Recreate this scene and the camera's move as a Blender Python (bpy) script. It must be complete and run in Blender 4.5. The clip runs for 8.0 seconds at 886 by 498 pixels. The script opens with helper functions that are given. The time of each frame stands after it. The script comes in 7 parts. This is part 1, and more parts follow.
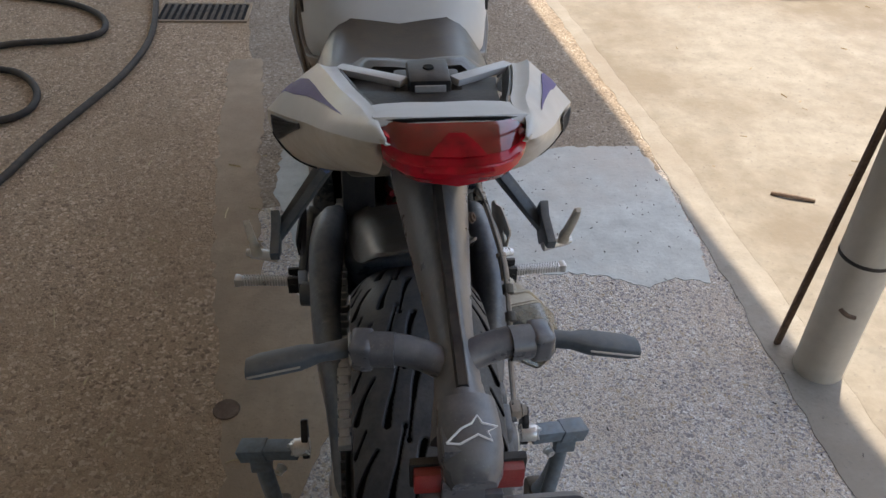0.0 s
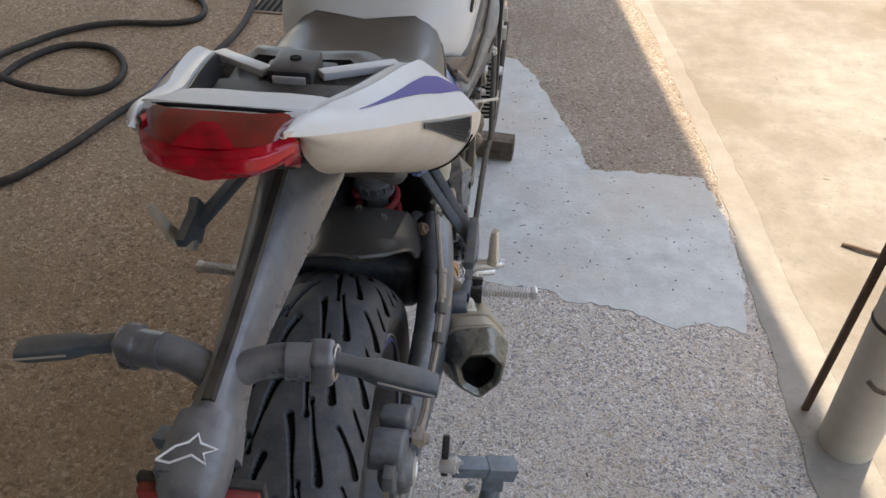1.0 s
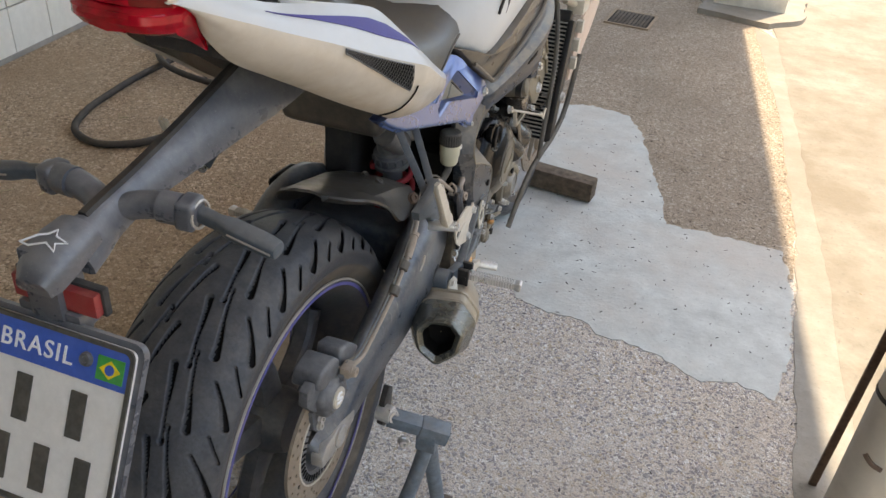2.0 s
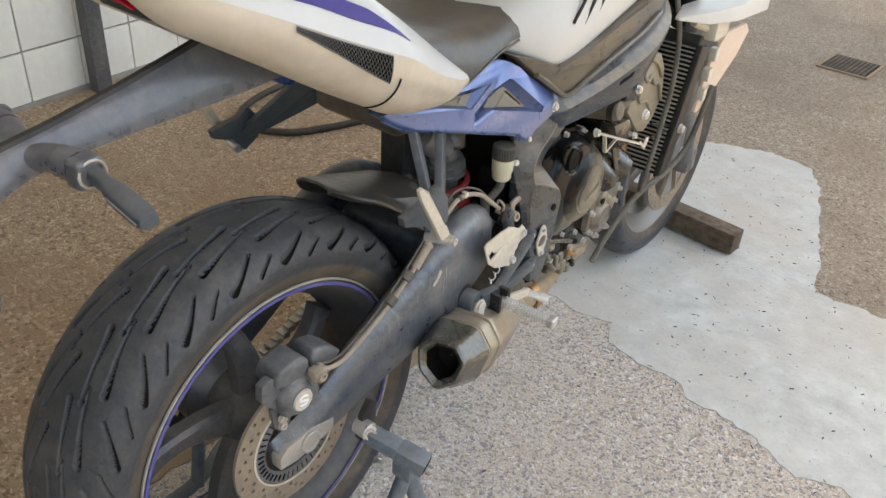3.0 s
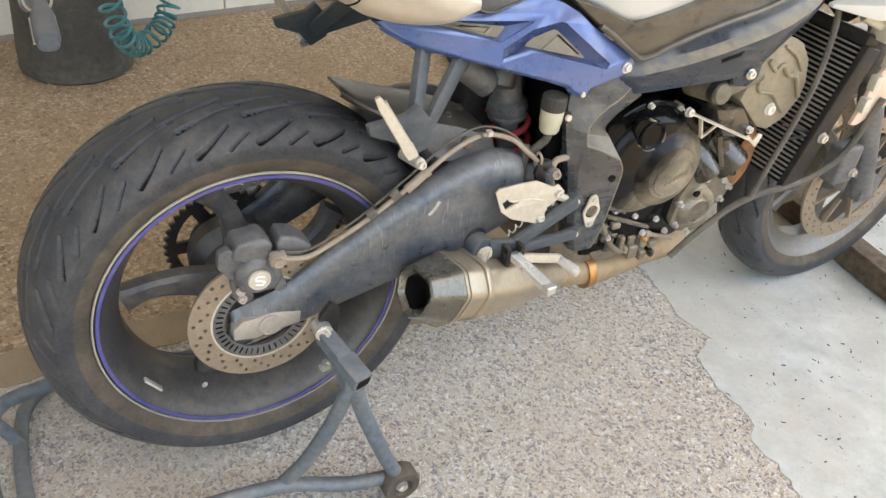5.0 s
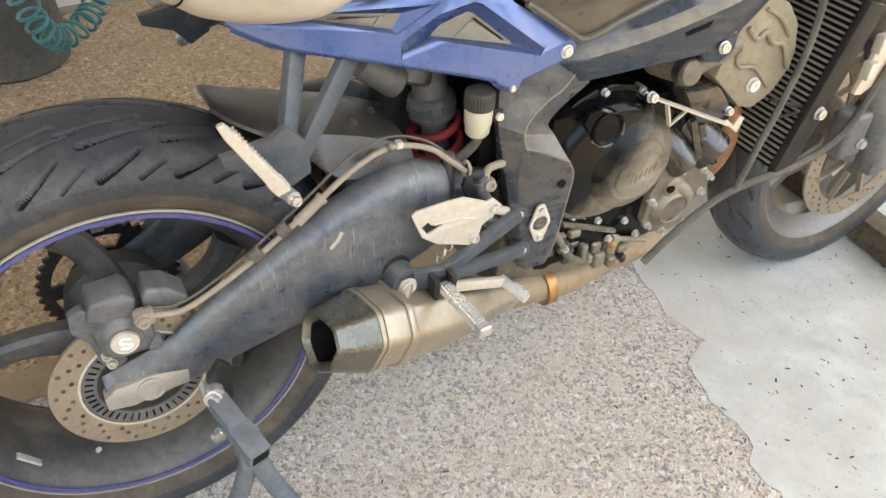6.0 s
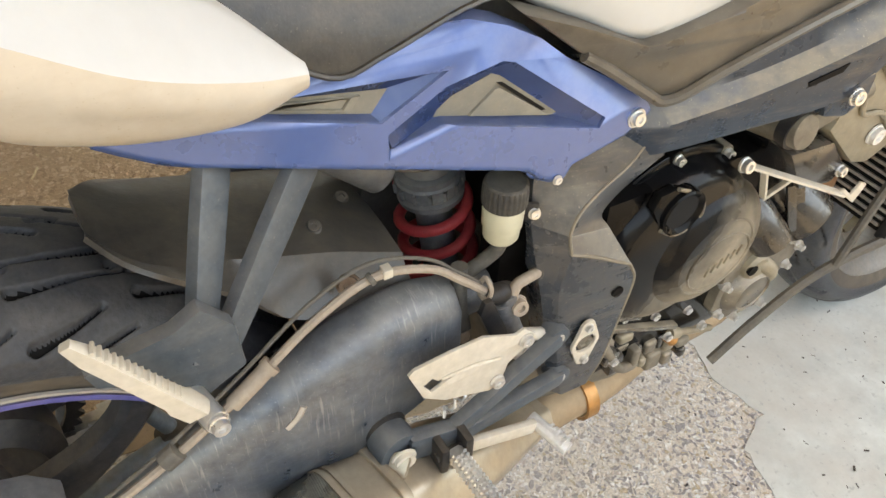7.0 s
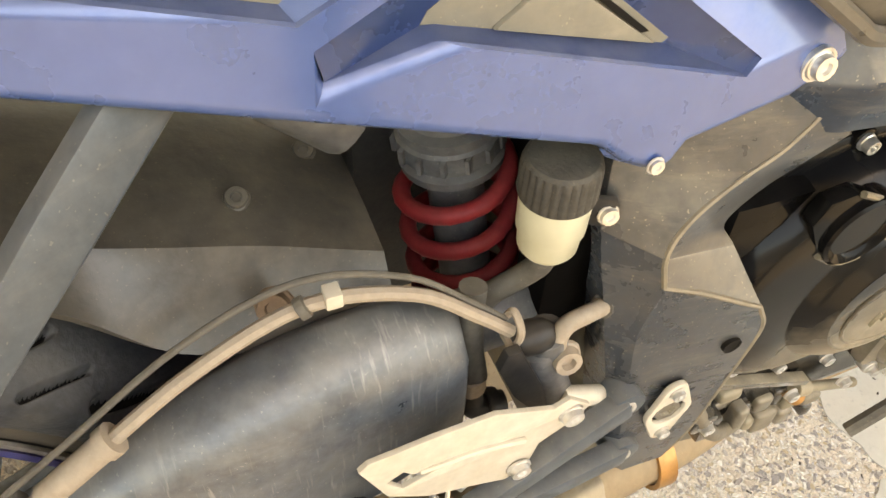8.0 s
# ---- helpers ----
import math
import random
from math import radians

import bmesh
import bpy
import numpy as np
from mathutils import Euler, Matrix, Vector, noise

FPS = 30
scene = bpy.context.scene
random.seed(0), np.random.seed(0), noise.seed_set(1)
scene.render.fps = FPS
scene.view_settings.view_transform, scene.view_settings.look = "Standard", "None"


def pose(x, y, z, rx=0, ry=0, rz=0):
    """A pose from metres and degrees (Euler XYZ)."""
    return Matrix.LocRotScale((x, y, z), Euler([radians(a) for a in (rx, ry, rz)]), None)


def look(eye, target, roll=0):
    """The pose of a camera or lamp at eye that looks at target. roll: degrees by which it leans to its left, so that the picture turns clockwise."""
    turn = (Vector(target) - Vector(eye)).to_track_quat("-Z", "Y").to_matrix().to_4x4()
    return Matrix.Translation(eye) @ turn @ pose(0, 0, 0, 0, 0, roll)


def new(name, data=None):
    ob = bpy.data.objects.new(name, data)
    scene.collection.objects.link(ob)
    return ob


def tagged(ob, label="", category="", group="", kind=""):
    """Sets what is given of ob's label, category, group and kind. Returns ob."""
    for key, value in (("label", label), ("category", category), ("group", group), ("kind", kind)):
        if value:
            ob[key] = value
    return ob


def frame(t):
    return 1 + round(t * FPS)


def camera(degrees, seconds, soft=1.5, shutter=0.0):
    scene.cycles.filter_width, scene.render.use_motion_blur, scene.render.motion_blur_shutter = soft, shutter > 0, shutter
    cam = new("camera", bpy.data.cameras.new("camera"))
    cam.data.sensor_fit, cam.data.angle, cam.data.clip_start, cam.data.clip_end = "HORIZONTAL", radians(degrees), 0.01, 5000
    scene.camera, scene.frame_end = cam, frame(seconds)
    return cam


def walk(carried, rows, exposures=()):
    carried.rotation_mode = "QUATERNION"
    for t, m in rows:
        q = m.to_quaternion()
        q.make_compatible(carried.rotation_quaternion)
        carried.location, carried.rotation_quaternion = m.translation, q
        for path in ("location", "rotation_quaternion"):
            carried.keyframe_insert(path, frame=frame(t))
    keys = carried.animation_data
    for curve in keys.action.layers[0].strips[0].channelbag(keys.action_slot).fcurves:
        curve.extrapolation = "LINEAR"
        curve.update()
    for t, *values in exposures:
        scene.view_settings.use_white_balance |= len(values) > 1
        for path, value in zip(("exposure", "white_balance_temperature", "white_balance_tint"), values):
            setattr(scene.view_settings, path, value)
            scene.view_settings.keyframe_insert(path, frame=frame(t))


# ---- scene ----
cam = camera(57.0, 8.0)
PATH = [
    (0, (-0.069, -0.729, 1.353), (0.126, 0.836, 0.124), 2.0),
    (0.5, (0.017, -0.749, 1.344), (0.091, 0.832, 0.12), 1.3),
    (1, (0.212, -0.674, 1.318), (0.091, 0.91, 0.102), 1.7),
    (1.5, (0.376, -0.684, 1.27), (0.083, 0.906, 0.093), 3.4),
    (2, (0.514, -0.769, 1.253), (-0.001, 0.826, 0.162), 4.5),
    (2.2, (0.547, -0.773, 1.242), (-0.045, 0.811, 0.174), 5.3),
    (3.3, (0.805, -0.474, 1.189), (-0.3, 0.795, 0.107), 4.0),
    (3.5, (0.837, -0.448, 1.178), (-0.325, 0.76, 0.088), 4.8),
    (4, (0.971, -0.44, 1.188), (-0.328, 0.6, 0.079), 6.6),
    (4.2, (1.0, -0.431, 1.216), (-0.305, 0.561, 0.071), 7.5),
    (5.3, (1.01, -0.154, 1.15), (-0.38, 0.642, -0.047), 6.0),
    (5.5, (0.979, -0.086, 1.141), (-0.399, 0.677, -0.093), 5.3),
    (6, (0.873, -0.022, 1.133), (-0.471, 0.752, -0.13), 2.7),
    (6.5, (0.704, 0.03, 1.142), (-0.608, 0.853, -0.125), 0.3),
    (7, (0.529, 0.136, 1.063), (-0.705, 0.92, -0.303), 3.0),
    (7.5, (0.386, 0.265, 0.942), (-0.838, 0.915, -0.5), 5.0),
    (8, (0.35, 0.292, 0.902), (-0.864, 0.843, -0.589), 3.4),
]
EXPOSURES = [(0, 1.76, 7700, 12), (1.0, 1.96, 8000, 12), (1.5, 2.02, 8300, 12), (2.2, 2.22, 8800, 11), (3.3, 2.58, 9500, 10), (4.2, 2.76, 9700, 10), (5.5, 2.92, 9900, 10), (6.0, 2.95, 10000, 10), (6.5, 2.80, 10100, 10), (7, 2.86, 10800, 10), (8, 3.24, 15000, 12)]
walk(cam, [(t, look(eye, target, roll)) for t, eye, target, roll in PATH], EXPOSURES)

# ---- light ----
SUN_TO = Vector((0.18, 0.30, 1.0)).normalized()
world = bpy.data.worlds.new("sky")
scene.world = world
world.use_nodes = True
wn = world.node_tree
sky = wn.nodes.new("ShaderNodeTexSky")
sky.sky_type = "NISHITA"
sky.sun_disc = False
sky.sun_elevation = math.asin(SUN_TO.z)
sky.sun_rotation = math.atan2(SUN_TO.x, SUN_TO.y)
wn.links.new(sky.outputs[0], wn.nodes["Background"].inputs[0])
wn.nodes["Background"].inputs[1].default_value = 0.15
sun = new("sun", bpy.data.lights.new("sun", "SUN"))
sun.data.energy = 2.0
sun.data.angle = radians(0.6)
sun.data.color = (1.0, 0.95, 0.86)
sun.matrix_world = look(SUN_TO * 20, (0, 0, 0))

# ---- materials ----
DUST = (0.40, 0.32, 0.235)


def nodes_of(name):
    m = bpy.data.materials.new(name)
    m.use_nodes = True
    nt = m.node_tree
    return m, nt, nt.nodes["Principled BSDF"]


def node(nt, kind, **values):
    n = nt.nodes.new(kind)
    for key, value in values.items():
        n.inputs[key].default_value = value
    return n


def ramp(nt, source, lo, hi):
    n = nt.nodes.new("ShaderNodeMapRange")
    n.inputs[1].default_value, n.inputs[2].default_value = lo, hi
    nt.links.new(source, n.inputs[0])
    return n.outputs[0]


def mixed(nt, fac, a, b, blend="MIX"):
    n = nt.nodes.new("ShaderNodeMix")
    n.data_type, n.blend_type = "RGBA", blend
    for socket, value in ((n.inputs[0], fac), (n.inputs[6], a), (n.inputs[7], b)):
        if isinstance(value, bpy.types.NodeSocket):
            nt.links.new(value, socket)
        elif isinstance(value, (int, float)):
            socket.default_value = value
        else:
            socket.default_value = (*value, 1)
    return n.outputs[2]


def maths(nt, op, a, b=0.0):
    n = nt.nodes.new("ShaderNodeMath")
    n.operation = op
    for socket, value in ((n.inputs[0], a), (n.inputs[1], b)):
        if isinstance(value, bpy.types.NodeSocket):
            nt.links.new(value, socket)
        else:
            socket.default_value = value
    return n.outputs[0]


def noise_at(nt, coord, scale, detail=4.0, rough=0.6):
    n = node(nt, "ShaderNodeTexNoise", Scale=scale, Detail=detail, Roughness=rough)
    nt.links.new(coord, n.inputs["Vector"])
    return n.outputs[0]


def surf(name, col, rough=0.5, metal=0.0, dust=0.3, var=0.15, bump=0.15, grain=150.0, dust_col=DUST, coat=0.0, scratch=0.0, settle=0.38):
    """A used surface: colour with fine variation, blotches of road dust that gather on what faces up, fine relief."""
    m, nt, b = nodes_of(name)
    co = nt.nodes.new("ShaderNodeTexCoord").outputs["Object"]
    fine, big, mid = noise_at(nt, co, grain), noise_at(nt, co, 9.0, 5.0), noise_at(nt, co, 42.0, 4.0)
    dark = tuple(c * (1 - var) for c in col)
    light = tuple(min(1, c * (1 + var)) for c in col)
    base = mixed(nt, ramp(nt, fine, 0.3, 0.7), dark, light)
    if scratch:
        mp = nt.nodes.new("ShaderNodeMapping")
        mp.inputs["Scale"].default_value = (60, 330, 26)
        mp.inputs["Rotation"].default_value = (1.15, 0.35, 0.3)
        nt.links.new(co, mp.inputs["Vector"])
        streak = maths(nt, "MULTIPLY", ramp(nt, noise_at(nt, mp.outputs[0], 1.0, 2.0), 0.60, 0.72), ramp(nt, big, 0.42, 0.62))
        base = mixed(nt, maths(nt, "MULTIPLY", streak, scratch), base, (0.40, 0.39, 0.37))
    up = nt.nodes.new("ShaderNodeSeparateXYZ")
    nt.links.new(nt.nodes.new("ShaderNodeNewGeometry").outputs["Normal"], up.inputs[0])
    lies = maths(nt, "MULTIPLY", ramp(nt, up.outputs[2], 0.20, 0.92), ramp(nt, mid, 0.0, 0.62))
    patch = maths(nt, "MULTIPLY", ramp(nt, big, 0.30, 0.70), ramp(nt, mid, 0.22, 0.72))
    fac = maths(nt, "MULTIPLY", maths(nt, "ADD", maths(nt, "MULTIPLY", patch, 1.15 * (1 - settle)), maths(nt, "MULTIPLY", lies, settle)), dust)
    if 0.3 < dust and not name.startswith(("white", "violet", "tyre", "cream")):
        sm = nt.nodes.new("ShaderNodeMapping")
        sm.inputs["Scale"].default_value = (30, 16, 95)
        sm.inputs["Rotation"].default_value = (0.6, 0.3, 0.2)
        nt.links.new(co, sm.inputs["Vector"])
        smear = maths(nt, "MULTIPLY", ramp(nt, noise_at(nt, sm.outputs[0], 1.0, 5.0, 0.7), 0.52, 0.78), 0.20 * dust)
        speck = maths(nt, "MULTIPLY", ramp(nt, noise_at(nt, co, 520.0, 1.0), 0.70, 0.76), 0.45)
        fac = maths(nt, "MINIMUM", maths(nt, "ADD", fac, maths(nt, "ADD", smear, maths(nt, "MULTIPLY", speck, dust))), 0.92)
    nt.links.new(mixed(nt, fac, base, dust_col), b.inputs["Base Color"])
    r = maths(nt, "ADD", maths(nt, "MULTIPLY", fac, 0.9 - rough), maths(nt, "ADD", maths(nt, "MULTIPLY", mid, 0.12), rough - 0.06))
    nt.links.new(r, b.inputs["Roughness"])
    b.inputs["Metallic"].default_value = metal
    if dust and metal:
        nt.links.new(maths(nt, "MULTIPLY", maths(nt, "SUBTRACT", 1.0, fac), metal), b.inputs["Metallic"])
    b.inputs["Specular IOR Level"].default_value = 0.10 if name.endswith("void") or name.startswith("oily") else 0.22 if max(col) < 0.06 and not coat else 0.5 if rough < 0.34 else 0.28
    b.inputs["Coat Weight"].default_value = coat
    b.inputs["Coat Roughness"].default_value = 0.12
    if bump:
        bp = node(nt, "ShaderNodeBump", Strength=bump, Distance=0.002)
        nt.links.new(fine, bp.inputs["Height"])
        nt.links.new(bp.outputs[0], b.inputs["Normal"])
    return m


def aggregate(name, tints, binder, scale, depth, stain=(0.16, 0.13, 0.10), stain_amount=0.5):
    """Worn concrete with its stones showing."""
    m, nt, b = nodes_of(name)
    co = nt.nodes.new("ShaderNodeTexCoord").outputs["Object"]
    jig = nt.nodes.new("ShaderNodeTexNoise")
    jig.inputs["Scale"].default_value = 60
    nt.links.new(co, jig.inputs["Vector"])
    warp = nt.nodes.new("ShaderNodeMix")
    warp.data_type, warp.blend_type = "RGBA", "LINEAR_LIGHT"
    warp.inputs[0].default_value = 0.011
    nt.links.new(co, warp.inputs[6])
    nt.links.new(jig.outputs["Color"], warp.inputs[7])
    vor = node(nt, "ShaderNodeTexVoronoi", Scale=scale)
    nt.links.new(warp.outputs[2], vor.inputs["Vector"])
    sep = nt.nodes.new("ShaderNodeSeparateColor")
    nt.links.new(vor.outputs["Color"], sep.inputs[0])
    cr = nt.nodes.new("ShaderNodeValToRGB")
    cr.color_ramp.interpolation = "CONSTANT"
    for i, c in enumerate(tints):
        e = cr.color_ramp.elements[i] if i < 2 else cr.color_ramp.elements.new(0.5)
        e.position, e.color = i / len(tints), (*c, 1)
    nt.links.new(sep.outputs[0], cr.inputs[0])
    big, mid, fine = noise_at(nt, co, 2.2, 5.0), noise_at(nt, co, 14.0, 5.0), noise_at(nt, co, 260.0, 3.0)
    small = node(nt, "ShaderNodeTexVoronoi", Scale=scale * 2.1)
    nt.links.new(warp.outputs[2], small.inputs["Vector"])
    tiny = nt.nodes.new("ShaderNodeSeparateColor")
    nt.links.new(small.outputs["Color"], tiny.inputs[0])
    stone = maths(nt, "MULTIPLY", maths(nt, "MULTIPLY", ramp(nt, vor.outputs["Distance"], 0.62, 0.50), ramp(nt, sep.outputs[1], 0.30, 0.34)), ramp(nt, mid, 0.24, 0.42))
    grit = maths(nt, "MULTIPLY", ramp(nt, small.outputs["Distance"], 0.55, 0.40), ramp(nt, tiny.outputs[1], 0.5, 0.55))
    binder_grit = mixed(nt, tiny.outputs[0], tuple(c * 0.55 for c in binder), tuple(min(1, c * 1.7) for c in binder))
    col = mixed(nt, stone, mixed(nt, grit, mixed(nt, ramp(nt, fine, 0.3, 0.7), tuple(c * 0.72 for c in binder), tuple(c * 1.15 for c in binder)), binder_grit), cr.outputs[0])
    col = mixed(nt, maths(nt, "MULTIPLY", ramp(nt, big, 0.42, 0.72), stain_amount), col, stain)
    nt.links.new(col, b.inputs["Base Color"])
    b.inputs["Roughness"].default_value = 0.88
    bp = node(nt, "ShaderNodeBump", Strength=0.8, Distance=depth)
    nt.links.new(maths(nt, "ADD", maths(nt, "ADD", stone, maths(nt, "MULTIPLY", grit, 0.5)), maths(nt, "MULTIPLY", fine, 0.5)), bp.inputs["Height"])
    nt.links.new(bp.outputs[0], b.inputs["Normal"])
    return m


def screed(name, col, stain, rough=0.8, specks=0.5, grain=90.0):
    """Trowelled concrete: cloudy, stained, finely pitted."""
    m, nt, b = nodes_of(name)
    co = nt.nodes.new("ShaderNodeTexCoord").outputs["Object"]
    big, mid, fine = noise_at(nt, co, 1.6, 6.0, 0.65), noise_at(nt, co, 11.0, 6.0, 0.7), noise_at(nt, co, grain, 4.0)
    c = mixed(nt, ramp(nt, mid, 0.32, 0.68), tuple(x * 0.78 for x in col), tuple(min(1, x * 1.12) for x in col))
    c = mixed(nt, maths(nt, "MULTIPLY", ramp(nt, big, 0.42, 0.62), 0.85), c, stain)
    c = mixed(nt, maths(nt, "MULTIPLY", ramp(nt, fine, 0.6, 0.72), specks), c, tuple(x * 0.55 for x in col))
    nt.links.new(c, b.inputs["Base Color"])
    b.inputs["Roughness"].default_value = rough
    bp = node(nt, "ShaderNodeBump", Strength=0.35, Distance=0.003)
    nt.links.new(maths(nt, "ADD", fine, mid), bp.inputs["Height"])
    nt.links.new(bp.outputs[0], b.inputs["Normal"])
    return m


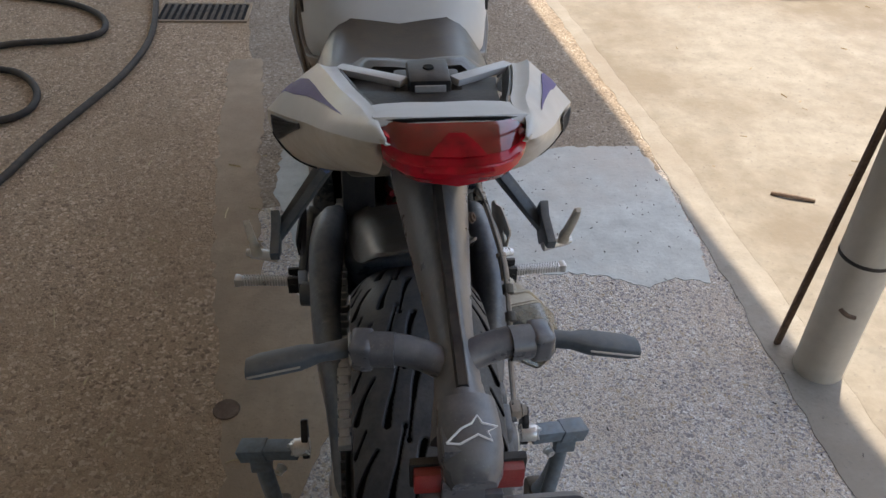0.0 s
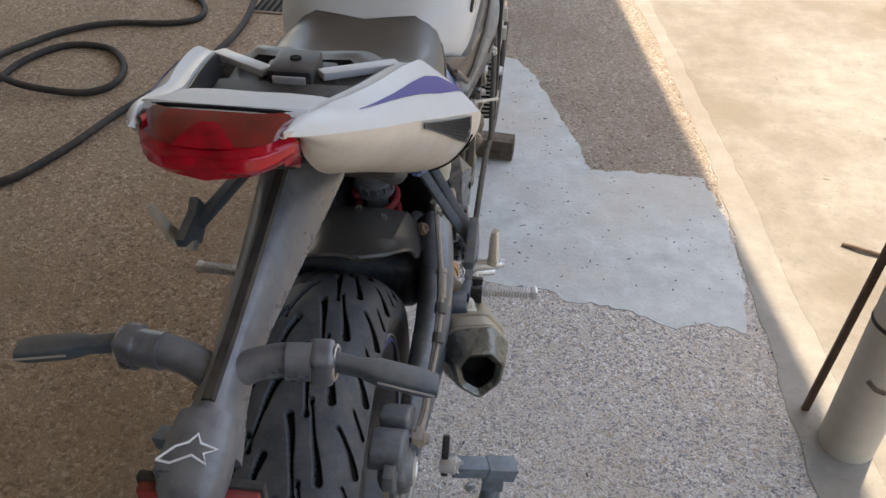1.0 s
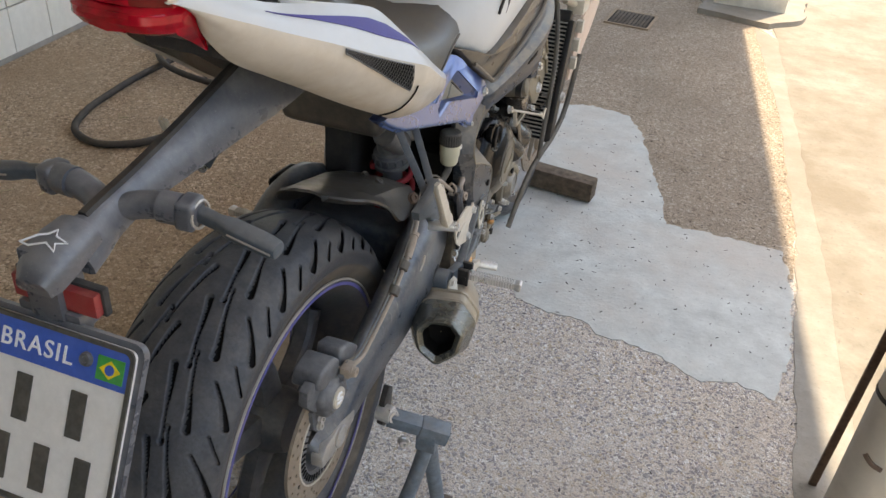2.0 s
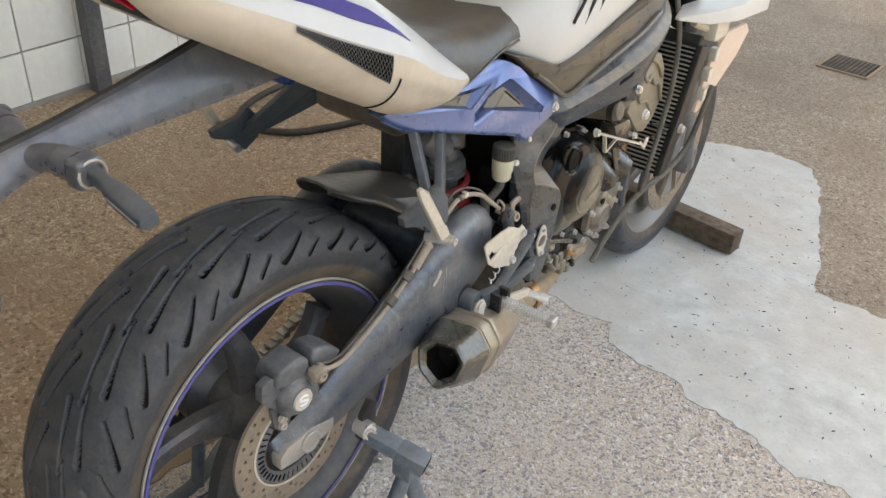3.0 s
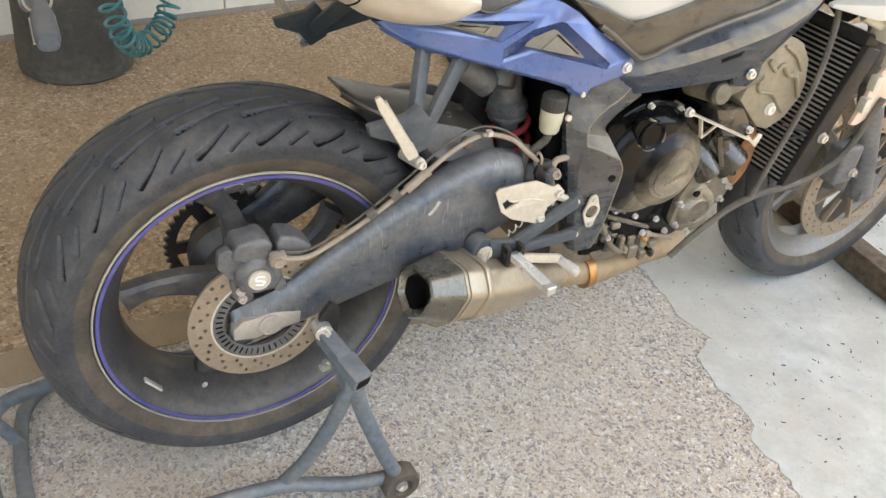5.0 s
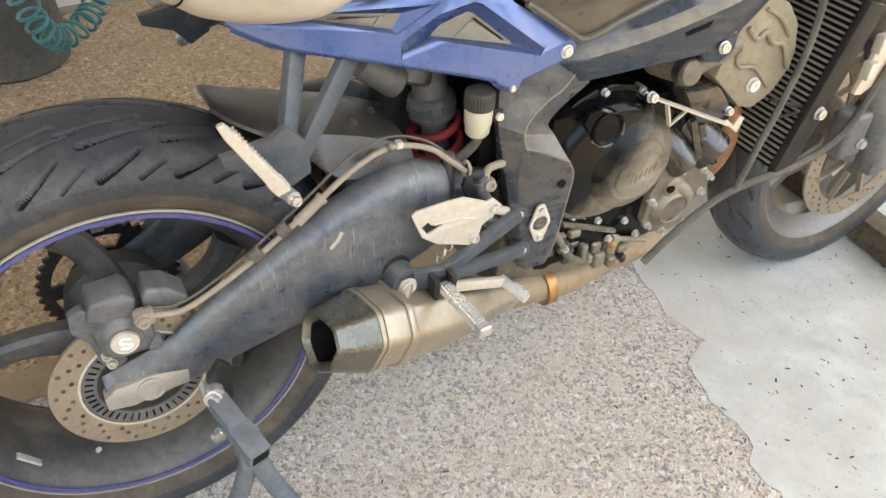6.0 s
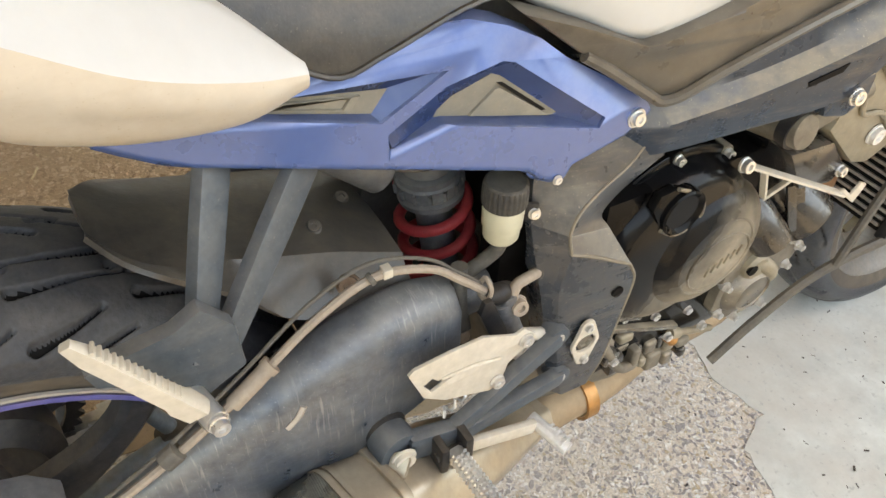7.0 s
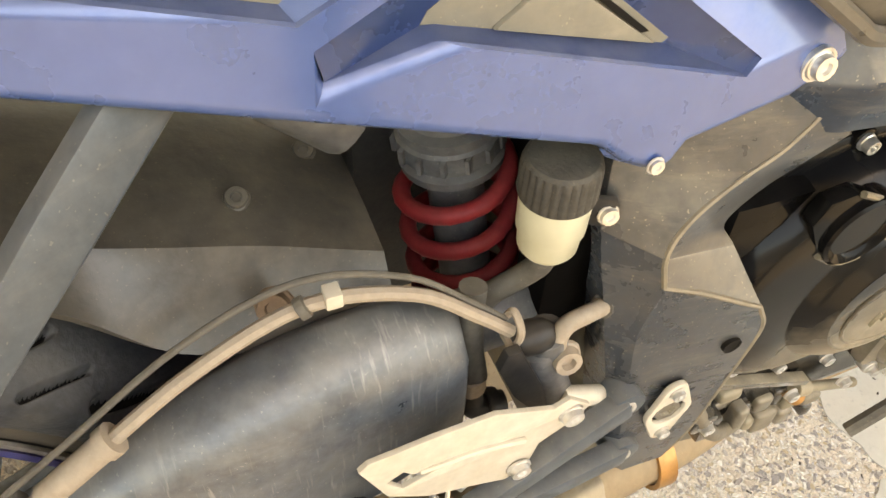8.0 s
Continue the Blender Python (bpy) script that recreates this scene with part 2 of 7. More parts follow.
M = {
    "agg_grey": aggregate("grey_exposed_aggregate", [(0.54, 0.50, 0.48), (0.82, 0.77, 0.72), (0.64, 0.54, 0.45), (0.92, 0.89, 0.84), (0.35, 0.32, 0.315), (0.78, 0.73, 0.68), (0.58, 0.47, 0.33), (0.62, 0.585, 0.575)], (0.78, 0.69, 0.585), 150.0, 0.014, (0.62, 0.51, 0.40), 0.5),
    "agg_brown": aggregate("brown_dirty_aggregate", [(0.47, 0.325, 0.21), (0.61, 0.445, 0.30), (0.28, 0.19, 0.125), (0.70, 0.54, 0.38)], (0.48, 0.34, 0.22), 100.0, 0.008, (0.40, 0.275, 0.17), 0.8),
    "agg_worn": aggregate("worn_tan_aggregate", [(0.36, 0.29, 0.22), (0.47, 0.385, 0.30), (0.22, 0.17, 0.125), (0.53, 0.45, 0.36)], (0.37, 0.295, 0.22), 110.0, 0.006, (0.25, 0.19, 0.135), 0.65),
    "patch": screed("blue_grey_cement_skim", (0.535, 0.56, 0.53), (0.50, 0.455, 0.395), 0.75, 0.55),
    "apron": screed("pale_concrete", (0.275, 0.248, 0.206), (0.175, 0.142, 0.104), 0.85, 0.8, 60.0),
    "strip": screed("cement_strip", (0.30, 0.275, 0.235), (0.225, 0.19, 0.15), 0.8, 0.6),
    "brown_band": screed("brown_concrete_band", (0.39, 0.295, 0.20), (0.29, 0.21, 0.14), 0.85, 0.8, 150.0),
    "plaster": screed("painted_plaster", (0.76, 0.71, 0.62), (0.66, 0.6, 0.5), 0.8, 0.2),
    "grey_wall": screed("grey_render", (0.30, 0.28, 0.26), (0.22, 0.2, 0.18), 0.9, 0.3),
    "roof": screed("roof_sheet", (0.56, 0.50, 0.43), (0.47, 0.41, 0.34), 0.8, 0.2),
    "tile": surf("white_glazed_tile", (0.80, 0.77, 0.69), 0.3, 0, 0.25, 0.04, 0.02, 30, (0.5, 0.42, 0.32)),
    "grout": screed("grout", (0.34, 0.31, 0.27), (0.26, 0.23, 0.2)),
    "wood": surf("weathered_dark_timber", (0.065, 0.044, 0.03), 0.8, 0, 0.4, 0.5, 0.6, 60),
    "rubber": surf("tyre_rubber", (0.034, 0.038, 0.046), 0.36, 0, 0.40, 0.25, 0.3, 220, (0.24, 0.215, 0.18), 0, 0, 0.35),
    "rubber_wall": surf("dusty_tyre_sidewall", (0.058, 0.050, 0.043), 0.6, 0, 0.65, 0.2, 0.2, 120, (0.25, 0.20, 0.15), 0, 0, 0.2),
    "rim": surf("dark_satin_wheel", (0.056, 0.060, 0.070), 0.34, 0.4, 0.45, 0.2, 0.08, 140, (0.33, 0.275, 0.205)),
    "rim_front": surf("grey_cast_wheel", (0.19, 0.19, 0.192), 0.45, 0.7, 0.5, 0.15, 0.1, 140),
    "stripe": surf("blue_rim_stripe", (0.05, 0.056, 0.23), 0.45, 0, 0.4, 0.1, 0.0),
    "silver": surf("pale_rim_edge", (0.46, 0.44, 0.41), 0.4, 0.7, 0.5, 0.1, 0.05),
    "black": surf("black_painted_metal", (0.016, 0.017, 0.020), 0.35, 0.2, 0.24, 0.2, 0.1, 160),
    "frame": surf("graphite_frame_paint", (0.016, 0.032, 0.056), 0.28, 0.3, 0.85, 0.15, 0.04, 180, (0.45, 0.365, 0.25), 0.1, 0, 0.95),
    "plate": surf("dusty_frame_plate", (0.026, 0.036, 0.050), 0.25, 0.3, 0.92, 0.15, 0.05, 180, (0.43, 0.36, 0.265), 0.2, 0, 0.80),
    "arm": surf("scuffed_swingarm_paint", (0.052, 0.068, 0.090), 0.27, 0.3, 0.62, 0.25, 0.12, 130, (0.36, 0.34, 0.30), 0.2, 0.45, 0.45),
    "plastic": surf("matt_black_plastic", (0.022, 0.022, 0.024), 0.5, 0, 0.26, 0.2, 0.25, 260, (0.30, 0.26, 0.215)),
    "fender": surf("dusty_fender_plastic", (0.050, 0.056, 0.070), 0.24, 0, 0.58, 0.15, 0.1, 220, (0.36, 0.34, 0.32), 0.3, 0, 0.55),
    "hugger": surf("dusty_hugger_plastic", (0.036, 0.034, 0.033), 0.30, 0, 0.56, 0.25, 0.15, 150, (0.245, 0.195, 0.138), 0.15, 0, 0.25),
    "white": surf("white_gloss_paint", (0.56, 0.55, 0.53), 0.34, 0, 0.18, 0.02, 0.0, 60, (0.58, 0.49, 0.37), 0.12),
    "white_satin": surf("white_satin_paint", (0.58, 0.58, 0.57), 0.55, 0, 0.2, 0.02, 0.0, 60, (0.55, 0.48, 0.38)),
    "cream": surf("dust_filmed_silver_paint", (0.56, 0.505, 0.43), 0.33, 0.15, 0.92, 0.05, 0.02, 60, (0.43, 0.335, 0.235), 0.3),
    # pale blue on up-facing parts is dust film with sky sheen painted in
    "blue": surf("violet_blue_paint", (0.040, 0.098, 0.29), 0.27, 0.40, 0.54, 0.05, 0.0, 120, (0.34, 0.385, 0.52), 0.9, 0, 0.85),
    "decal": surf("violet_decal", (0.040, 0.028, 0.20), 0.45, 0, 0.1, 0.05, 0.0),
    "insert": surf("dusty_grey_insert", (0.16, 0.145, 0.12), 0.6, 0, 0.8, 0.1, 0.1, 120, (0.40, 0.34, 0.245)),
    "seat": surf("black_seat_vinyl", (0.018, 0.015, 0.013), 0.32, 0, 0.38, 0.2, 0.2, 300, (0.30, 0.245, 0.18), 0.15),
    "trim": surf("smoky_dark_trim", (0.065, 0.054, 0.043), 0.26, 0, 0.5, 0.15, 0.03, 120, (0.32, 0.265, 0.20), 0.2),
    "engine": surf("dirty_engine_casing", (0.13, 0.115, 0.095), 0.4, 0.4, 0.85, 0.25, 0.2, 90, (0.40, 0.335, 0.245)),
    "engine_black": surf("oily_black_engine_cover", (0.004, 0.004, 0.0045), 0.12, 0.0, 0.02, 0.3, 0.05, 70, (0.26, 0.21, 0.15), 0.0),
    "head": surf("tan_filmed_head_cover", (0.21, 0.18, 0.135), 0.42, 0.25, 0.85, 0.15, 0.15, 90, (0.46, 0.39, 0.28)),
    "dustpipe": surf("dusty_tan_pipe", (0.30, 0.215, 0.14), 0.55, 0.4, 0.7, 0.2, 0.2, 60, (0.50, 0.385, 0.25)),
    "film": surf("brown_film_over_black", (0.055, 0.047, 0.038), 0.20, 0.2, 1.0, 0.3, 0.06, 60, (0.44, 0.365, 0.265), 0.5, 0, 0.55),
    "gloss_film": surf("gloss_black_under_brown_film", (0.010, 0.010, 0.011), 0.13, 0.0, 1.0, 0.3, 0.05, 60, (0.42, 0.345, 0.25), 0.0, 0, 0.5),
    "solenoid": surf("gloss_black_moulding", (0.008, 0.008, 0.010), 0.14, 0, 0.35, 0.2, 0.05, 90, (0.30, 0.245, 0.18), 0.5),
    # near-black that paints in the shade of holes and gaps; also black parts
    "dark": surf("shade_and_grime_void", (0.007, 0.0062, 0.006), 0.7, 0, 0.08, 0.2, 0.1, 90, (0.12, 0.095, 0.07)),
    "steel": surf("zinc_steel", (0.68, 0.67, 0.65), 0.28, 0.80, 0.10, 0.1, 0.1, 200),
    "alu": surf("worn_aluminium", (0.74, 0.73, 0.71), 0.35, 0.55, 0.12, 0.1, 0.15, 200),
    "guard": surf("cream_dusty_alloy_guard", (0.60, 0.55, 0.47), 0.40, 0.3, 0.75, 0.1, 0.05, 120, (0.48, 0.405, 0.30)),
    "titan": surf("dull_titanium_can", (0.42, 0.36, 0.28), 0.28, 0.85, 0.5, 0.1, 0.1, 110, (0.42, 0.35, 0.26)),
    "carbon": surf("gloss_carbon_cap", (0.13, 0.13, 0.11), 0.2, 0.7, 0.2, 0.3, 0.15, 400, DUST, 0.6),
    "copper": surf("heat_tinted_pipe", (0.44, 0.22, 0.085), 0.34, 0.8, 0.35, 0.25, 0.15, 60, (0.50, 0.31, 0.16)),
    "disc": surf("brake_disc_steel", (0.34, 0.28, 0.22), 0.45, 0.7, 0.55, 0.15, 0.1, 160, (0.40, 0.31, 0.22)),
    "caliper": surf("dusty_caliper", (0.100, 0.104, 0.112), 0.42, 0.3, 0.6, 0.25, 0.2, 120, (0.37, 0.345, 0.31)),
    "red_spring": surf("dull_red_spring", (0.36, 0.025, 0.03), 0.5, 0, 0.22, 0.15, 0.1, 140, (0.30, 0.18, 0.15)),
    "red_lens": surf("red_tail_lens", (0.17, 0.002, 0.004), 0.08, 0, 0.04, 0.5, 0.0, 26, DUST, 0.7),
    "red_dark": surf("deep_red_lens", (0.34, 0.0008, 0.010), 0.16, 0, 0.0, 0.55, 0.0, 34, DUST, 0.0),
    "reflector": surf("red_reflector", (0.26, 0.010, 0.014), 0.3, 0, 0.22, 0.15, 0.2, 500),
    "cap": surf("dusty_reservoir_cap", (0.04, 0.038, 0.036), 0.6, 0, 0.45, 0.2, 0.4, 300, (0.33, 0.28, 0.21)),
    "fluid": surf("yellowed_reservoir", (0.52, 0.495, 0.37), 0.32, 0, 0.35, 0.06, 0.05, 60, (0.55, 0.48, 0.33)),
    "cable": surf("dusty_rubber_hose", (0.07, 0.065, 0.06), 0.6, 0, 0.5, 0.2, 0.2, 200, (0.33, 0.28, 0.21)),
    "line": surf("tan_brake_line", (0.30, 0.24, 0.19), 0.5, 0, 0.7, 0.15, 0.15, 200, (0.40, 0.33, 0.255)),
    "floor_hose": surf("black_floor_hose", (0.035, 0.032, 0.03), 0.6, 0, 0.45, 0.2, 0.15, 120, (0.20, 0.16, 0.12)),
    "stand": surf("blue_grey_stand_paint", (0.125, 0.165, 0.20), 0.45, 0.3, 0.5, 0.25, 0.15, 80, (0.34, 0.29, 0.23)),
    "pvc": surf("greyish_beige_pipe", (0.50, 0.455, 0.385), 0.5, 0, 0.35, 0.05, 0.04, 40, (0.42, 0.34, 0.26)),
    "header": surf("rusty_header_steel", (0.34, 0.17, 0.085), 0.5, 0.5, 0.5, 0.35, 0.2, 70, (0.36, 0.25, 0.16)),
    "rust": surf("brown_steel_rod", (0.12, 0.075, 0.055), 0.7, 0.3, 0.4, 0.3, 0.3, 120),
    "weld": surf("tan_weld_bead", (0.20, 0.17, 0.13), 0.5, 0.2, 0.5),
    "hanger": surf("blue_grey_hanger_paint", (0.056, 0.074, 0.092), 0.34, 0.2, 0.4, 0.15, 0.05, 160, (0.36, 0.32, 0.265), 0.0, 0.0, 0.7),
    "tape": surf("black_tie", (0.03, 0.028, 0.028), 0.6, 0, 0.15),
    "teal": surf("teal_coil_tube", (0.012, 0.17, 0.19), 0.3, 0, 0.15, 0.08, 0.0),
    "bucket": surf("grey_black_bucket", (0.055, 0.055, 0.052), 0.65, 0, 0.6, 0.2, 0.15, 60, (0.24, 0.22, 0.18)),
    "grate": surf("dark_iron_grate", (0.04, 0.035, 0.03), 0.7, 0.5, 0.4, 0.3, 0.3, 120),
    "straw": surf("dry_straw", (0.55, 0.44, 0.27), 0.8, 0, 0.0, 0.25, 0.1),
    "chip": surf("dark_debris", (0.05, 0.045, 0.045), 0.85, 0, 0.2, 0.4, 0.2),
    "leaf": surf("dry_leaf", (0.30, 0.22, 0.13), 0.8, 0, 0.1, 0.3, 0.1),
    "plate_white": surf("dirty_white_number_plate", (0.72, 0.70, 0.66), 0.45, 0, 0.4, 0.05, 0.05, 120, (0.50, 0.44, 0.36)),
    "plate_blue": surf("blue_plate_band", (0.03, 0.10, 0.42), 0.4, 0, 0.15, 0.08, 0.0),
    "sign_white": surf("white_lettering", (0.80, 0.80, 0.80), 0.5, 0, 0.1, 0.03, 0.0),
    "sign_black": surf("worn_black_lettering", (0.055, 0.055, 0.05), 0.6, 0, 0.3, 0.3, 0.1),
    "flag_green": surf("green_flag", (0.03, 0.30, 0.06), 0.5, 0, 0.1),
    "flag_yellow": surf("yellow_flag", (0.80, 0.62, 0.03), 0.5, 0, 0.1),
    "pink": surf("sun_faded_fairing", (0.66, 0.50, 0.40), 0.45, 0, 0.45, 0.06, 0.03, 60, (0.60, 0.47, 0.34)),
}
# the dried mud on the clutch cover ends in a soft ragged line; above and behind it the black paint is clean
mud = M["gloss_film"].node_tree
mud_at = mud.nodes.new("ShaderNodeTexCoord").outputs["Object"]
mud_xyz = mud.nodes.new("ShaderNodeSeparateXYZ")
mud.links.new(mud_at, mud_xyz.inputs[0])
mud_line = maths(mud, "SUBTRACT", maths(mud, "MULTIPLY", mud_xyz.outputs[1], 1.0), maths(mud, "MULTIPLY", mud_xyz.outputs[2], 0.75))
mud_edge = ramp(mud, maths(mud, "ADD", mud_line, maths(mud, "MULTIPLY", noise_at(mud, mud_at, 38.0, 5.0), 0.06)), 0.298, 0.372)
mud_shader = mud.nodes["Principled BSDF"]
mud_tint = mixed(mud, ramp(mud, noise_at(mud, mud_at, 26.0, 6.0), 0.3, 0.7), (0.13, 0.108, 0.080), (0.37, 0.31, 0.23))
mud.links.new(mixed(mud, maths(mud, "MULTIPLY", mud_edge, 0.85), (0.006, 0.006, 0.0065), mud_tint), mud_shader.inputs["Base Color"])
mud.links.new(maths(mud, "ADD", maths(mud, "MULTIPLY", mud_edge, 0.20), 0.20), mud_shader.inputs["Roughness"])
mud_shader.inputs["Specular IOR Level"].default_value = 0.2
# fine ribs across the silencer's end cap
cap_nodes = M["carbon"].node_tree
cap_wave = node(cap_nodes, "ShaderNodeTexWave", Scale=160.0, Distortion=0.3)
cap_wave.bands_direction = "Y"
cap_nodes.links.new(cap_nodes.nodes.new("ShaderNodeTexCoord").outputs["Object"], cap_wave.inputs["Vector"])
cap_bump = node(cap_nodes, "ShaderNodeBump", Strength=0.5, Distance=0.0008)
cap_nodes.links.new(cap_wave.outputs["Fac"], cap_bump.inputs["Height"])
cap_nodes.links.new(cap_bump.outputs[0], cap_nodes.nodes["Principled BSDF"].inputs["Normal"])

# ---- shapes ----
def finish(bm, sharp=38.0):
    """Outward faces, smooth shading with crisp edges."""
    bmesh.ops.recalc_face_normals(bm, faces=bm.faces)
    for f in bm.faces:
        f.smooth = True
    for e in bm.edges:
        if len(e.link_faces) == 2 and e.calc_face_angle(0) > radians(sharp):
            e.smooth = False
    return bm


def part(name, bm, material, parent=None, label="", sharp=38.0):
    me = bpy.data.meshes.new(name)
    finish(bm, sharp)
    bm.to_mesh(me)
    bm.free()
    me.materials.append(M[material])
    ob = new(name, me)
    if parent is not None:
        ob.parent = parent
    if label:
        tagged(ob, label)
    return ob


def thing(name, label, category, group="", kind="", at=(0, 0, 0)):
    ob = new(name)
    ob.location = at
    return tagged(ob, label, category, group, kind)


def setting(name, bm, material, label, category):
    return tagged(part(name, bm, material), label, category, "", "structure")


def soften(bm, offset, segments=2, angle=25.0):
    if offset > 0:
        bmesh.ops.recalc_face_normals(bm, faces=bm.faces)
        edges = [e for e in bm.edges if len(e.link_faces) == 2 and e.calc_face_angle(0) > radians(angle)]
        bmesh.ops.bevel(bm, geom=edges, offset=offset, segments=segments, affect="EDGES", profile=0.6, clamp_overlap=True)
    return bm


def join(*bms):
    out = bms[0]
    for b in bms[1:]:
        me = bpy.data.meshes.new("temp")
        b.to_mesh(me)
        b.free()
        out.from_mesh(me)
        bpy.data.meshes.remove(me)
    return out


def mirror(bm):
    """The same shape on the other side of the bike."""
    bmesh.ops.transform(bm, matrix=Matrix.Diagonal((-1, 1, 1, 1)), verts=bm.verts)
    return bm


def box(lo, hi, bevel=0.0, m=None):
    bm = bmesh.new()
    bmesh.ops.create_cube(bm, size=1)
    for v in bm.verts:
        v.co = Vector(lo[i] + (v.co[i] + 0.5) * (hi[i] - lo[i]) for i in range(3))
    soften(bm, bevel)
    if m is not None:
        bmesh.ops.transform(bm, matrix=m, verts=bm.verts)
    return bm


def smooth_path(points, steps=6):
    """A Catmull-Rom line through the points."""
    p = [Vector(q) for q in points]
    p = [2 * p[0] - p[1]] + p + [2 * p[-1] - p[-2]]
    out = []
    for i in range(1, len(p) - 2):
        for k in range(steps):
            t = k / steps
            a, b, c, d = p[i - 1], p[i], p[i + 1], p[i + 2]
            out.append(0.5 * (2 * b + (c - a) * t + (2 * a - 5 * b + 4 * c - d) * t * t + (3 * b - a - 3 * c + d) * t ** 3))
    return out + [p[-2]]


def rings(loops, closed=True, caps=True):
    """A skin over rows of points."""
    bm = bmesh.new()
    rows = [[bm.verts.new(q) for q in loop] for loop in loops]
    n = len(rows[0])
    for a, b in zip(rows, rows[1:]):
        for i in range(n if closed else n - 1):
            bm.faces.new((a[i], a[(i + 1) % n], b[(i + 1) % n], b[i]))
    if caps and closed:
        bm.faces.new(rows[0])
        bm.faces.new(rows[-1])
    return bm


def tube(points, radius, sides=10, steps=6, section=None):
    """A round bar along a smooth line. radius: one, or one for each end; section: a flat profile in place of a round one."""
    path = smooth_path(points, steps) if steps > 1 else [Vector(p) for p in points]
    r0, r1 = radius if isinstance(radius, tuple) else (radius, radius)
    up, loops = None, []
    for i, p in enumerate(path):
        d = (path[min(i + 1, len(path) - 1)] - path[max(i - 1, 0)]).normalized()
        if up is None:
            up = d.orthogonal().normalized() if abs(d.z) > 0.95 else (Vector((0, 0, 1)) - d * d.z).normalized()
        else:
            up = (up - d * up.dot(d)).normalized()
        side = d.cross(up)
        r = r0 + (r1 - r0) * i / max(1, len(path) - 1)
        if section:
            loops.append([p + side * a + up * b for a, b in section])
        else:
            loops.append([p + (side * math.cos(2 * math.pi * k / sides) + up * math.sin(2 * math.pi * k / sides)) * r for k in range(sides)])
    return rings(loops)


def rod(a, b, radius, sides=12, bevel=0.0):
    return soften(tube([a, b], radius, sides, 1), bevel)


def bar(a, b, width, height, bevel=0.002):
    w, h = width / 2, height / 2
    return soften(tube([a, b], 1, 4, 1, [(-w, -h), (w, -h), (w, h), (-w, h)]), bevel)


def lathe(profile, centre, axis="x", sides=48, closed=False):
    """A profile of (along, radius) turned about an axis through the centre."""
    c = Vector(centre)
    loops = []
    for k in range(sides):
        a = 2 * math.pi * k / sides
        row = []
        for s, r in profile:
            u, v = r * math.cos(a), r * math.sin(a)
            row.append(c + Vector({"x": (s, u, v), "y": (u, s, v), "z": (u, v, s)}[axis]))
        loops.append(row)
    bm = bmesh.new()
    rows = [[bm.verts.new(q) for q in loop] for loop in loops]
    m = len(profile)
    for k in range(sides):
        a, b = rows[k], rows[(k + 1) % sides]
        for i in range(m if closed else m - 1):
            bm.faces.new((a[i], b[i], b[(i + 1) % m], a[(i + 1) % m]))
    if not closed:
        for i in (0, m - 1):
            if profile[i][1] > 1e-5:
                bm.faces.new([rows[k][i] for k in range(sides)])
    bmesh.ops.remove_doubles(bm, verts=bm.verts, dist=1e-6)
    return bm


def slab(outline, thick, holes=(), bevel=0.0, axis="x"):
    """A plate: its outer face through the points (x, y, z), thick metres deep along an axis, with holes through it."""
    loops = [[Vector(p) for p in loop] for loop in (outline, *holes)]
    i0 = "xyz".index(axis)
    keep = [i for i in range(3) if i != i0]
    flat = [[Vector((p[keep[0]], p[keep[1]], 0)) for p in loop] for loop in loops]
    from_flat = [p for loop in loops for p in loop]
    off = Vector([thick if i == i0 else 0 for i in range(3)])
    tris = tessellate(flat)
    bm = bmesh.new()
    top = [bm.verts.new(p) for p in from_flat]
    low = [bm.verts.new(p - off) for p in from_flat]
    for t in tris:
        bm.faces.new([top[i] for i in t])
        bm.faces.new([low[i] for i in reversed(t)])
    start = 0
    for loop in loops:
        n = len(loop)
        for i in range(n):
            a, b = start + i, start + (i + 1) % n
            bm.faces.new((top[a], top[b], low[b], low[a]))
        start += n
    bmesh.ops.recalc_face_normals(bm, faces=bm.faces)
    bmesh.ops.dissolve_limit(bm, angle_limit=radians(1), verts=bm.verts, edges=bm.edges)
    return soften(bm, bevel)


def tessellate(flat):
    from mathutils.geometry import tessellate_polygon
    return tessellate_polygon(flat)


def bolt(at, way, r=0.007, h=0.006):
    """A flanged hexagon head with a dished top."""
    at, way = Vector(at), Vector(way).normalized()
    turn = way.to_track_quat("Z", "Y").to_matrix().to_4x4()
    bm = lathe([(0, r * 1.2), (h * 0.25, r * 1.15), (h * 0.32, r), (h, r * 0.92), (h, r * 0.5), (h * 0.6, r * 0.42), (h * 0.6, 0)], (0, 0, 0), "z", 12)
    bmesh.ops.transform(bm, matrix=Matrix.Translation(at) @ turn, verts=bm.verts)
    return bm


def arc(centre, r, a0, a1, n):
    """Points (y, z) on a circle."""
    return [(centre[0] + r * math.cos(radians(a0 + (a1 - a0) * i / n)), centre[1] + r * math.sin(radians(a0 + (a1 - a0) * i / n))) for i in range(n + 1)]


def wavy(points, amount, step, seed):
    """A ragged outline: the polygon (x, y), subdivided and shaken."""
    rng = random.Random(seed)
    out = []
    for (x0, y0), (x1, y1) in zip(points, points[1:] + points[:1]):
        n = max(1, int(math.hypot(x1 - x0, y1 - y0) / step))
        for i in range(n):
            t = i / n
            out.append((x0 + (x1 - x0) * t + rng.uniform(-amount, amount), y0 + (y1 - y0) * t + rng.uniform(-amount, amount)))
    return out


# ---- setting: one yard, half of it under a roof ----
# The building stands turned a little against the bike: its long lines run along ALONG.
def line_x(x0, y):
    return x0 - 0.1 * y


def flat_area(outline, z, depth):
    return slab([(x, y, z) for x, y in outline], depth, axis="z")


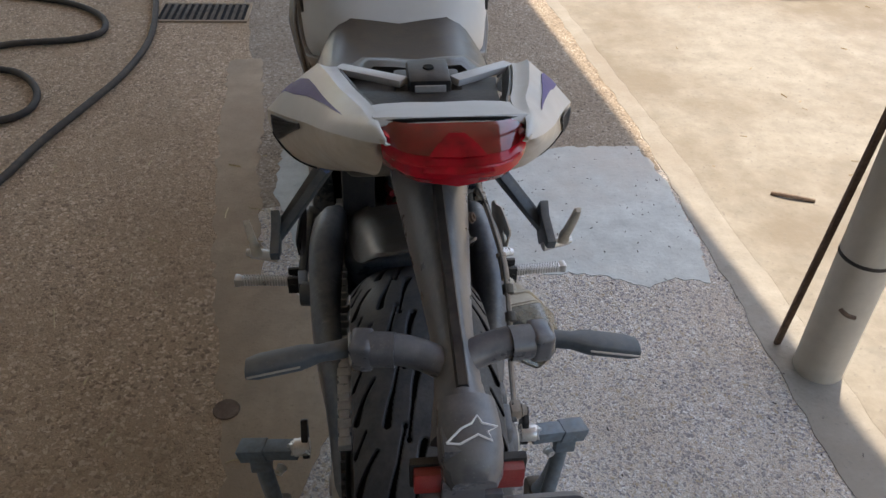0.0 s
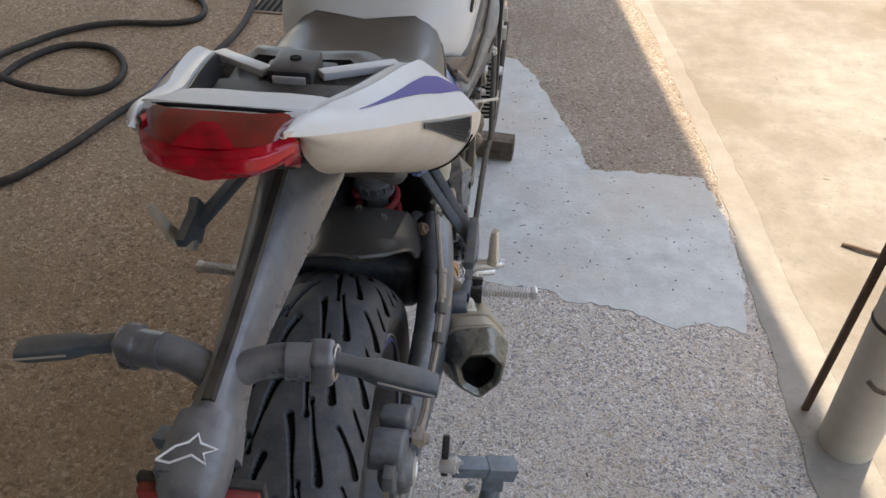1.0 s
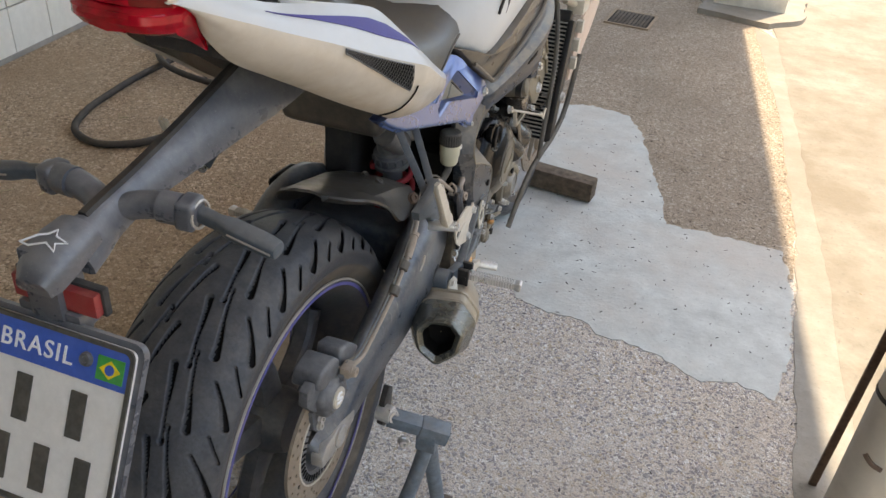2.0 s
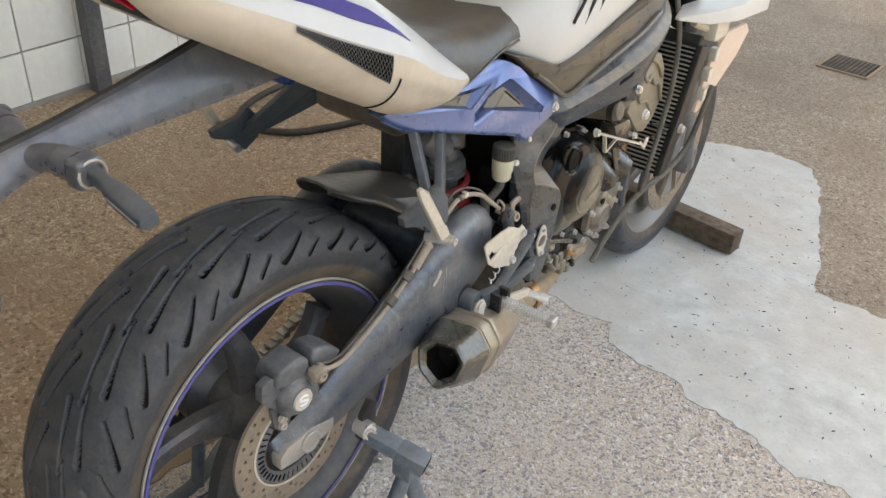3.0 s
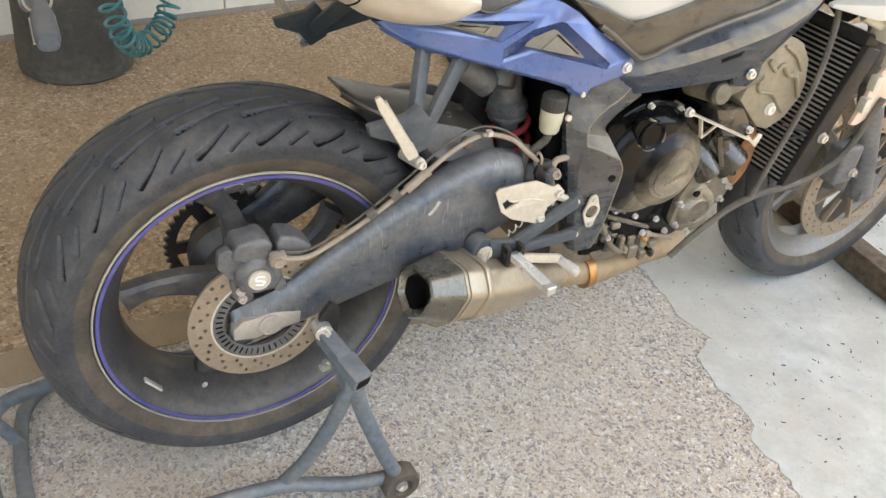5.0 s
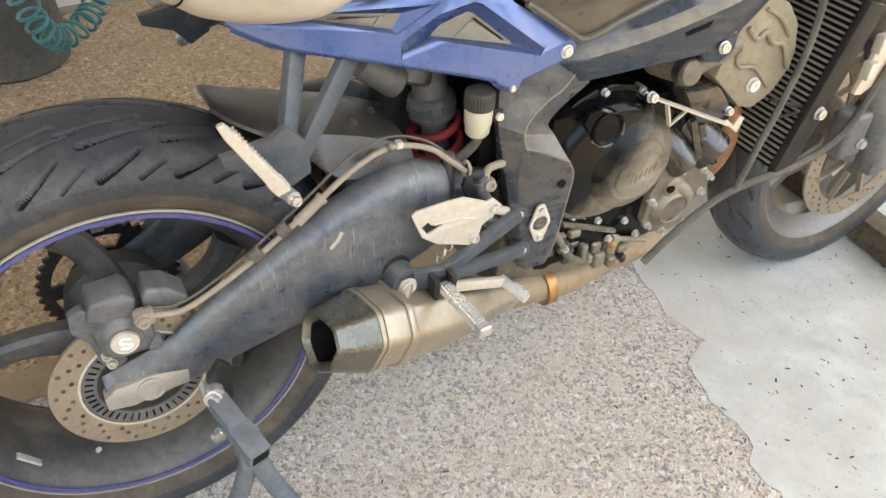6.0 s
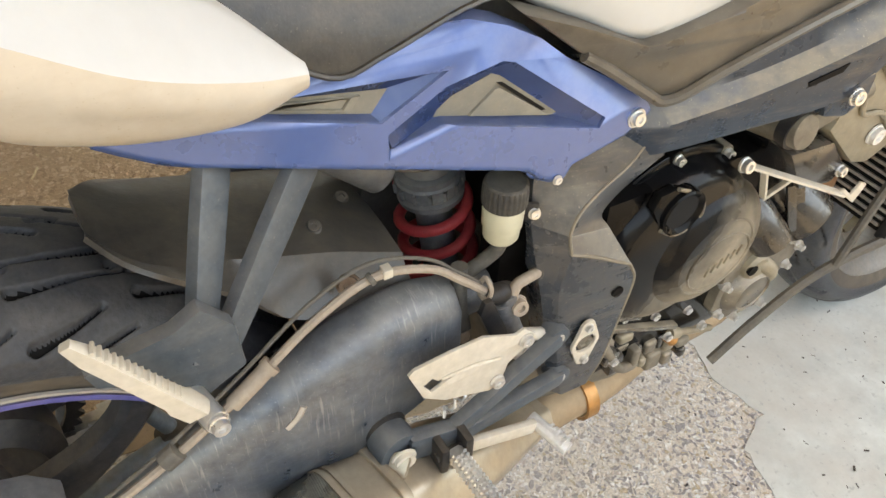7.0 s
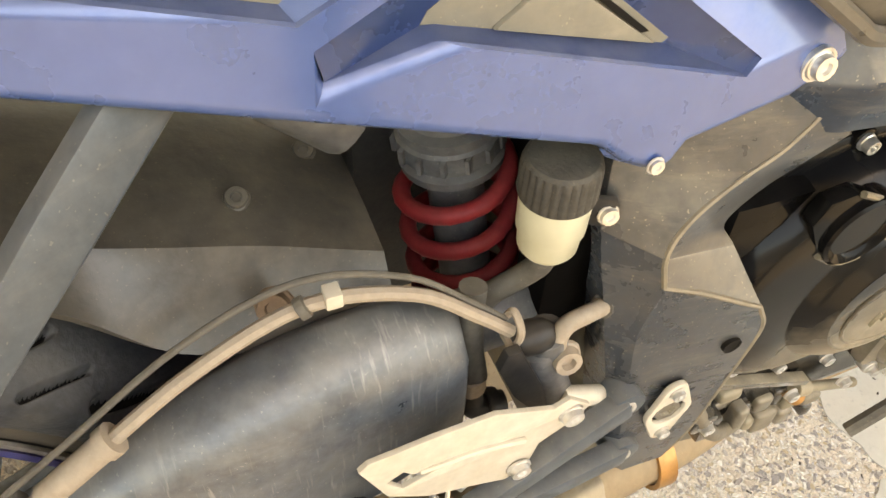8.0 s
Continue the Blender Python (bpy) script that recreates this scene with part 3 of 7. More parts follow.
def ground_sheet():
    bm = bmesh.new()
    xs = [-400, -60, -12, -4, -2.2, 0, 1, 4, 12, 60, 400]
    ys = [-400, -60, -12, -4, -1, 1, 3, 5, 12, 60, 400]
    grid = [[bm.verts.new((x, y, 0)) for y in ys] for x in xs]
    for i in range(len(xs) - 1):
        for j in range(len(ys) - 1):
            bm.faces.new((grid[i][j], grid[i + 1][j], grid[i + 1][j + 1], grid[i][j + 1]))
    return bm


setting("ground", ground_sheet(), "agg_grey", "grey worn concrete with exposed small stones", "ground")
brown = wavy([(line_x(-2.2, -5), -5), (line_x(-0.47, -5), -5), (-0.30, -0.3), (-0.38, 1.0), (-0.42, 1.8), (-0.50, 2.6), (line_x(-0.35, 4.2), 4.2), (line_x(-2.2, 4.2), 4.2)], 0.008, 0.05, 3)
setting("floor_brown", flat_area(brown, 0.0016, 0.01), "agg_brown", "brown dirt-stained rough concrete garage floor", "floor")
band = wavy([(-0.345, -2.5), (-0.25, -2.5), (-0.27, 0.1), (-0.19, 0.30), (-0.12, 0.45), (-0.11, 0.60), (-0.16, 0.76), (-0.33, 0.92), (-0.375, 1.4), (-0.385, 1.8), (-0.42, 2.2), (-0.54, 2.2), (-0.515, 1.6), (-0.45, 0.9), (-0.36, 0.3)], 0.010, 0.03, 5)
setting("floor_band", flat_area(band, 0.0024, 0.01), "brown_band", "smoother brown cement band beside a crack", "floor")
skim = wavy([(-0.25, 1.03), (-0.07, 1.01), (0.06, 0.985), (0.14, 1.0), (0.17, 0.93), (0.26, 0.905), (0.36, 0.905), (0.40, 0.865), (0.47, 0.87), (0.56, 0.845), (0.66, 0.80), (0.74, 0.83), (0.83, 0.80), (0.86, 1.0), (0.86, 1.3), (0.83, 1.49), (0.62, 1.50), (0.49, 1.49), (0.46, 1.66), (0.39, 1.87), (0.33, 2.1), (0.25, 2.27), (0.1, 2.3), (-0.15, 2.2), (-0.3, 1.8), (-0.32, 1.3)], 0.007, 0.018, 7)
worn = wavy([(-0.56, 1.2), (0.87, 1.35), (0.86, 2.4), (0.78, 3.6), (0.40, 4.3), (0.30, 8.5), (-2.0, 8.5), (line_x(-0.30, 4.2), 4.2), (-0.56, 2.6), (-0.5, 1.8)], 0.008, 0.05, 13)
setting("floor_worn", flat_area(worn, 0.0010, 0.01), "agg_worn", "tan worn concrete with fine stones", "floor")
setting("cement_patch", flat_area(skim, 0.0016, 0.02), "patch", "pale blue-grey cement skim patch with ragged edges", "cement patch")
strip = wavy([(0.885, -4), (1.05, -4), (1.03, 0.4), (0.97, 1.5), (0.80, 3.6), (0.66, 3.75), (0.80, 2.6), (0.87, 1.6), (0.87, 0.6)], 0.006, 0.05, 9)
setting("cement_strip", flat_area(strip, 0.0018, 0.02), "strip", "narrow smooth cement strip along the slab edge", "cement strip")
apron = wavy([(1.02, -4), (9, -4), (9, 9), (0.3, 9), (0.65, 4.6), (0.78, 3.6), (0.95, 1.5), (1.01, 0.4)], 0.006, 0.06, 11)
setting("pavement", flat_area(apron, 0.0024, 0.02), "apron", "pale worn concrete slab lying in full sun", "pavement")

# left wall: render with large white tiles
wall_turn = Matrix.Translation((-1.93, 0, 0)) @ Matrix.Rotation(math.atan(0.105), 4, "Z")
wall = setting("wall_west", box((-0.2, -5.2, 0), (-0.012, 4.4, 3.49), 0, wall_turn), "grout", "garage wall faced with white tiles", "wall")
setting("baseboard", box((-0.013, -5.2, 0), (0.004, 4.4, 0.022), 0.002, wall_turn), "grout", "dirty cement fillet at the foot of the wall", "baseboard")
# added wall, never in view: blocks sky light from the south
setting("light_block_south", box((-2.6, -3.9, 0), (1.5, -3.7, 3.49)), "grey_wall", "unseen plain back wall added to keep light off the near floor", "wall")
# unseen closing wall, kept low and distant so northern light gets under the roof
setting("wall_north", box((-2.9, 8.6, 0), (0.90, 8.8, 2.2)), "grey_wall", "unseen dull grey wall set low and far to let light in", "wall")
pillar = setting("pillar", soften(box((0.42, 4.02, 0), (0.80, 4.40, 3.49)), 0.01), "plaster", "cream plastered pillar with a cement collar", "pillar")
part("pillar_collar", flat_area(wavy([(0.36, 3.86), (0.72, 3.78), (0.9, 3.95), (0.92, 4.5), (0.36, 4.5)], 0.012, 0.05, 21), 0.03, 0.03), "strip", pillar)
setting("roof", slab([(-2.75, -5.6, 3.5), (2.366, -5.6, 3.5), (1.046, 6.5, 3.5), (-2.75, 6.5, 3.5)], -0.06, axis="z"), "roof", "plain roof slab over the garage bay", "roof")
setting("wall_east", box((6.0, -6.2, 0), (6.2, 8.6, 2.2)), "plaster", "pale boundary wall across the yard", "wall")
setting("wall_far", box((0.9, 8.6, 0), (6.0, 8.8, 2.2)), "plaster", "pale boundary wall at the end of the yard", "wall")
setting("kerb", soften(box((1.9, 2.76, 0), (3.3, 3.1, 0.16)), 0.012), "plaster", "low painted masonry step in the sun", "step")

# ---- motorcycle ----
AXLE = (0, 0, 0.35)
FRONT = (0, 1.385, 0.302)
bike = thing("motorcycle", "white and violet-blue sports motorcycle, dusty, raised on a paddock stand", "motorcycle")


def tyre_bm(centre, half, radius, bead, grooves, nu, nv):
    """A tyre whose tread grooves are sunk into its surface."""
    prof = smooth_path([(-half * 0.80, 0, bead), (-half * 0.94, 0, bead + 0.022), (-half, 0, bead + (radius - bead) * 0.52), (-half * 0.93, 0, radius - half * 0.34), (-half * 0.70, 0, radius - half * 0.145), (-half * 0.38, 0, radius - half * 0.035), (0, 0, radius),
                        (half * 0.38, 0, radius - half * 0.035), (half * 0.70, 0, radius - half * 0.145), (half * 0.93, 0, radius - half * 0.34), (half, 0, bead + (radius - bead) * 0.52), (half * 0.94, 0, bead + 0.022), (half * 0.80, 0, bead)], 10)
    px, pr = np.array([p.x for p in prof]), np.array([p.z for p in prof])
    run = np.r_[0, np.cumsum(np.hypot(np.diff(px), np.diff(pr)))]
    s = np.linspace(0, run[-1], nv)
    px, pr = np.interp(s, run, px), np.interp(s, run, pr)
    s = s - run[-1] / 2
    ang = np.arange(nu) * 2 * np.pi / nu
    count = 22
    period = 2 * np.pi * radius / count
    u = (ang * radius)[:, None] * np.ones(nv)
    v = np.ones(nu)[:, None] * s
    sink = np.zeros_like(u)
    for side in (1, -1):
        uu = (u + (0 if side > 0 else period / 2)) % period
        vv = v * side
        for u0, v0, u1, v1, w0, w1, bow in grooves:
            for shift in (-period, 0, period):
                du, dv = u1 - u0, v1 - v0
                t = np.clip(((uu + shift - u0) * du + (vv - v0) * dv) / (du * du + dv * dv), 0, 1)
                far = np.hypot(uu + shift - u0 - t * du, vv - v0 - t * dv - bow * np.sin(np.pi * t))
                w = w0 + (w1 - w0) * t ** 1.5
                sink = np.maximum(sink, np.clip((w - far) / 0.0020 + 0.5, 0, 1))
    r = pr[None, :] - 0.0070 * sink
    x = np.ones(nu)[:, None] * px + centre[0]
    y = r * np.sin(ang)[:, None] * -1 + centre[1]
    z = r * np.cos(ang)[:, None] + centre[2]
    verts = np.stack([x, y, z], -1).reshape(-1, 3)
    i, j = np.meshgrid(np.arange(nu), np.arange(nv - 1), indexing="ij")
    a, b = i * nv + j, ((i + 1) % nu) * nv + j
    faces = np.stack([a, b, b + 1, a + 1], -1).reshape(-1, 4)
    # groove floors take the near-black material: clean rubber plus painted-in shade
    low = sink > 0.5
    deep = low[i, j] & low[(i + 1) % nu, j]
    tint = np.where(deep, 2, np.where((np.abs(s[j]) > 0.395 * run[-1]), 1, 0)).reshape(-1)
    return verts, faces, tint


def tyre(name, parent, label, *args):
    verts, faces, tint = tyre_bm(*args)
    me = bpy.data.meshes.new(name)
    me.from_pydata(verts.tolist(), [], faces.tolist())
    me.polygons.foreach_set("use_smooth", [True] * len(me.polygons))
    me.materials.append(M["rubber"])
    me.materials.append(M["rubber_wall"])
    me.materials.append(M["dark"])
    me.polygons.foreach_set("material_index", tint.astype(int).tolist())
    ob = new(name, me)
    ob.parent = parent
    return tagged(ob, label)


REAR_TREAD = [(0.000, 0.030, 0.046, 0.041, 0.0012, 0.0016, 0.0), (0.046, 0.041, 0.088, 0.051, 0.0022, 0.0046, 0.001), (0.000, 0.030, 0.002, 0.030, 0.0030, 0.0030, 0.0),
              (0.060, 0.019, 0.020, 0.010, 0.0026, 0.0044, 0.001), (0.060, 0.019, 0.106, 0.027, 0.0016, 0.0012, 0.0), (0.106, 0.027, 0.108, 0.027, 0.0030, 0.0030, 0.0),
              (0.026, 0.064, 0.076, 0.093, 0.0020, 0.0050, 0.003), (0.000, 0.078, 0.030, 0.097, 0.0014, 0.0022, 0.0)]
FRONT_TREAD = [(0.01, 0.014, 0.07, 0.03, 0.0015, 0.0035, 0.002), (0.05, 0.042, 0.1, 0.065, 0.0018, 0.003, 0.002)]


def wheel(name, centre, half_rim, rim_r, material, spokes, spoke_w, label, seed=0.0):
    """A cast wheel: barrel with flanges and curved twin-taper spokes."""
    cx, cy, cz = centre
    h = half_rim
    prof = [(-h, rim_r), (-h - 0.003, rim_r - 0.004), (-h + 0.002, rim_r - 0.012), (-h + 0.014, rim_r - 0.020), (-0.02, rim_r - 0.045), (0.02, rim_r - 0.045), (h - 0.014, rim_r - 0.020), (h - 0.002, rim_r - 0.012), (h + 0.003, rim_r - 0.004), (h, rim_r), (h - 0.010, rim_r - 0.004), (0.02, rim_r - 0.032), (-0.02, rim_r - 0.032), (-h + 0.010, rim_r - 0.004)]
    bm = lathe(prof, centre, "x", 80, True)
    rim = part(name, bm, material, bike, label)
    part("hub", lathe([(-0.06, 0.0), (-0.06, 0.04), (-0.03, 0.052), (0.03, 0.052), (0.055, 0.042), (0.055, 0.0)], centre, "x", 32), material, rim)
    for k in range(spokes):
        a = 2 * math.pi * k / spokes + seed
        path = []
        for t in (0, 0.35, 0.7, 1):
            r = 0.04 + (rim_r - 0.052 - 0.04) * t
            b = a + 0.22 * t * t
            path.append((cx + 0.012 * (1 - t), cy + r * math.cos(b), cz + r * math.sin(b)))
        sec = [(-spoke_w, -0.010), (-spoke_w * 0.6, -0.016), (spoke_w * 0.6, -0.016), (spoke_w, -0.010), (spoke_w, 0.010), (spoke_w * 0.6, 0.016), (-spoke_w * 0.6, 0.016), (-spoke_w, 0.010)]
        line = smooth_path(path, 5)
        loops = []
        for i, p in enumerate(line):
            d = (line[min(i + 1, len(line) - 1)] - line[max(i - 1, 0)]).normalized()
            side = Vector((1, 0, 0)).cross(d).normalized()
            flare = 1.9 - 1.3 * (i / (len(line) - 1)) + 1.0 * (i / (len(line) - 1)) ** 5
            loops.append([p + side * q * flare + Vector((1, 0, 0)) * w for q, w in sec])
        part("spoke", rings(loops), material, rim)
    return rim


rear = wheel("rear_wheel", AXLE, 0.074, 0.2325, "rim", 5, 0.0135, "dark cast wheel with a blue pinstripe", 0.35)
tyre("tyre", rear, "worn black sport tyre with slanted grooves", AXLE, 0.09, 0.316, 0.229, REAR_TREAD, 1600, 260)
for side, nm in ((1, "rim_stripe"), (-1, "rim_stripe")):
    part(nm, lathe([(side * 0.0775, 0.2285), (side * 0.0790, 0.2285), (side * 0.0790, 0.2235), (side * 0.0772, 0.2235)], AXLE, "x", 96, True), "stripe", rear, "thin blue stripe")
part("rim_edge", lathe([(0.077, 0.2345), (0.0795, 0.2340), (0.0795, 0.2315), (0.077, 0.2312)], AXLE, "x", 96, True), "silver", rear, "pale dusty rim edge")


def disc_bm(centre, x, r0, r1, thick, holes_r, nholes, carriers):
    """A drilled brake disc with its carrier arms."""
    cx, cy, cz = centre
    ring = [(0, *p) for p in arc((cy, cz), r1, 0, 360, 64)][:-1]
    inner = [(0, *p) for p in arc((cy, cz), r0, 0, 360, 48)][:-1]
    cuts = []
    for k in range(nholes):
        a = 360 * k / nholes
        for i, rr in enumerate(holes_r):
            b = radians(a + i * 360 / nholes / len(holes_r))
            hy, hz = cy + rr * math.cos(b), cz + rr * math.sin(b)
            cuts.append([(0, *p) for p in arc((hy, hz), 0.0032, 0, 360, 6)][:-1])
    bm = slab([(cx + x, y, z) for _, y, z in ring], thick, [[(cx + x, y, z) for _, y, z in c] for c in [inner] + cuts])
    for k in range(carriers):
        a = radians(360 * k / carriers + 20)
        d = Vector((0, math.cos(a), math.sin(a)))
        c = Vector((cx + x - thick / 2, cy, cz))
        bm = join(bm, bar(c + d * (r0 * 0.45), c + d * (r0 + 0.004), 0.012, 0.005, 0.001), rod(c + d * r0 - Vector((0.004, 0, 0)), c + d * r0 + Vector((0.004, 0, 0)), 0.006, 10))
    return bm


part("brake_disc", disc_bm(AXLE, 0.104, 0.076, 0.110, 0.005, (0.085, 0.093, 0.102), 18, 0), "disc", rear, "drilled rust-tinted steel disc")
part("disc_edge", lathe([(0.1035, 0.0775), (0.1052, 0.0775), (0.1052, 0.0745), (0.1035, 0.0745)], AXLE, "x", 72, True), "guard", rear, "pale worn inner edge of the disc")
ring = lathe([(0.1000, 0.0735), (0.1030, 0.0735), (0.1030, 0.0560), (0.1000, 0.0560)], AXLE, "x", 72, True)
for k in range(44):
    a = 2 * math.pi * k / 44
    c, d = Vector(AXLE) + Vector((0.1034, 0, 0)), Vector((0, math.cos(a), math.sin(a)))
    # each slot is a near-black bar, its depth only painted shade
    part("ring_slot", bar(c + d * 0.0600, c + d * 0.0700, 0.0040, 0.0010, 0), "dark", rear)
part("sensor_ring", ring, "caliper", rear, "slotted wheel speed sensor ring")
teeth = []
for k in range(84):
    a = 2 * math.pi * k / 84
    r = 0.098 if k % 2 else 0.090
    teeth.append((-0.105, AXLE[1] + r * math.cos(a), AXLE[2] + r * math.sin(a)))
holes = []
for k in range(6):
    a = 60 * k
    holes.append([(-0.105, *q) for q in arc((AXLE[1], AXLE[2]), 0.078, a + 8, a + 52, 6)] + [(-0.105, *q) for q in arc((AXLE[1], AXLE[2]), 0.056, a + 48, a + 12, 5)])
part("sprocket", slab(teeth, 0.006, holes), "black", rear, "black rear sprocket")
part("cush_hub", lathe([(-0.10, 0.0), (-0.10, 0.05), (-0.085, 0.066), (-0.05, 0.07), (-0.03, 0.05), (-0.03, 0)], AXLE, "x", 32), "rim", rear)
part("valve_stem", rod((0.03, -0.085, 0.165), (0.040, -0.080, 0.180), 0.0035, 8), "alu", rear)
part("balance_weight", bar((0.056, -0.172, 0.240), (0.056, -0.150, 0.211), 0.010, 0.004, 0.001), "alu", rear, "small stuck-on balance weight")

front = wheel("front_wheel", FRONT, 0.046, 0.2325, "rim_front", 5, 0.012, "grey cast front wheel", 0.9)
tyre("tyre", front, "black front tyre with short grooves", FRONT, 0.06, 0.300, 0.229, FRONT_TREAD, 420, 60)
for x in (0.075, -0.070):
    part("brake_disc", disc_bm(FRONT, x, 0.118, 0.155, 0.005, (0.127, 0.136, 0.146), 22, 8), "disc", front, "drilled floating brake disc")

# swingarm: two box legs joined ahead of the tyre
LEG = [(-0.046, 0.118, 0.338, 0.376, 0.024), (-0.02, 0.122, 0.328, 0.388, 0.028), (0.04, 0.126, 0.330, 0.412, 0.030), (0.11, 0.134, 0.356, 0.468, 0.034), (0.20, 0.150, 0.394, 0.532, 0.042), (0.29, 0.154, 0.420, 0.574, 0.050), (0.36, 0.147, 0.440, 0.581, 0.048), (0.400, 0.141, 0.452, 0.568, 0.047), (0.409, 0.132, 0.457, 0.560, 0.044), (0.414, 0.102, 0.468, 0.528, 0.036), (0.49, 0.096, 0.474, 0.515, 0.034)]


def leg_bm():
    loops = []
    for y, x1, z0, z1, w in LEG:
        x0, h = x1 - w, z1 - z0
        b = min(0.014, h * 0.28)
        loops.append(Vector(p) for p in [(x0, y, z0 + b * 0.5), (x0 + b, y, z0), (x1 - b * 0.8, y, z0), (x1, y, z0 + b), (x1 + 0.002, y, z0 + h * 0.5), (x1, y, z1 - b * 1.3), (x1 - b, y, z1 - b * 0.2), (x0 + b, y, z1), (x0, y, z1 - b)])
    loops = [list(q) for q in loops]
    dense = [[] for _ in range((len(loops) - 1) * 5 + 1)]
    for k in range(9):
        for i, p in enumerate(smooth_path([q[k] for q in loops], 5)):
            dense[i].append(p)
    return rings(dense)


swing = part("swingarm", join(leg_bm(), mirror(leg_bm())), "arm", bike, "scuffed dark grey box-section swingarm", 75)
part("cross_brace", soften(box((-0.10, 0.30, 0.44), (0.10, 0.372, 0.53)), 0.02, 3), "arm", swing)
for s in (1, -1):
    block = slab([(0.127, -0.050, 0.338), (0.127, -0.020, 0.333), (0.129, 0.050, 0.346), (0.129, 0.052, 0.368), (0.127, 0.012, 0.374), (0.127, -0.036, 0.370), (0.127, -0.050, 0.358)], 0.02, bevel=0.003)
    part("chain_adjuster", block if s > 0 else mirror(block), "silver", swing, "pale dusty axle adjuster block")
    nut = join(lathe([(0.126, 0.0175), (0.1305, 0.0175), (0.1315, 0.0165), (0.1315, 0.0140), (0.1295, 0.0132), (0.1305, 0.0)], (0, 0.004, 0.354), "x", 28))
    part("axle_nut", nut if s > 0 else mirror(nut), "silver", swing, "pale round axle end")
scuff = tube([(0.1525, 0.238, 0.512), (0.1535, 0.247, 0.522), (0.1535, 0.253, 0.533)], 0.0032, 6, 3)
part("scrape_mark", scuff, "silver", swing, "bare scraped spot")

# rear caliper above the axle
cal = part("rear_caliper", join(soften(slab([(0.130, -0.036, 0.422), (0.132, 0.012, 0.418), (0.132, 0.026, 0.440), (0.130, 0.020, 0.468), (0.128, -0.016, 0.478), (0.126, -0.042, 0.456)], 0.040), 0.010, 3), lathe([(0.110, 0.030), (0.126, 0.027), (0.132, 0.021), (0.132, 0.0)], (0, -0.010, 0.445), "x", 32)), "caliper", bike, "dusty grey rear brake caliper with a round badge")
part("inner_body", soften(slab([(0.120, -0.044, 0.478), (0.122, -0.030, 0.470), (0.124, 0.008, 0.470), (0.124, 0.014, 0.494), (0.120, 0.004, 0.504), (0.120, -0.036, 0.500)], 0.044), 0.007, 3), "caliper", cal, "squarish cast bridge")
part("pad_housing", soften(slab([(0.124, 0.018, 0.474), (0.126, 0.052, 0.464), (0.126, 0.072, 0.476), (0.122, 0.050, 0.496), (0.120, 0.026, 0.502), (0.122, 0.020, 0.492)], 0.040), 0.006, 3), "caliper", cal, "second cast block beside a dark slot")
part("carrier", join(soften(slab([(0.112, -0.062, 0.462), (0.114, -0.046, 0.440), (0.114, -0.034, 0.430), (0.116, -0.028, 0.478), (0.112, -0.044, 0.492), (0.112, -0.060, 0.486)], 0.014), 0.004), soften(slab([(0.110, -0.046, 0.436), (0.110, -0.018, 0.424), (0.110, -0.012, 0.395), (0.110, -0.030, 0.385), (0.110, -0.042, 0.402)], 0.010), 0.003)), "caliper", cal, "cast caliper carrier")
part("slide_pin", rod((0.112, 0.010, 0.464), (0.134, 0.012, 0.470), 0.009, 14, 0.002), "caliper", cal)
part("slide_pin", rod((0.112, 0.022, 0.424), (0.128, 0.022, 0.420), 0.009, 14, 0.003), "caliper", cal)
part("badge", lathe([(0.132, 0.0165), (0.135, 0.0155), (0.135, 0.0125), (0.1335, 0.012), (0.1335, 0)], (0, -0.010, 0.445), "x", 28), "guard", cal, "round tan badge")
mark = join(tube([(0.1345, -0.003, 0.450), (0.1345, -0.012, 0.453), (0.1345, -0.016, 0.447), (0.1345, -0.009, 0.444)], 0.0016, 6, 4), tube([(0.1345, -0.009, 0.444), (0.1345, -0.003, 0.441), (0.1345, -0.007, 0.437), (0.1345, -0.016, 0.439)], 0.0016, 6, 4))
part("badge_mark", mark, "sign_white", cal, "pale swirl emblem")
for at in ((0.116, -0.033, 0.418), (0.112, -0.030, 0.400)):
    part("bolt", bolt(at, (1, -0.2, 0.2), 0.0058, 0.005), "silver", cal)

# mudguard over the tyre
HUG = [(0.147, -0.026, 0.660, 0.040, 0.666, 0.666), (0.165, -0.055, 0.640, 0.072, 0.656, 0.660), (0.19, -0.072, 0.612, 0.092, 0.646, 0.650), (0.234, -0.082, 0.584, 0.100, 0.632, 0.616), (0.271, -0.086, 0.568, 0.103, 0.620, 0.574), (0.32, -0.090, 0.550, 0.106, 0.605, 0.560), (0.355, -0.092, 0.540, 0.107, 0.590, 0.548), (0.392, -0.092, 0.532, 0.107, 0.574, 0.536), (0.43, -0.092, 0.525, 0.106, 0.560, 0.530), (0.50, -0.092, 0.520, 0.106, 0.555, 0.525)]


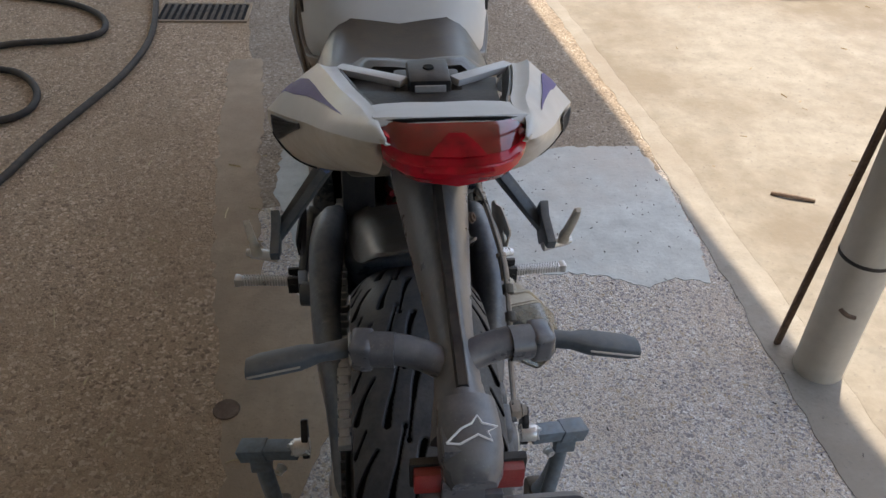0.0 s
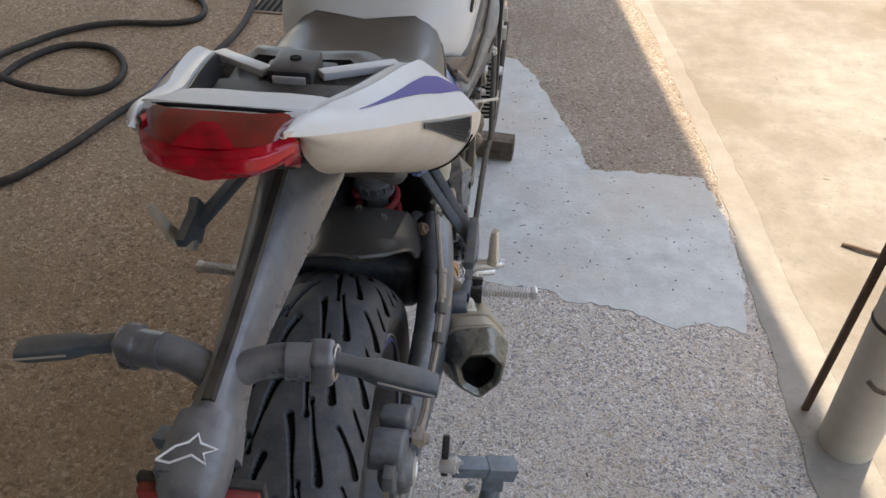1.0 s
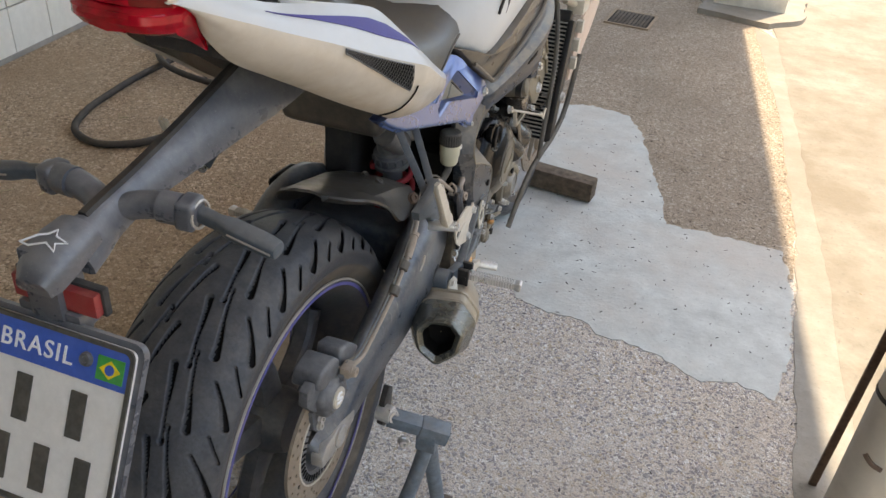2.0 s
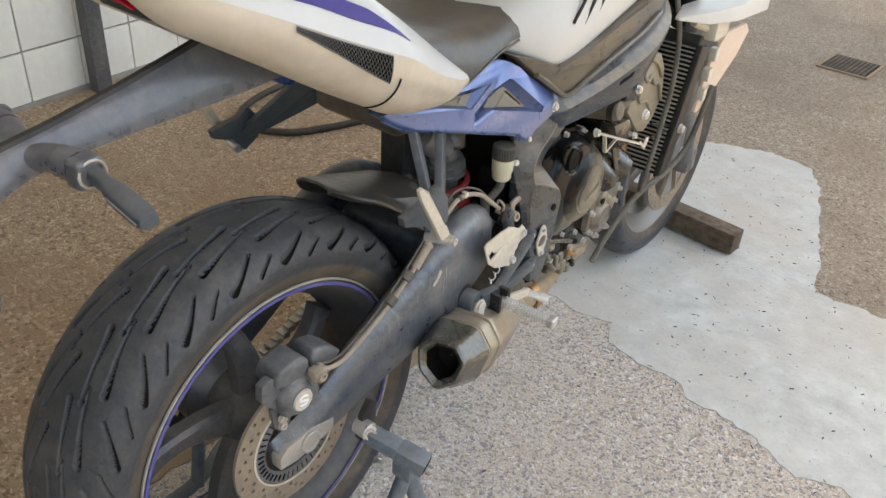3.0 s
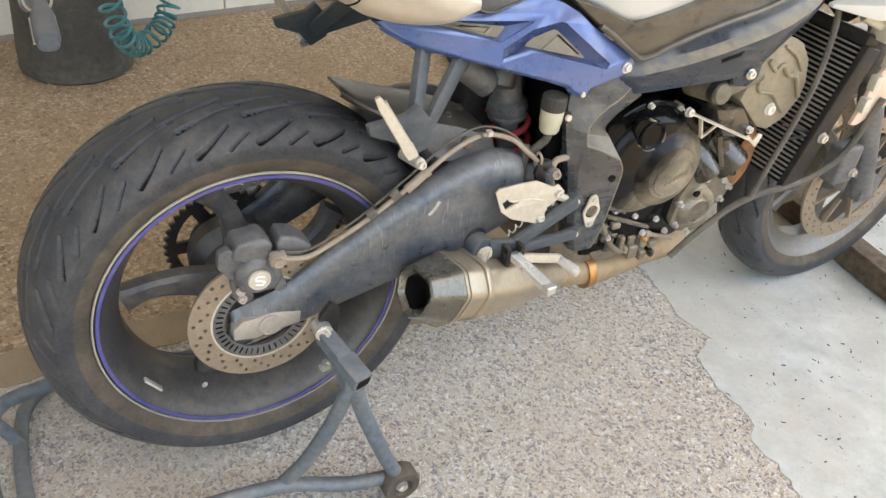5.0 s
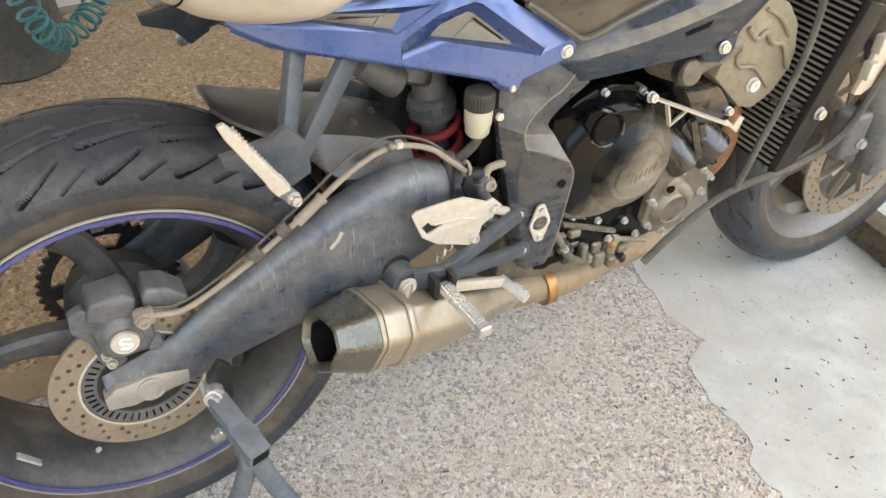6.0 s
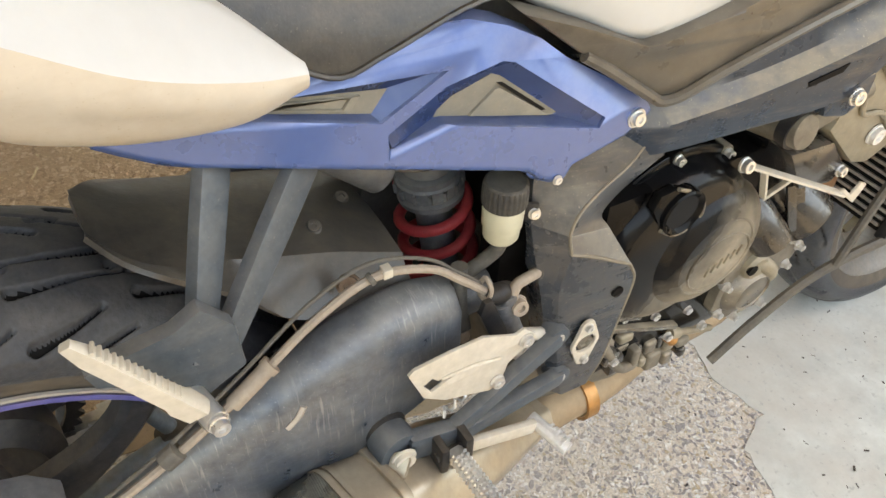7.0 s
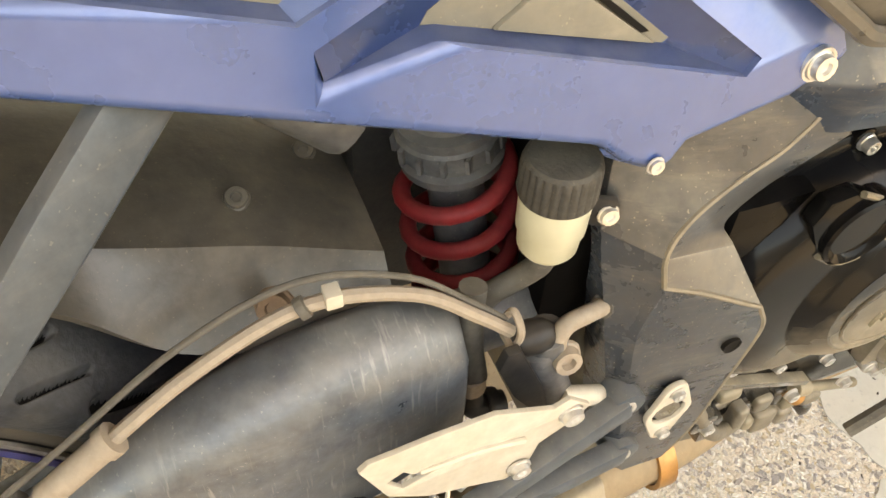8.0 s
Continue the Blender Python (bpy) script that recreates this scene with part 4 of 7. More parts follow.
def hugger_bm():
    rows = []
    for y, xl, zl, xr, z, ze in HUG:
        w = xr - xl
        rows.append([(xl, y, zl), (xl + w * 0.06, y, zl + (z - zl) * 0.55), (xl + w * 0.18, y, zl + (z - zl) * 0.9), (xl + w * 0.35, y, z), (xl + w * 0.5, y, z + 0.002), (xl + w * 0.68, y, z + 0.001), (xl + w * 0.835, y, z - 0.003), (xl + w * 0.86, y, z - 0.005 + (ze - z) * 0.15), (xr, y, ze)])
    dense = [[] for _ in range((len(rows) - 1) * 4 + 1)]
    for k in range(9):
        for i, p in enumerate(smooth_path([r[k] for r in rows], 4)):
            dense[i].append(p)
    bm = rings(dense, closed=False, caps=False)
    # the shock passes through a cut-out in the front
    gone = [f for f in bm.faces if f.calc_center_median().y > 0.385 and f.calc_center_median().x > -0.045]
    bmesh.ops.delete(bm, geom=gone, context="FACES")
    bmesh.ops.recalc_face_normals(bm, faces=bm.faces)
    bmesh.ops.solidify(bm, geom=bm.faces, thickness=0.004)
    return bm


hug = part("rear_hugger", hugger_bm(), "hugger", bike, "dust-coated black plastic rear hugger")
for at in ((0.045, 0.315, 0.609), (-0.05, 0.3, 0.588), (0.0, 0.36, 0.590)):
    part("rivet", bolt(at, (0.5, 0, 1), 0.006, 0.004), "hugger", hug)
chain = []
for z0, z1 in ((0.447, 0.53), (0.262, 0.44)):
    for k in range(34):
        t = k / 33
        c = Vector((-0.105, 0.0 + 0.46 * t, z0 + (z1 - z0) * t))
        chain.append(box((c.x - 0.009 + 0.002 * (k % 2), c.y - 0.008, c.z - 0.006), (c.x + 0.009 - 0.002 * (k % 2), c.y + 0.008, c.z + 0.006)))
tagged(part("chain", join(*chain), "steel", bike, "oily drive chain"), kind="stuff")

# shock absorber
TOP, FOOT = Vector((0.004, 0.432, 0.70)), Vector((0.019, 0.462, 0.455))
axis = (TOP - FOOT).normalized()


def along(profile, sides=28):
    bm = lathe(profile, (0, 0, 0), "z", sides)
    bmesh.ops.transform(bm, matrix=Matrix.Translation(FOOT) @ axis.to_track_quat("Z", "Y").to_matrix().to_4x4(), verts=bm.verts)
    return bm


shock = part("shock_absorber", along([(-0.02, 0.0), (-0.02, 0.018), (0.12, 0.018), (0.12, 0.024), (0.19, 0.024), (0.24, 0.026), (0.24, 0)]), "caliper", bike, "grey shock absorber body")
coil = []
base = axis.to_track_quat("Z", "Y").to_matrix()
for i in range(0, int(22 * 4.7) + 1):
    a = 2 * math.pi * i / 22
    coil.append(FOOT + base @ Vector((0.0345 * math.cos(a), 0.0345 * math.sin(a), -0.0260 + 0.0315 * i / 22)))
part("spring", tube(coil, 0.0058, 10, 1), "red_spring", shock, "dull red coil spring")
collar = along([(z - 0.001, r * 0.92) for z, r in ((0.118, 0.02), (0.118, 0.0345), (0.124, 0.0355), (0.126, 0.0310), (0.130, 0.0310), (0.132, 0.0355), (0.142, 0.0350), (0.144, 0.0330), (0.150, 0.0330), (0.152, 0.027), (0.152, 0.02))])
part("collar", collar, "caliper", shock, "notched preload collar")
for k in range(14):
    a = 2 * math.pi * k / 14
    c = FOOT + base @ Vector((0.0322 * math.cos(a), 0.0322 * math.sin(a), 0.136))
    part("notch", bar(c - axis * 0.005, c + axis * 0.005, 0.008, 0.003, 0.0005), "caliper", shock)
part("shock_reservoir", rod((0.055, 0.375, 0.655), (0.045, 0.33, 0.69), 0.022, 20, 0.004), "caliper", bike, "dusty cylindrical shock reservoir")
part("airbox_underside", join(soften(box((-0.09, 0.235, 0.722), (0.080, 0.60, 0.79)), 0.02, 3), rod((0.035, 0.41, 0.70), (0.058, 0.392, 0.650), 0.024, 20, 0.008)), "hugger", bike, "dusty underside of the seat tray")
# three added blocks make the gaps around the shock dark, in place of shade
part("shock_shade_block", soften(box((-0.10, 0.40, 0.38), (-0.045, 0.52, 0.68)), 0.01), "plastic", bike, "dusty black block added behind the shock to darken the gap")
part("linkage_shade_block", soften(box((0.060, 0.472, 0.44), (0.098, 0.512, 0.600)), 0.010, 2), "dark", bike, "black block standing in for the shade beside the shock")
part("inner_shade_block", soften(box((-0.11, 0.515, 0.40), (0.118, 0.58, 0.70)), 0.01), "dark", bike, "dark block filling the shaded gap between the pivot plates")

# frame: pivot plate and spar on each side
def plate_bm():
    """The pivot plate: flat below, a rounded shoulder, then an arm that turns forward into the beam."""
    rows = [[(0.125, 0.520, 0.378), (0.150, 0.518, 0.378), (0.157, 0.528, 0.374), (0.158, 0.560, 0.374), (0.128, 0.562, 0.376)],
            [(0.120, 0.508, 0.42), (0.150, 0.506, 0.42), (0.158, 0.514, 0.42), (0.160, 0.572, 0.41), (0.130, 0.574, 0.41)],
            [(0.118, 0.499, 0.48), (0.146, 0.498, 0.48), (0.156, 0.507, 0.48), (0.162, 0.579, 0.47), (0.132, 0.582, 0.47)],
            [(0.116, 0.489, 0.54), (0.140, 0.488, 0.54), (0.152, 0.502, 0.538), (0.164, 0.583, 0.524), (0.132, 0.586, 0.522)],
            [(0.118, 0.483, 0.584), (0.128, 0.484, 0.582), (0.151, 0.510, 0.5775), (0.163, 0.5743, 0.5478), (0.132, 0.578, 0.540)],
            [(0.112, 0.482, 0.604), (0.121, 0.4831, 0.6043), (0.1465, 0.5078, 0.5991), (0.138, 0.5592, 0.5825), (0.118, 0.566, 0.576)],
            [(0.108, 0.483, 0.627), (0.117, 0.4841, 0.627), (0.143, 0.5191, 0.6174), (0.134, 0.5525, 0.5956), (0.116, 0.560, 0.590)],
            [(0.106, 0.485, 0.653), (0.114, 0.4865, 0.6529), (0.140, 0.5422, 0.633), (0.134, 0.5676, 0.6142), (0.116, 0.574, 0.608)],
            [(0.106, 0.494, 0.6845), (0.114, 0.4978, 0.6843), (0.138, 0.5683, 0.6466), (0.137, 0.586, 0.6310), (0.118, 0.591, 0.625)],
            [(0.104, 0.545, 0.705), (0.114, 0.552, 0.705), (0.136, 0.592, 0.672), (0.141, 0.604, 0.648), (0.120, 0.606, 0.640)]]
    blend = lambda a, b, t: [tuple(Vector(p).lerp(Vector(q), t)) for p, q in zip(a, b)]
    rows = rows[:4] + [blend(rows[3], rows[4], 0.75), rows[4], blend(rows[4], rows[5], 0.22), blend(rows[4], rows[5], 0.85)] + rows[5:]
    dense = [[] for _ in range((len(rows) - 1) * 5 + 1)]
    for k in range(5):
        for i, p in enumerate(smooth_path([r[k] for r in rows], 5)):
            dense[i].append(p)
    bm = rings(dense)
    bmesh.ops.recalc_face_normals(bm, faces=bm.faces)
    long = [e for e in bm.edges if len(e.link_faces) == 2 and e.calc_face_angle(0) > 0.22 and abs((e.verts[0].co - e.verts[1].co).normalized().z) > 0.25]
    bmesh.ops.bevel(bm, geom=long, offset=0.004, segments=3, affect="EDGES", profile=0.6, clamp_overlap=True)
    return bm


SPAR = [(0.545, 0.112, 0.704, 0.680, 0.652), (0.585, 0.142, 0.722, 0.686, 0.648), (0.61, 0.151, 0.738, 0.691, 0.650), (0.68, 0.168, 0.766, 0.709, 0.660), (0.76, 0.185, 0.784, 0.737, 0.670), (0.80, 0.188, 0.792, 0.750, 0.690), (0.85, 0.184, 0.802, 0.765, 0.728), (0.92, 0.162, 0.818, 0.785, 0.756), (1.0, 0.10, 0.84, 0.815, 0.79)]


def spar_bm():
    loops = []
    for y, x, zt, zs, zb in SPAR:
        h = zs - zb
        loops.append([(x - 0.045, y, zt), (x - 0.020, y, zt), (x - 0.015, y, zs + (zt - zs) * 0.55), (x - 0.012, y, zs + 0.011), (x + 0.002, y, zs - 0.001), (x + 0.003, y, zs - 0.008), (x - 0.006, y, zb + h * 0.08), (x - 0.014, y, zb), (x - 0.05, y, zb)])
    dense = [[] for _ in range((len(loops) - 1) * 4 + 1)]
    for k in range(9):
        for i, p in enumerate(smooth_path([q[k] for q in loops], 4)):
            dense[i].append(p)
    return rings(dense)


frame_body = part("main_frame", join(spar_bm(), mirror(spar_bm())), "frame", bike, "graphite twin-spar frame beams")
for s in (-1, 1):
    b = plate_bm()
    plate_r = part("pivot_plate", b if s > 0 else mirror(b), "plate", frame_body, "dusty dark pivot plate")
for run in ([(0.157, 0.5595, 0.376), (0.159, 0.5715, 0.41), (0.161, 0.5785, 0.47), (0.163, 0.5825, 0.524), (0.1622, 0.5735, 0.5478)],
            [(0.1500, 0.510, 0.5775), (0.1550, 0.535, 0.568), (0.1595, 0.558, 0.556), (0.1620, 0.5735, 0.5480)],
            [(0.1500, 0.510, 0.5775), (0.1457, 0.5083, 0.5991), (0.1422, 0.5194, 0.6174), (0.1392, 0.5424, 0.633), (0.1372, 0.5684, 0.6466), (0.1352, 0.592, 0.672)]):
    part("worn_edge", tube(run, 0.0017, 6, 6), "weld", plate_r, "pale dusty worn edge")
# solid dark inset: the slot's shade is painted on the beam
slot = slab([(0.1795, 0.712, 0.710), (0.1865, 0.748, 0.7235), (0.1855, 0.744, 0.7150), (0.1785, 0.716, 0.7045)], 0.008)
part("spar_slot", slot, "dark", frame_body, "dark slot in the beam")
part("engine_mount", join(slab([(0.178, 0.745, 0.69), (0.186, 0.80, 0.70), (0.184, 0.805, 0.672), (0.182, 0.785, 0.655), (0.178, 0.757, 0.660)], 0.02, bevel=0.005)), "frame", frame_body)
for at, r in (((0.186, 0.780, 0.681), 0.0075), ((0.161, 0.515, 0.418), 0.0055), ((0.161, 0.503, 0.484), 0.0055), ((0.126, 0.481, 0.619), 0.0050)):
    part("frame_bolt", bolt(at, (1, -0.1, 0.15), r, r * 0.7), "steel", frame_body, "bright steel bolt")
# the hole is a near-black disc with its shade painted in
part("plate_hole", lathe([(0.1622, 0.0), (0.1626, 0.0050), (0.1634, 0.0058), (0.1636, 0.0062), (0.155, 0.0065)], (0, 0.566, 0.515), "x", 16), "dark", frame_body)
flange_line = arc((0.537, 0.482), 0.0085, 15, 165, 8) + arc((0.538, 0.458), 0.0165, 150, 205, 6) + arc((0.539, 0.435), 0.0085, 195, 345, 8) + arc((0.538, 0.458), 0.0165, -28, 28, 6)
window = slab([(0.1645, y, z) for y, z in flange_line], 0.004, [[(0.1645, *p) for p in arc((0.538, 0.458), 0.012, 0, 360, 12)][:-1]], 0.0012)
part("pivot_flange", window, "guard", frame_body, "cream alloy pivot flange with two bolts")
part("pivot_nut", lathe([(0.155, 0.011), (0.163, 0.010), (0.163, 0.006), (0.161, 0.005), (0.161, 0)], (0, 0.538, 0.458), "x", 6), "engine", frame_body)
for at in ((0.1645, 0.537, 0.482), (0.1645, 0.539, 0.435)):
    part("flange_bolt", bolt(at, (1, 0, 0), 0.0045, 0.004), "steel", frame_body)

# violet-blue side panels with sunk dusty inserts
def on_panel(points, sunk=0.0):
    """Side panel points (y, z) on its sloping face."""
    return [(0.1375 - 0.17 * (z - 0.70) - sunk, y, z) for y, z in points]


PANEL = [(0.150, 0.797), (0.165, 0.786), (0.186, 0.773), (0.214, 0.759), (0.289, 0.735), (0.371, 0.708), (0.455, 0.680), (0.468, 0.669), (0.487, 0.659), (0.495, 0.663), (0.501, 0.671), (0.553, 0.681), (0.571, 0.690), (0.577, 0.700), (0.572, 0.710), (0.557, 0.722), (0.489, 0.765), (0.466, 0.784), (0.438, 0.799), (0.407, 0.810), (0.385, 0.812), (0.358, 0.806), (0.338, 0.798), (0.225, 0.806)]
RECESS = [(0.345, 0.733), (0.342, 0.746), (0.388, 0.768), (0.434, 0.775), (0.444, 0.772), (0.530, 0.706), (0.524, 0.6985), (0.386, 0.740)]
FLOOR = [(0.384, 0.7405), (0.387, 0.745), (0.399, 0.752), (0.432, 0.760), (0.439, 0.757), (0.489, 0.716), (0.486, 0.7145), (0.389, 0.7400)]
GROOVE = [(0.238, 0.785), (0.256, 0.791), (0.391, 0.779), (0.338, 0.755)]
GROOVE_FLOOR = [(0.242, 0.784), (0.258, 0.787), (0.347, 0.773), (0.334, 0.759)]


def shrink(loop, share):
    cy, cz = sum(p[0] for p in loop) / len(loop), sum(p[1] for p in loop) / len(loop)
    return [(cy + (y - cy) * share, cz + (z - cz) * share) for y, z in loop]


for s in (1, -1):
    both = lambda bm: bm if s > 0 else mirror(bm)
    b = slab(on_panel(PANEL), 0.022, [on_panel(RECESS), on_panel(GROOVE)], 0.0)
    rim = [e for e in b.edges if len(e.link_faces) == 2 and e.calc_face_angle(0) > 0.8 and all(v.co.x > 0.1375 - 0.17 * (v.co.z - 0.70) - 0.004 for v in e.verts)]
    low = [e for e in rim if (e.verts[0].co + e.verts[1].co).z / 2 < 0.812 - 0.265 * ((e.verts[0].co + e.verts[1].co).y / 2 - 0.09)]
    bmesh.ops.bevel(b, geom=low, offset=0.0085, segments=5, affect="EDGES", profile=0.5, clamp_overlap=True)
    rim = [e for e in rim if e.is_valid and e not in low]
    bmesh.ops.bevel(b, geom=rim, offset=0.004, segments=3, affect="EDGES", profile=0.6, clamp_overlap=True)
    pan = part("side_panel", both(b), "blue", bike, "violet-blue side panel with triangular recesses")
    for edge, base, d in ((RECESS, FLOOR, 0.013), (GROOVE, GROOVE_FLOOR, 0.009)):
        wall_bm = rings([on_panel(edge, 0.003), on_panel(base, d)], caps=False)
        bmesh.ops.solidify(wall_bm, geom=wall_bm.faces, thickness=0.001)
        part("recess", both(wall_bm), "blue", pan)
        part("insert", both(slab(on_panel(shrink(base, 1.02), d - 0.0005), 0.004)), "insert", pan, "dusty grey insert")
        if edge is RECESS:
            part("insert_step", both(slab(on_panel([(0.411, 0.7345), (0.434, 0.7495), (0.438, 0.7495), (0.483, 0.7155)], d - 0.003), 0.004, bevel=0.001)), "insert", pan)
            # near-black bar painting in the shade of the slit
            part("insert_slit", both(slab(on_panel([(0.436, 0.7530), (0.441, 0.7520), (0.479, 0.7215), (0.475, 0.7215)], d - 0.0025), 0.004)), "dark", pan, "dark slit beside the raised insert")
            continue
        inner = shrink(base, 0.62)
        part("insert_step", both(slab(on_panel(inner, d - 0.003), 0.004, [on_panel(shrink(inner, 0.8), d - 0.003)], 0.0006)), "insert", pan)
    lip = tube([(x - 0.012, y, z + 0.001) for x, y, z in on_panel(PANEL[1:9])], 0.0045, 6, 3)
    part("lower_lip", both(lip), "blue", pan)
part("panel_bolt", join(bolt((0.1390, 0.562, 0.697), (1, 0, 0.17), 0.0062, 0.005), lathe([(0.136, 0.0088), (0.1394, 0.0088), (0.1394, 0.0074), (0.136, 0.0074)], (0, 0.562, 0.697), "x", 20, True)), "steel", bike, "bright panel bolt")
part("panel_bolt", bolt((0.1440, 0.484, 0.666), (1, 0, 0.1), 0.0038, 0.0025), "steel", bike)

# pillion footrest hangers
def hanger_bm():
    arms = []
    for top, foot in (((0.089, 0.243, 0.776), (0.188, 0.181, 0.664)), ((0.098, 0.307, 0.746), (0.187, 0.197, 0.668))):
        top, foot = Vector(top), Vector(foot)
        d = (foot - top).normalized()
        u = Vector((-0.30, 0.75, -0.40))
        u = (u - d * u.dot(d)).normalized()
        n = d.cross(u)
        n = n if n.x > 0 else -n
        arms.append(soften(rings([[p + u * q * w + n * r for q, r in ((-0.0125, 0.005), (0.0105, 0.005), (0.0165, -0.004), (-0.0125, -0.006))] for p, w in ((top, 1.0), (top.lerp(foot, 0.5), 0.95), (foot, 0.72))]), 0.0012))
    a, b = arms
    c = slab([(0.190, 0.118, 0.692), (0.190, 0.170, 0.700), (0.191, 0.188, 0.712), (0.192, 0.206, 0.690), (0.194, 0.208, 0.655), (0.194, 0.180, 0.640), (0.192, 0.160, 0.664), (0.190, 0.122, 0.678)], 0.012, bevel=0.002)
    return join(a, b, c)


PEG_FOOT, PEG_TIP = Vector((0.214, 0.170, 0.656)), Vector((0.213, 0.117, 0.744))
PEG_U, PEG_N = Vector((0.25, 0.85, 0.45)).normalized(), Vector((0.95, -0.25, 0)).normalized()


def folded_peg_bm():
    """A flat tapered peg folded up against the hanger."""
    loops = []
    for t, w, d in ((0, 0.0080, 0.0065), (0.16, 0.0086, 0.007), (0.20, 0.0074, 0.0055), (0.85, 0.0062, 0.0045), (1, 0.0035, 0.003)):
        p = PEG_FOOT.lerp(PEG_TIP, t)
        loops.append([p + PEG_U * w * a + PEG_N * d * b for a, b in ((-1, -0.6), (-0.8, -1), (0.8, -1), (1, -0.6), (1, 0.6), (0.8, 1), (-0.8, 1), (-1, 0.6))])
    return rings(loops)


for s in (1, -1):
    h = hanger_bm()
    hang = part("footrest_hanger", h if s > 0 else mirror(h), "hanger", bike, "dark forked pillion footrest hanger")
    p = folded_peg_bm()
    part("pillion_footrest", p if s > 0 else mirror(p), "guard", hang, "folded cream alloy pillion peg")
    for k in range(14):
        c = PEG_FOOT.lerp(PEG_TIP, 0.24 + 0.05 * k) + PEG_U * 0.0064
        r = bar(c - PEG_N * 0.0042, c + PEG_N * 0.0042, 0.0022, 0.0026, 0.0004)
        part("rib", r if s > 0 else mirror(r), "guard", hang)
    q = join(rod((0.186, 0.170, 0.645), (0.222, 0.178, 0.648), 0.008, 12, 0.001), bolt((0.223, 0.178, 0.648), (1, 0.1, 0), 0.006, 0.006))
    part("peg_pivot", q if s > 0 else mirror(q), "steel", hang)

# tail: pale upper cowl, dust-filmed lower panels
TAIL_X = 0.0065
TAIL = [(-0.190, (0.0540, 1.0345), (0.0548, 1.0345), (0.0555, 1.033), (0.057, 1.024), (0.056, 1.014)), (-0.158, (0.0590, 1.0335), (0.0655, 1.0330), (0.073, 1.018), (0.069, 1.004), (0.056, 0.990)),
        (-0.110, (0.060, 1.018), (0.071, 1.020), (0.094, 0.997), (0.088, 0.974), (0.060, 0.955)), (-0.064, (0.065, 1.003), (0.079, 1.005), (0.111, 0.977), (0.104, 0.948), (0.070, 0.927)),
        (-0.016, (0.076, 0.991), (0.092, 0.994), (0.127, 0.957), (0.118, 0.924), (0.081, 0.899)), (0.040, (0.087, 0.978), (0.104, 0.982), (0.146, 0.932), (0.136, 0.892), (0.098, 0.865)),
        (0.080, (0.094, 0.967), (0.112, 0.971), (0.160, 0.915), (0.150, 0.868), (0.113, 0.842)), (0.110, (0.097, 0.956), (0.116, 0.960), (0.172, 0.903), (0.161, 0.855), (0.124, 0.826)),
        (0.135, (0.100, 0.940), (0.121, 0.944), (0.180, 0.892), (0.168, 0.848), (0.132, 0.813)), (0.185, (0.102, 0.905), (0.125, 0.908), (0.179, 0.862), (0.168, 0.832), (0.136, 0.800)),
        (0.240, (0.110, 0.862), (0.130, 0.865), (0.166, 0.838), (0.162, 0.818), (0.138, 0.797)), (0.278, (0.146, 0.830), (0.149, 0.831), (0.154, 0.826), (0.154, 0.822), (0.150, 0.815))]


def tail_part(name, bm, material, parent=None, label="", sharp=38.0):
    """A part of the tail, which sits a little to the right of the wheels' plane."""
    bmesh.ops.translate(bm, vec=(TAIL_X, 0, 0), verts=bm.verts)
    return part(name, bm, material, parent or bike, label, sharp)


PER = 6


def tail_rows(cols, bulge):
    """The tail's skin as dense rows: PER points for each of the spans between the given edges."""
    full = []
    for y, *pts in TAIL:
        late = (0.004, 0.002, 0.0, 0.020, 0.036)
        r = [Vector((pts[c][0], y + late[c] * (1 if y < -0.17 else 0.4 if y < -0.15 else 0), pts[c][1])) for c in cols]
        row = [r[0]]
        for a, b in zip(r, r[1:]):
            nrm = Vector((b.z - a.z, 0, a.x - b.x))
            nrm = nrm.normalized() * (1 if nrm.x > 0 or (abs(nrm.x) < 1e-6 and nrm.z > 0) else -1) if nrm.length > 1e-6 else Vector()
            for k in range(1, PER + 1):
                row.append(a.lerp(b, k / PER) + nrm * min(bulge, 0.10 * (b - a).length) * math.sin(math.pi * k / PER))
        full.append(row)
    dense = [[] for _ in range((len(full) - 1) * 6 + 1)]
    for k in range(len(full[0])):
        for i, p in enumerate(smooth_path([r[k] for r in full], 6)):
            dense[i].append(p)
    return dense


def skin(rows, thick):
    """A shell: the rows are its outer side, away from the bike's middle."""
    bm = rings(rows, closed=False, caps=False)
    bmesh.ops.recalc_face_normals(bm, faces=bm.faces)
    if sum(f.normal.x * math.copysign(1, f.calc_center_median().x) + 0.5 * f.normal.z for f in bm.faces) < 0:
        bmesh.ops.reverse_faces(bm, faces=bm.faces)
    bm.normal_update()
    bm.verts.index_update()
    outer = [[bm.verts[i * len(rows[0]) + k] for k in range(len(rows[0]))] for i in range(len(rows))] if not bm.verts.ensure_lookup_table() else []
    inner = [[bm.verts.new(v.co - v.normal * thick) for v in row] for row in outer]
    for a, b in zip(inner, inner[1:]):
        for k in range(len(a) - 1):
            bm.faces.new((a[k], b[k], b[k + 1], a[k + 1]))
    for r0, r1 in ((outer[0], inner[0]), (outer[-1], inner[-1]), ([r[0] for r in outer], [r[0] for r in inner]), ([r[-1] for r in outer], [r[-1] for r in inner])):
        for k in range(len(r0) - 1):
            bm.faces.new((r0[k], r0[k + 1], r1[k + 1], r1[k]))
    return bm


UPPER, LOWER = tail_rows((0, 1, 2), 0.003), tail_rows((2, 3, 4), 0.006)


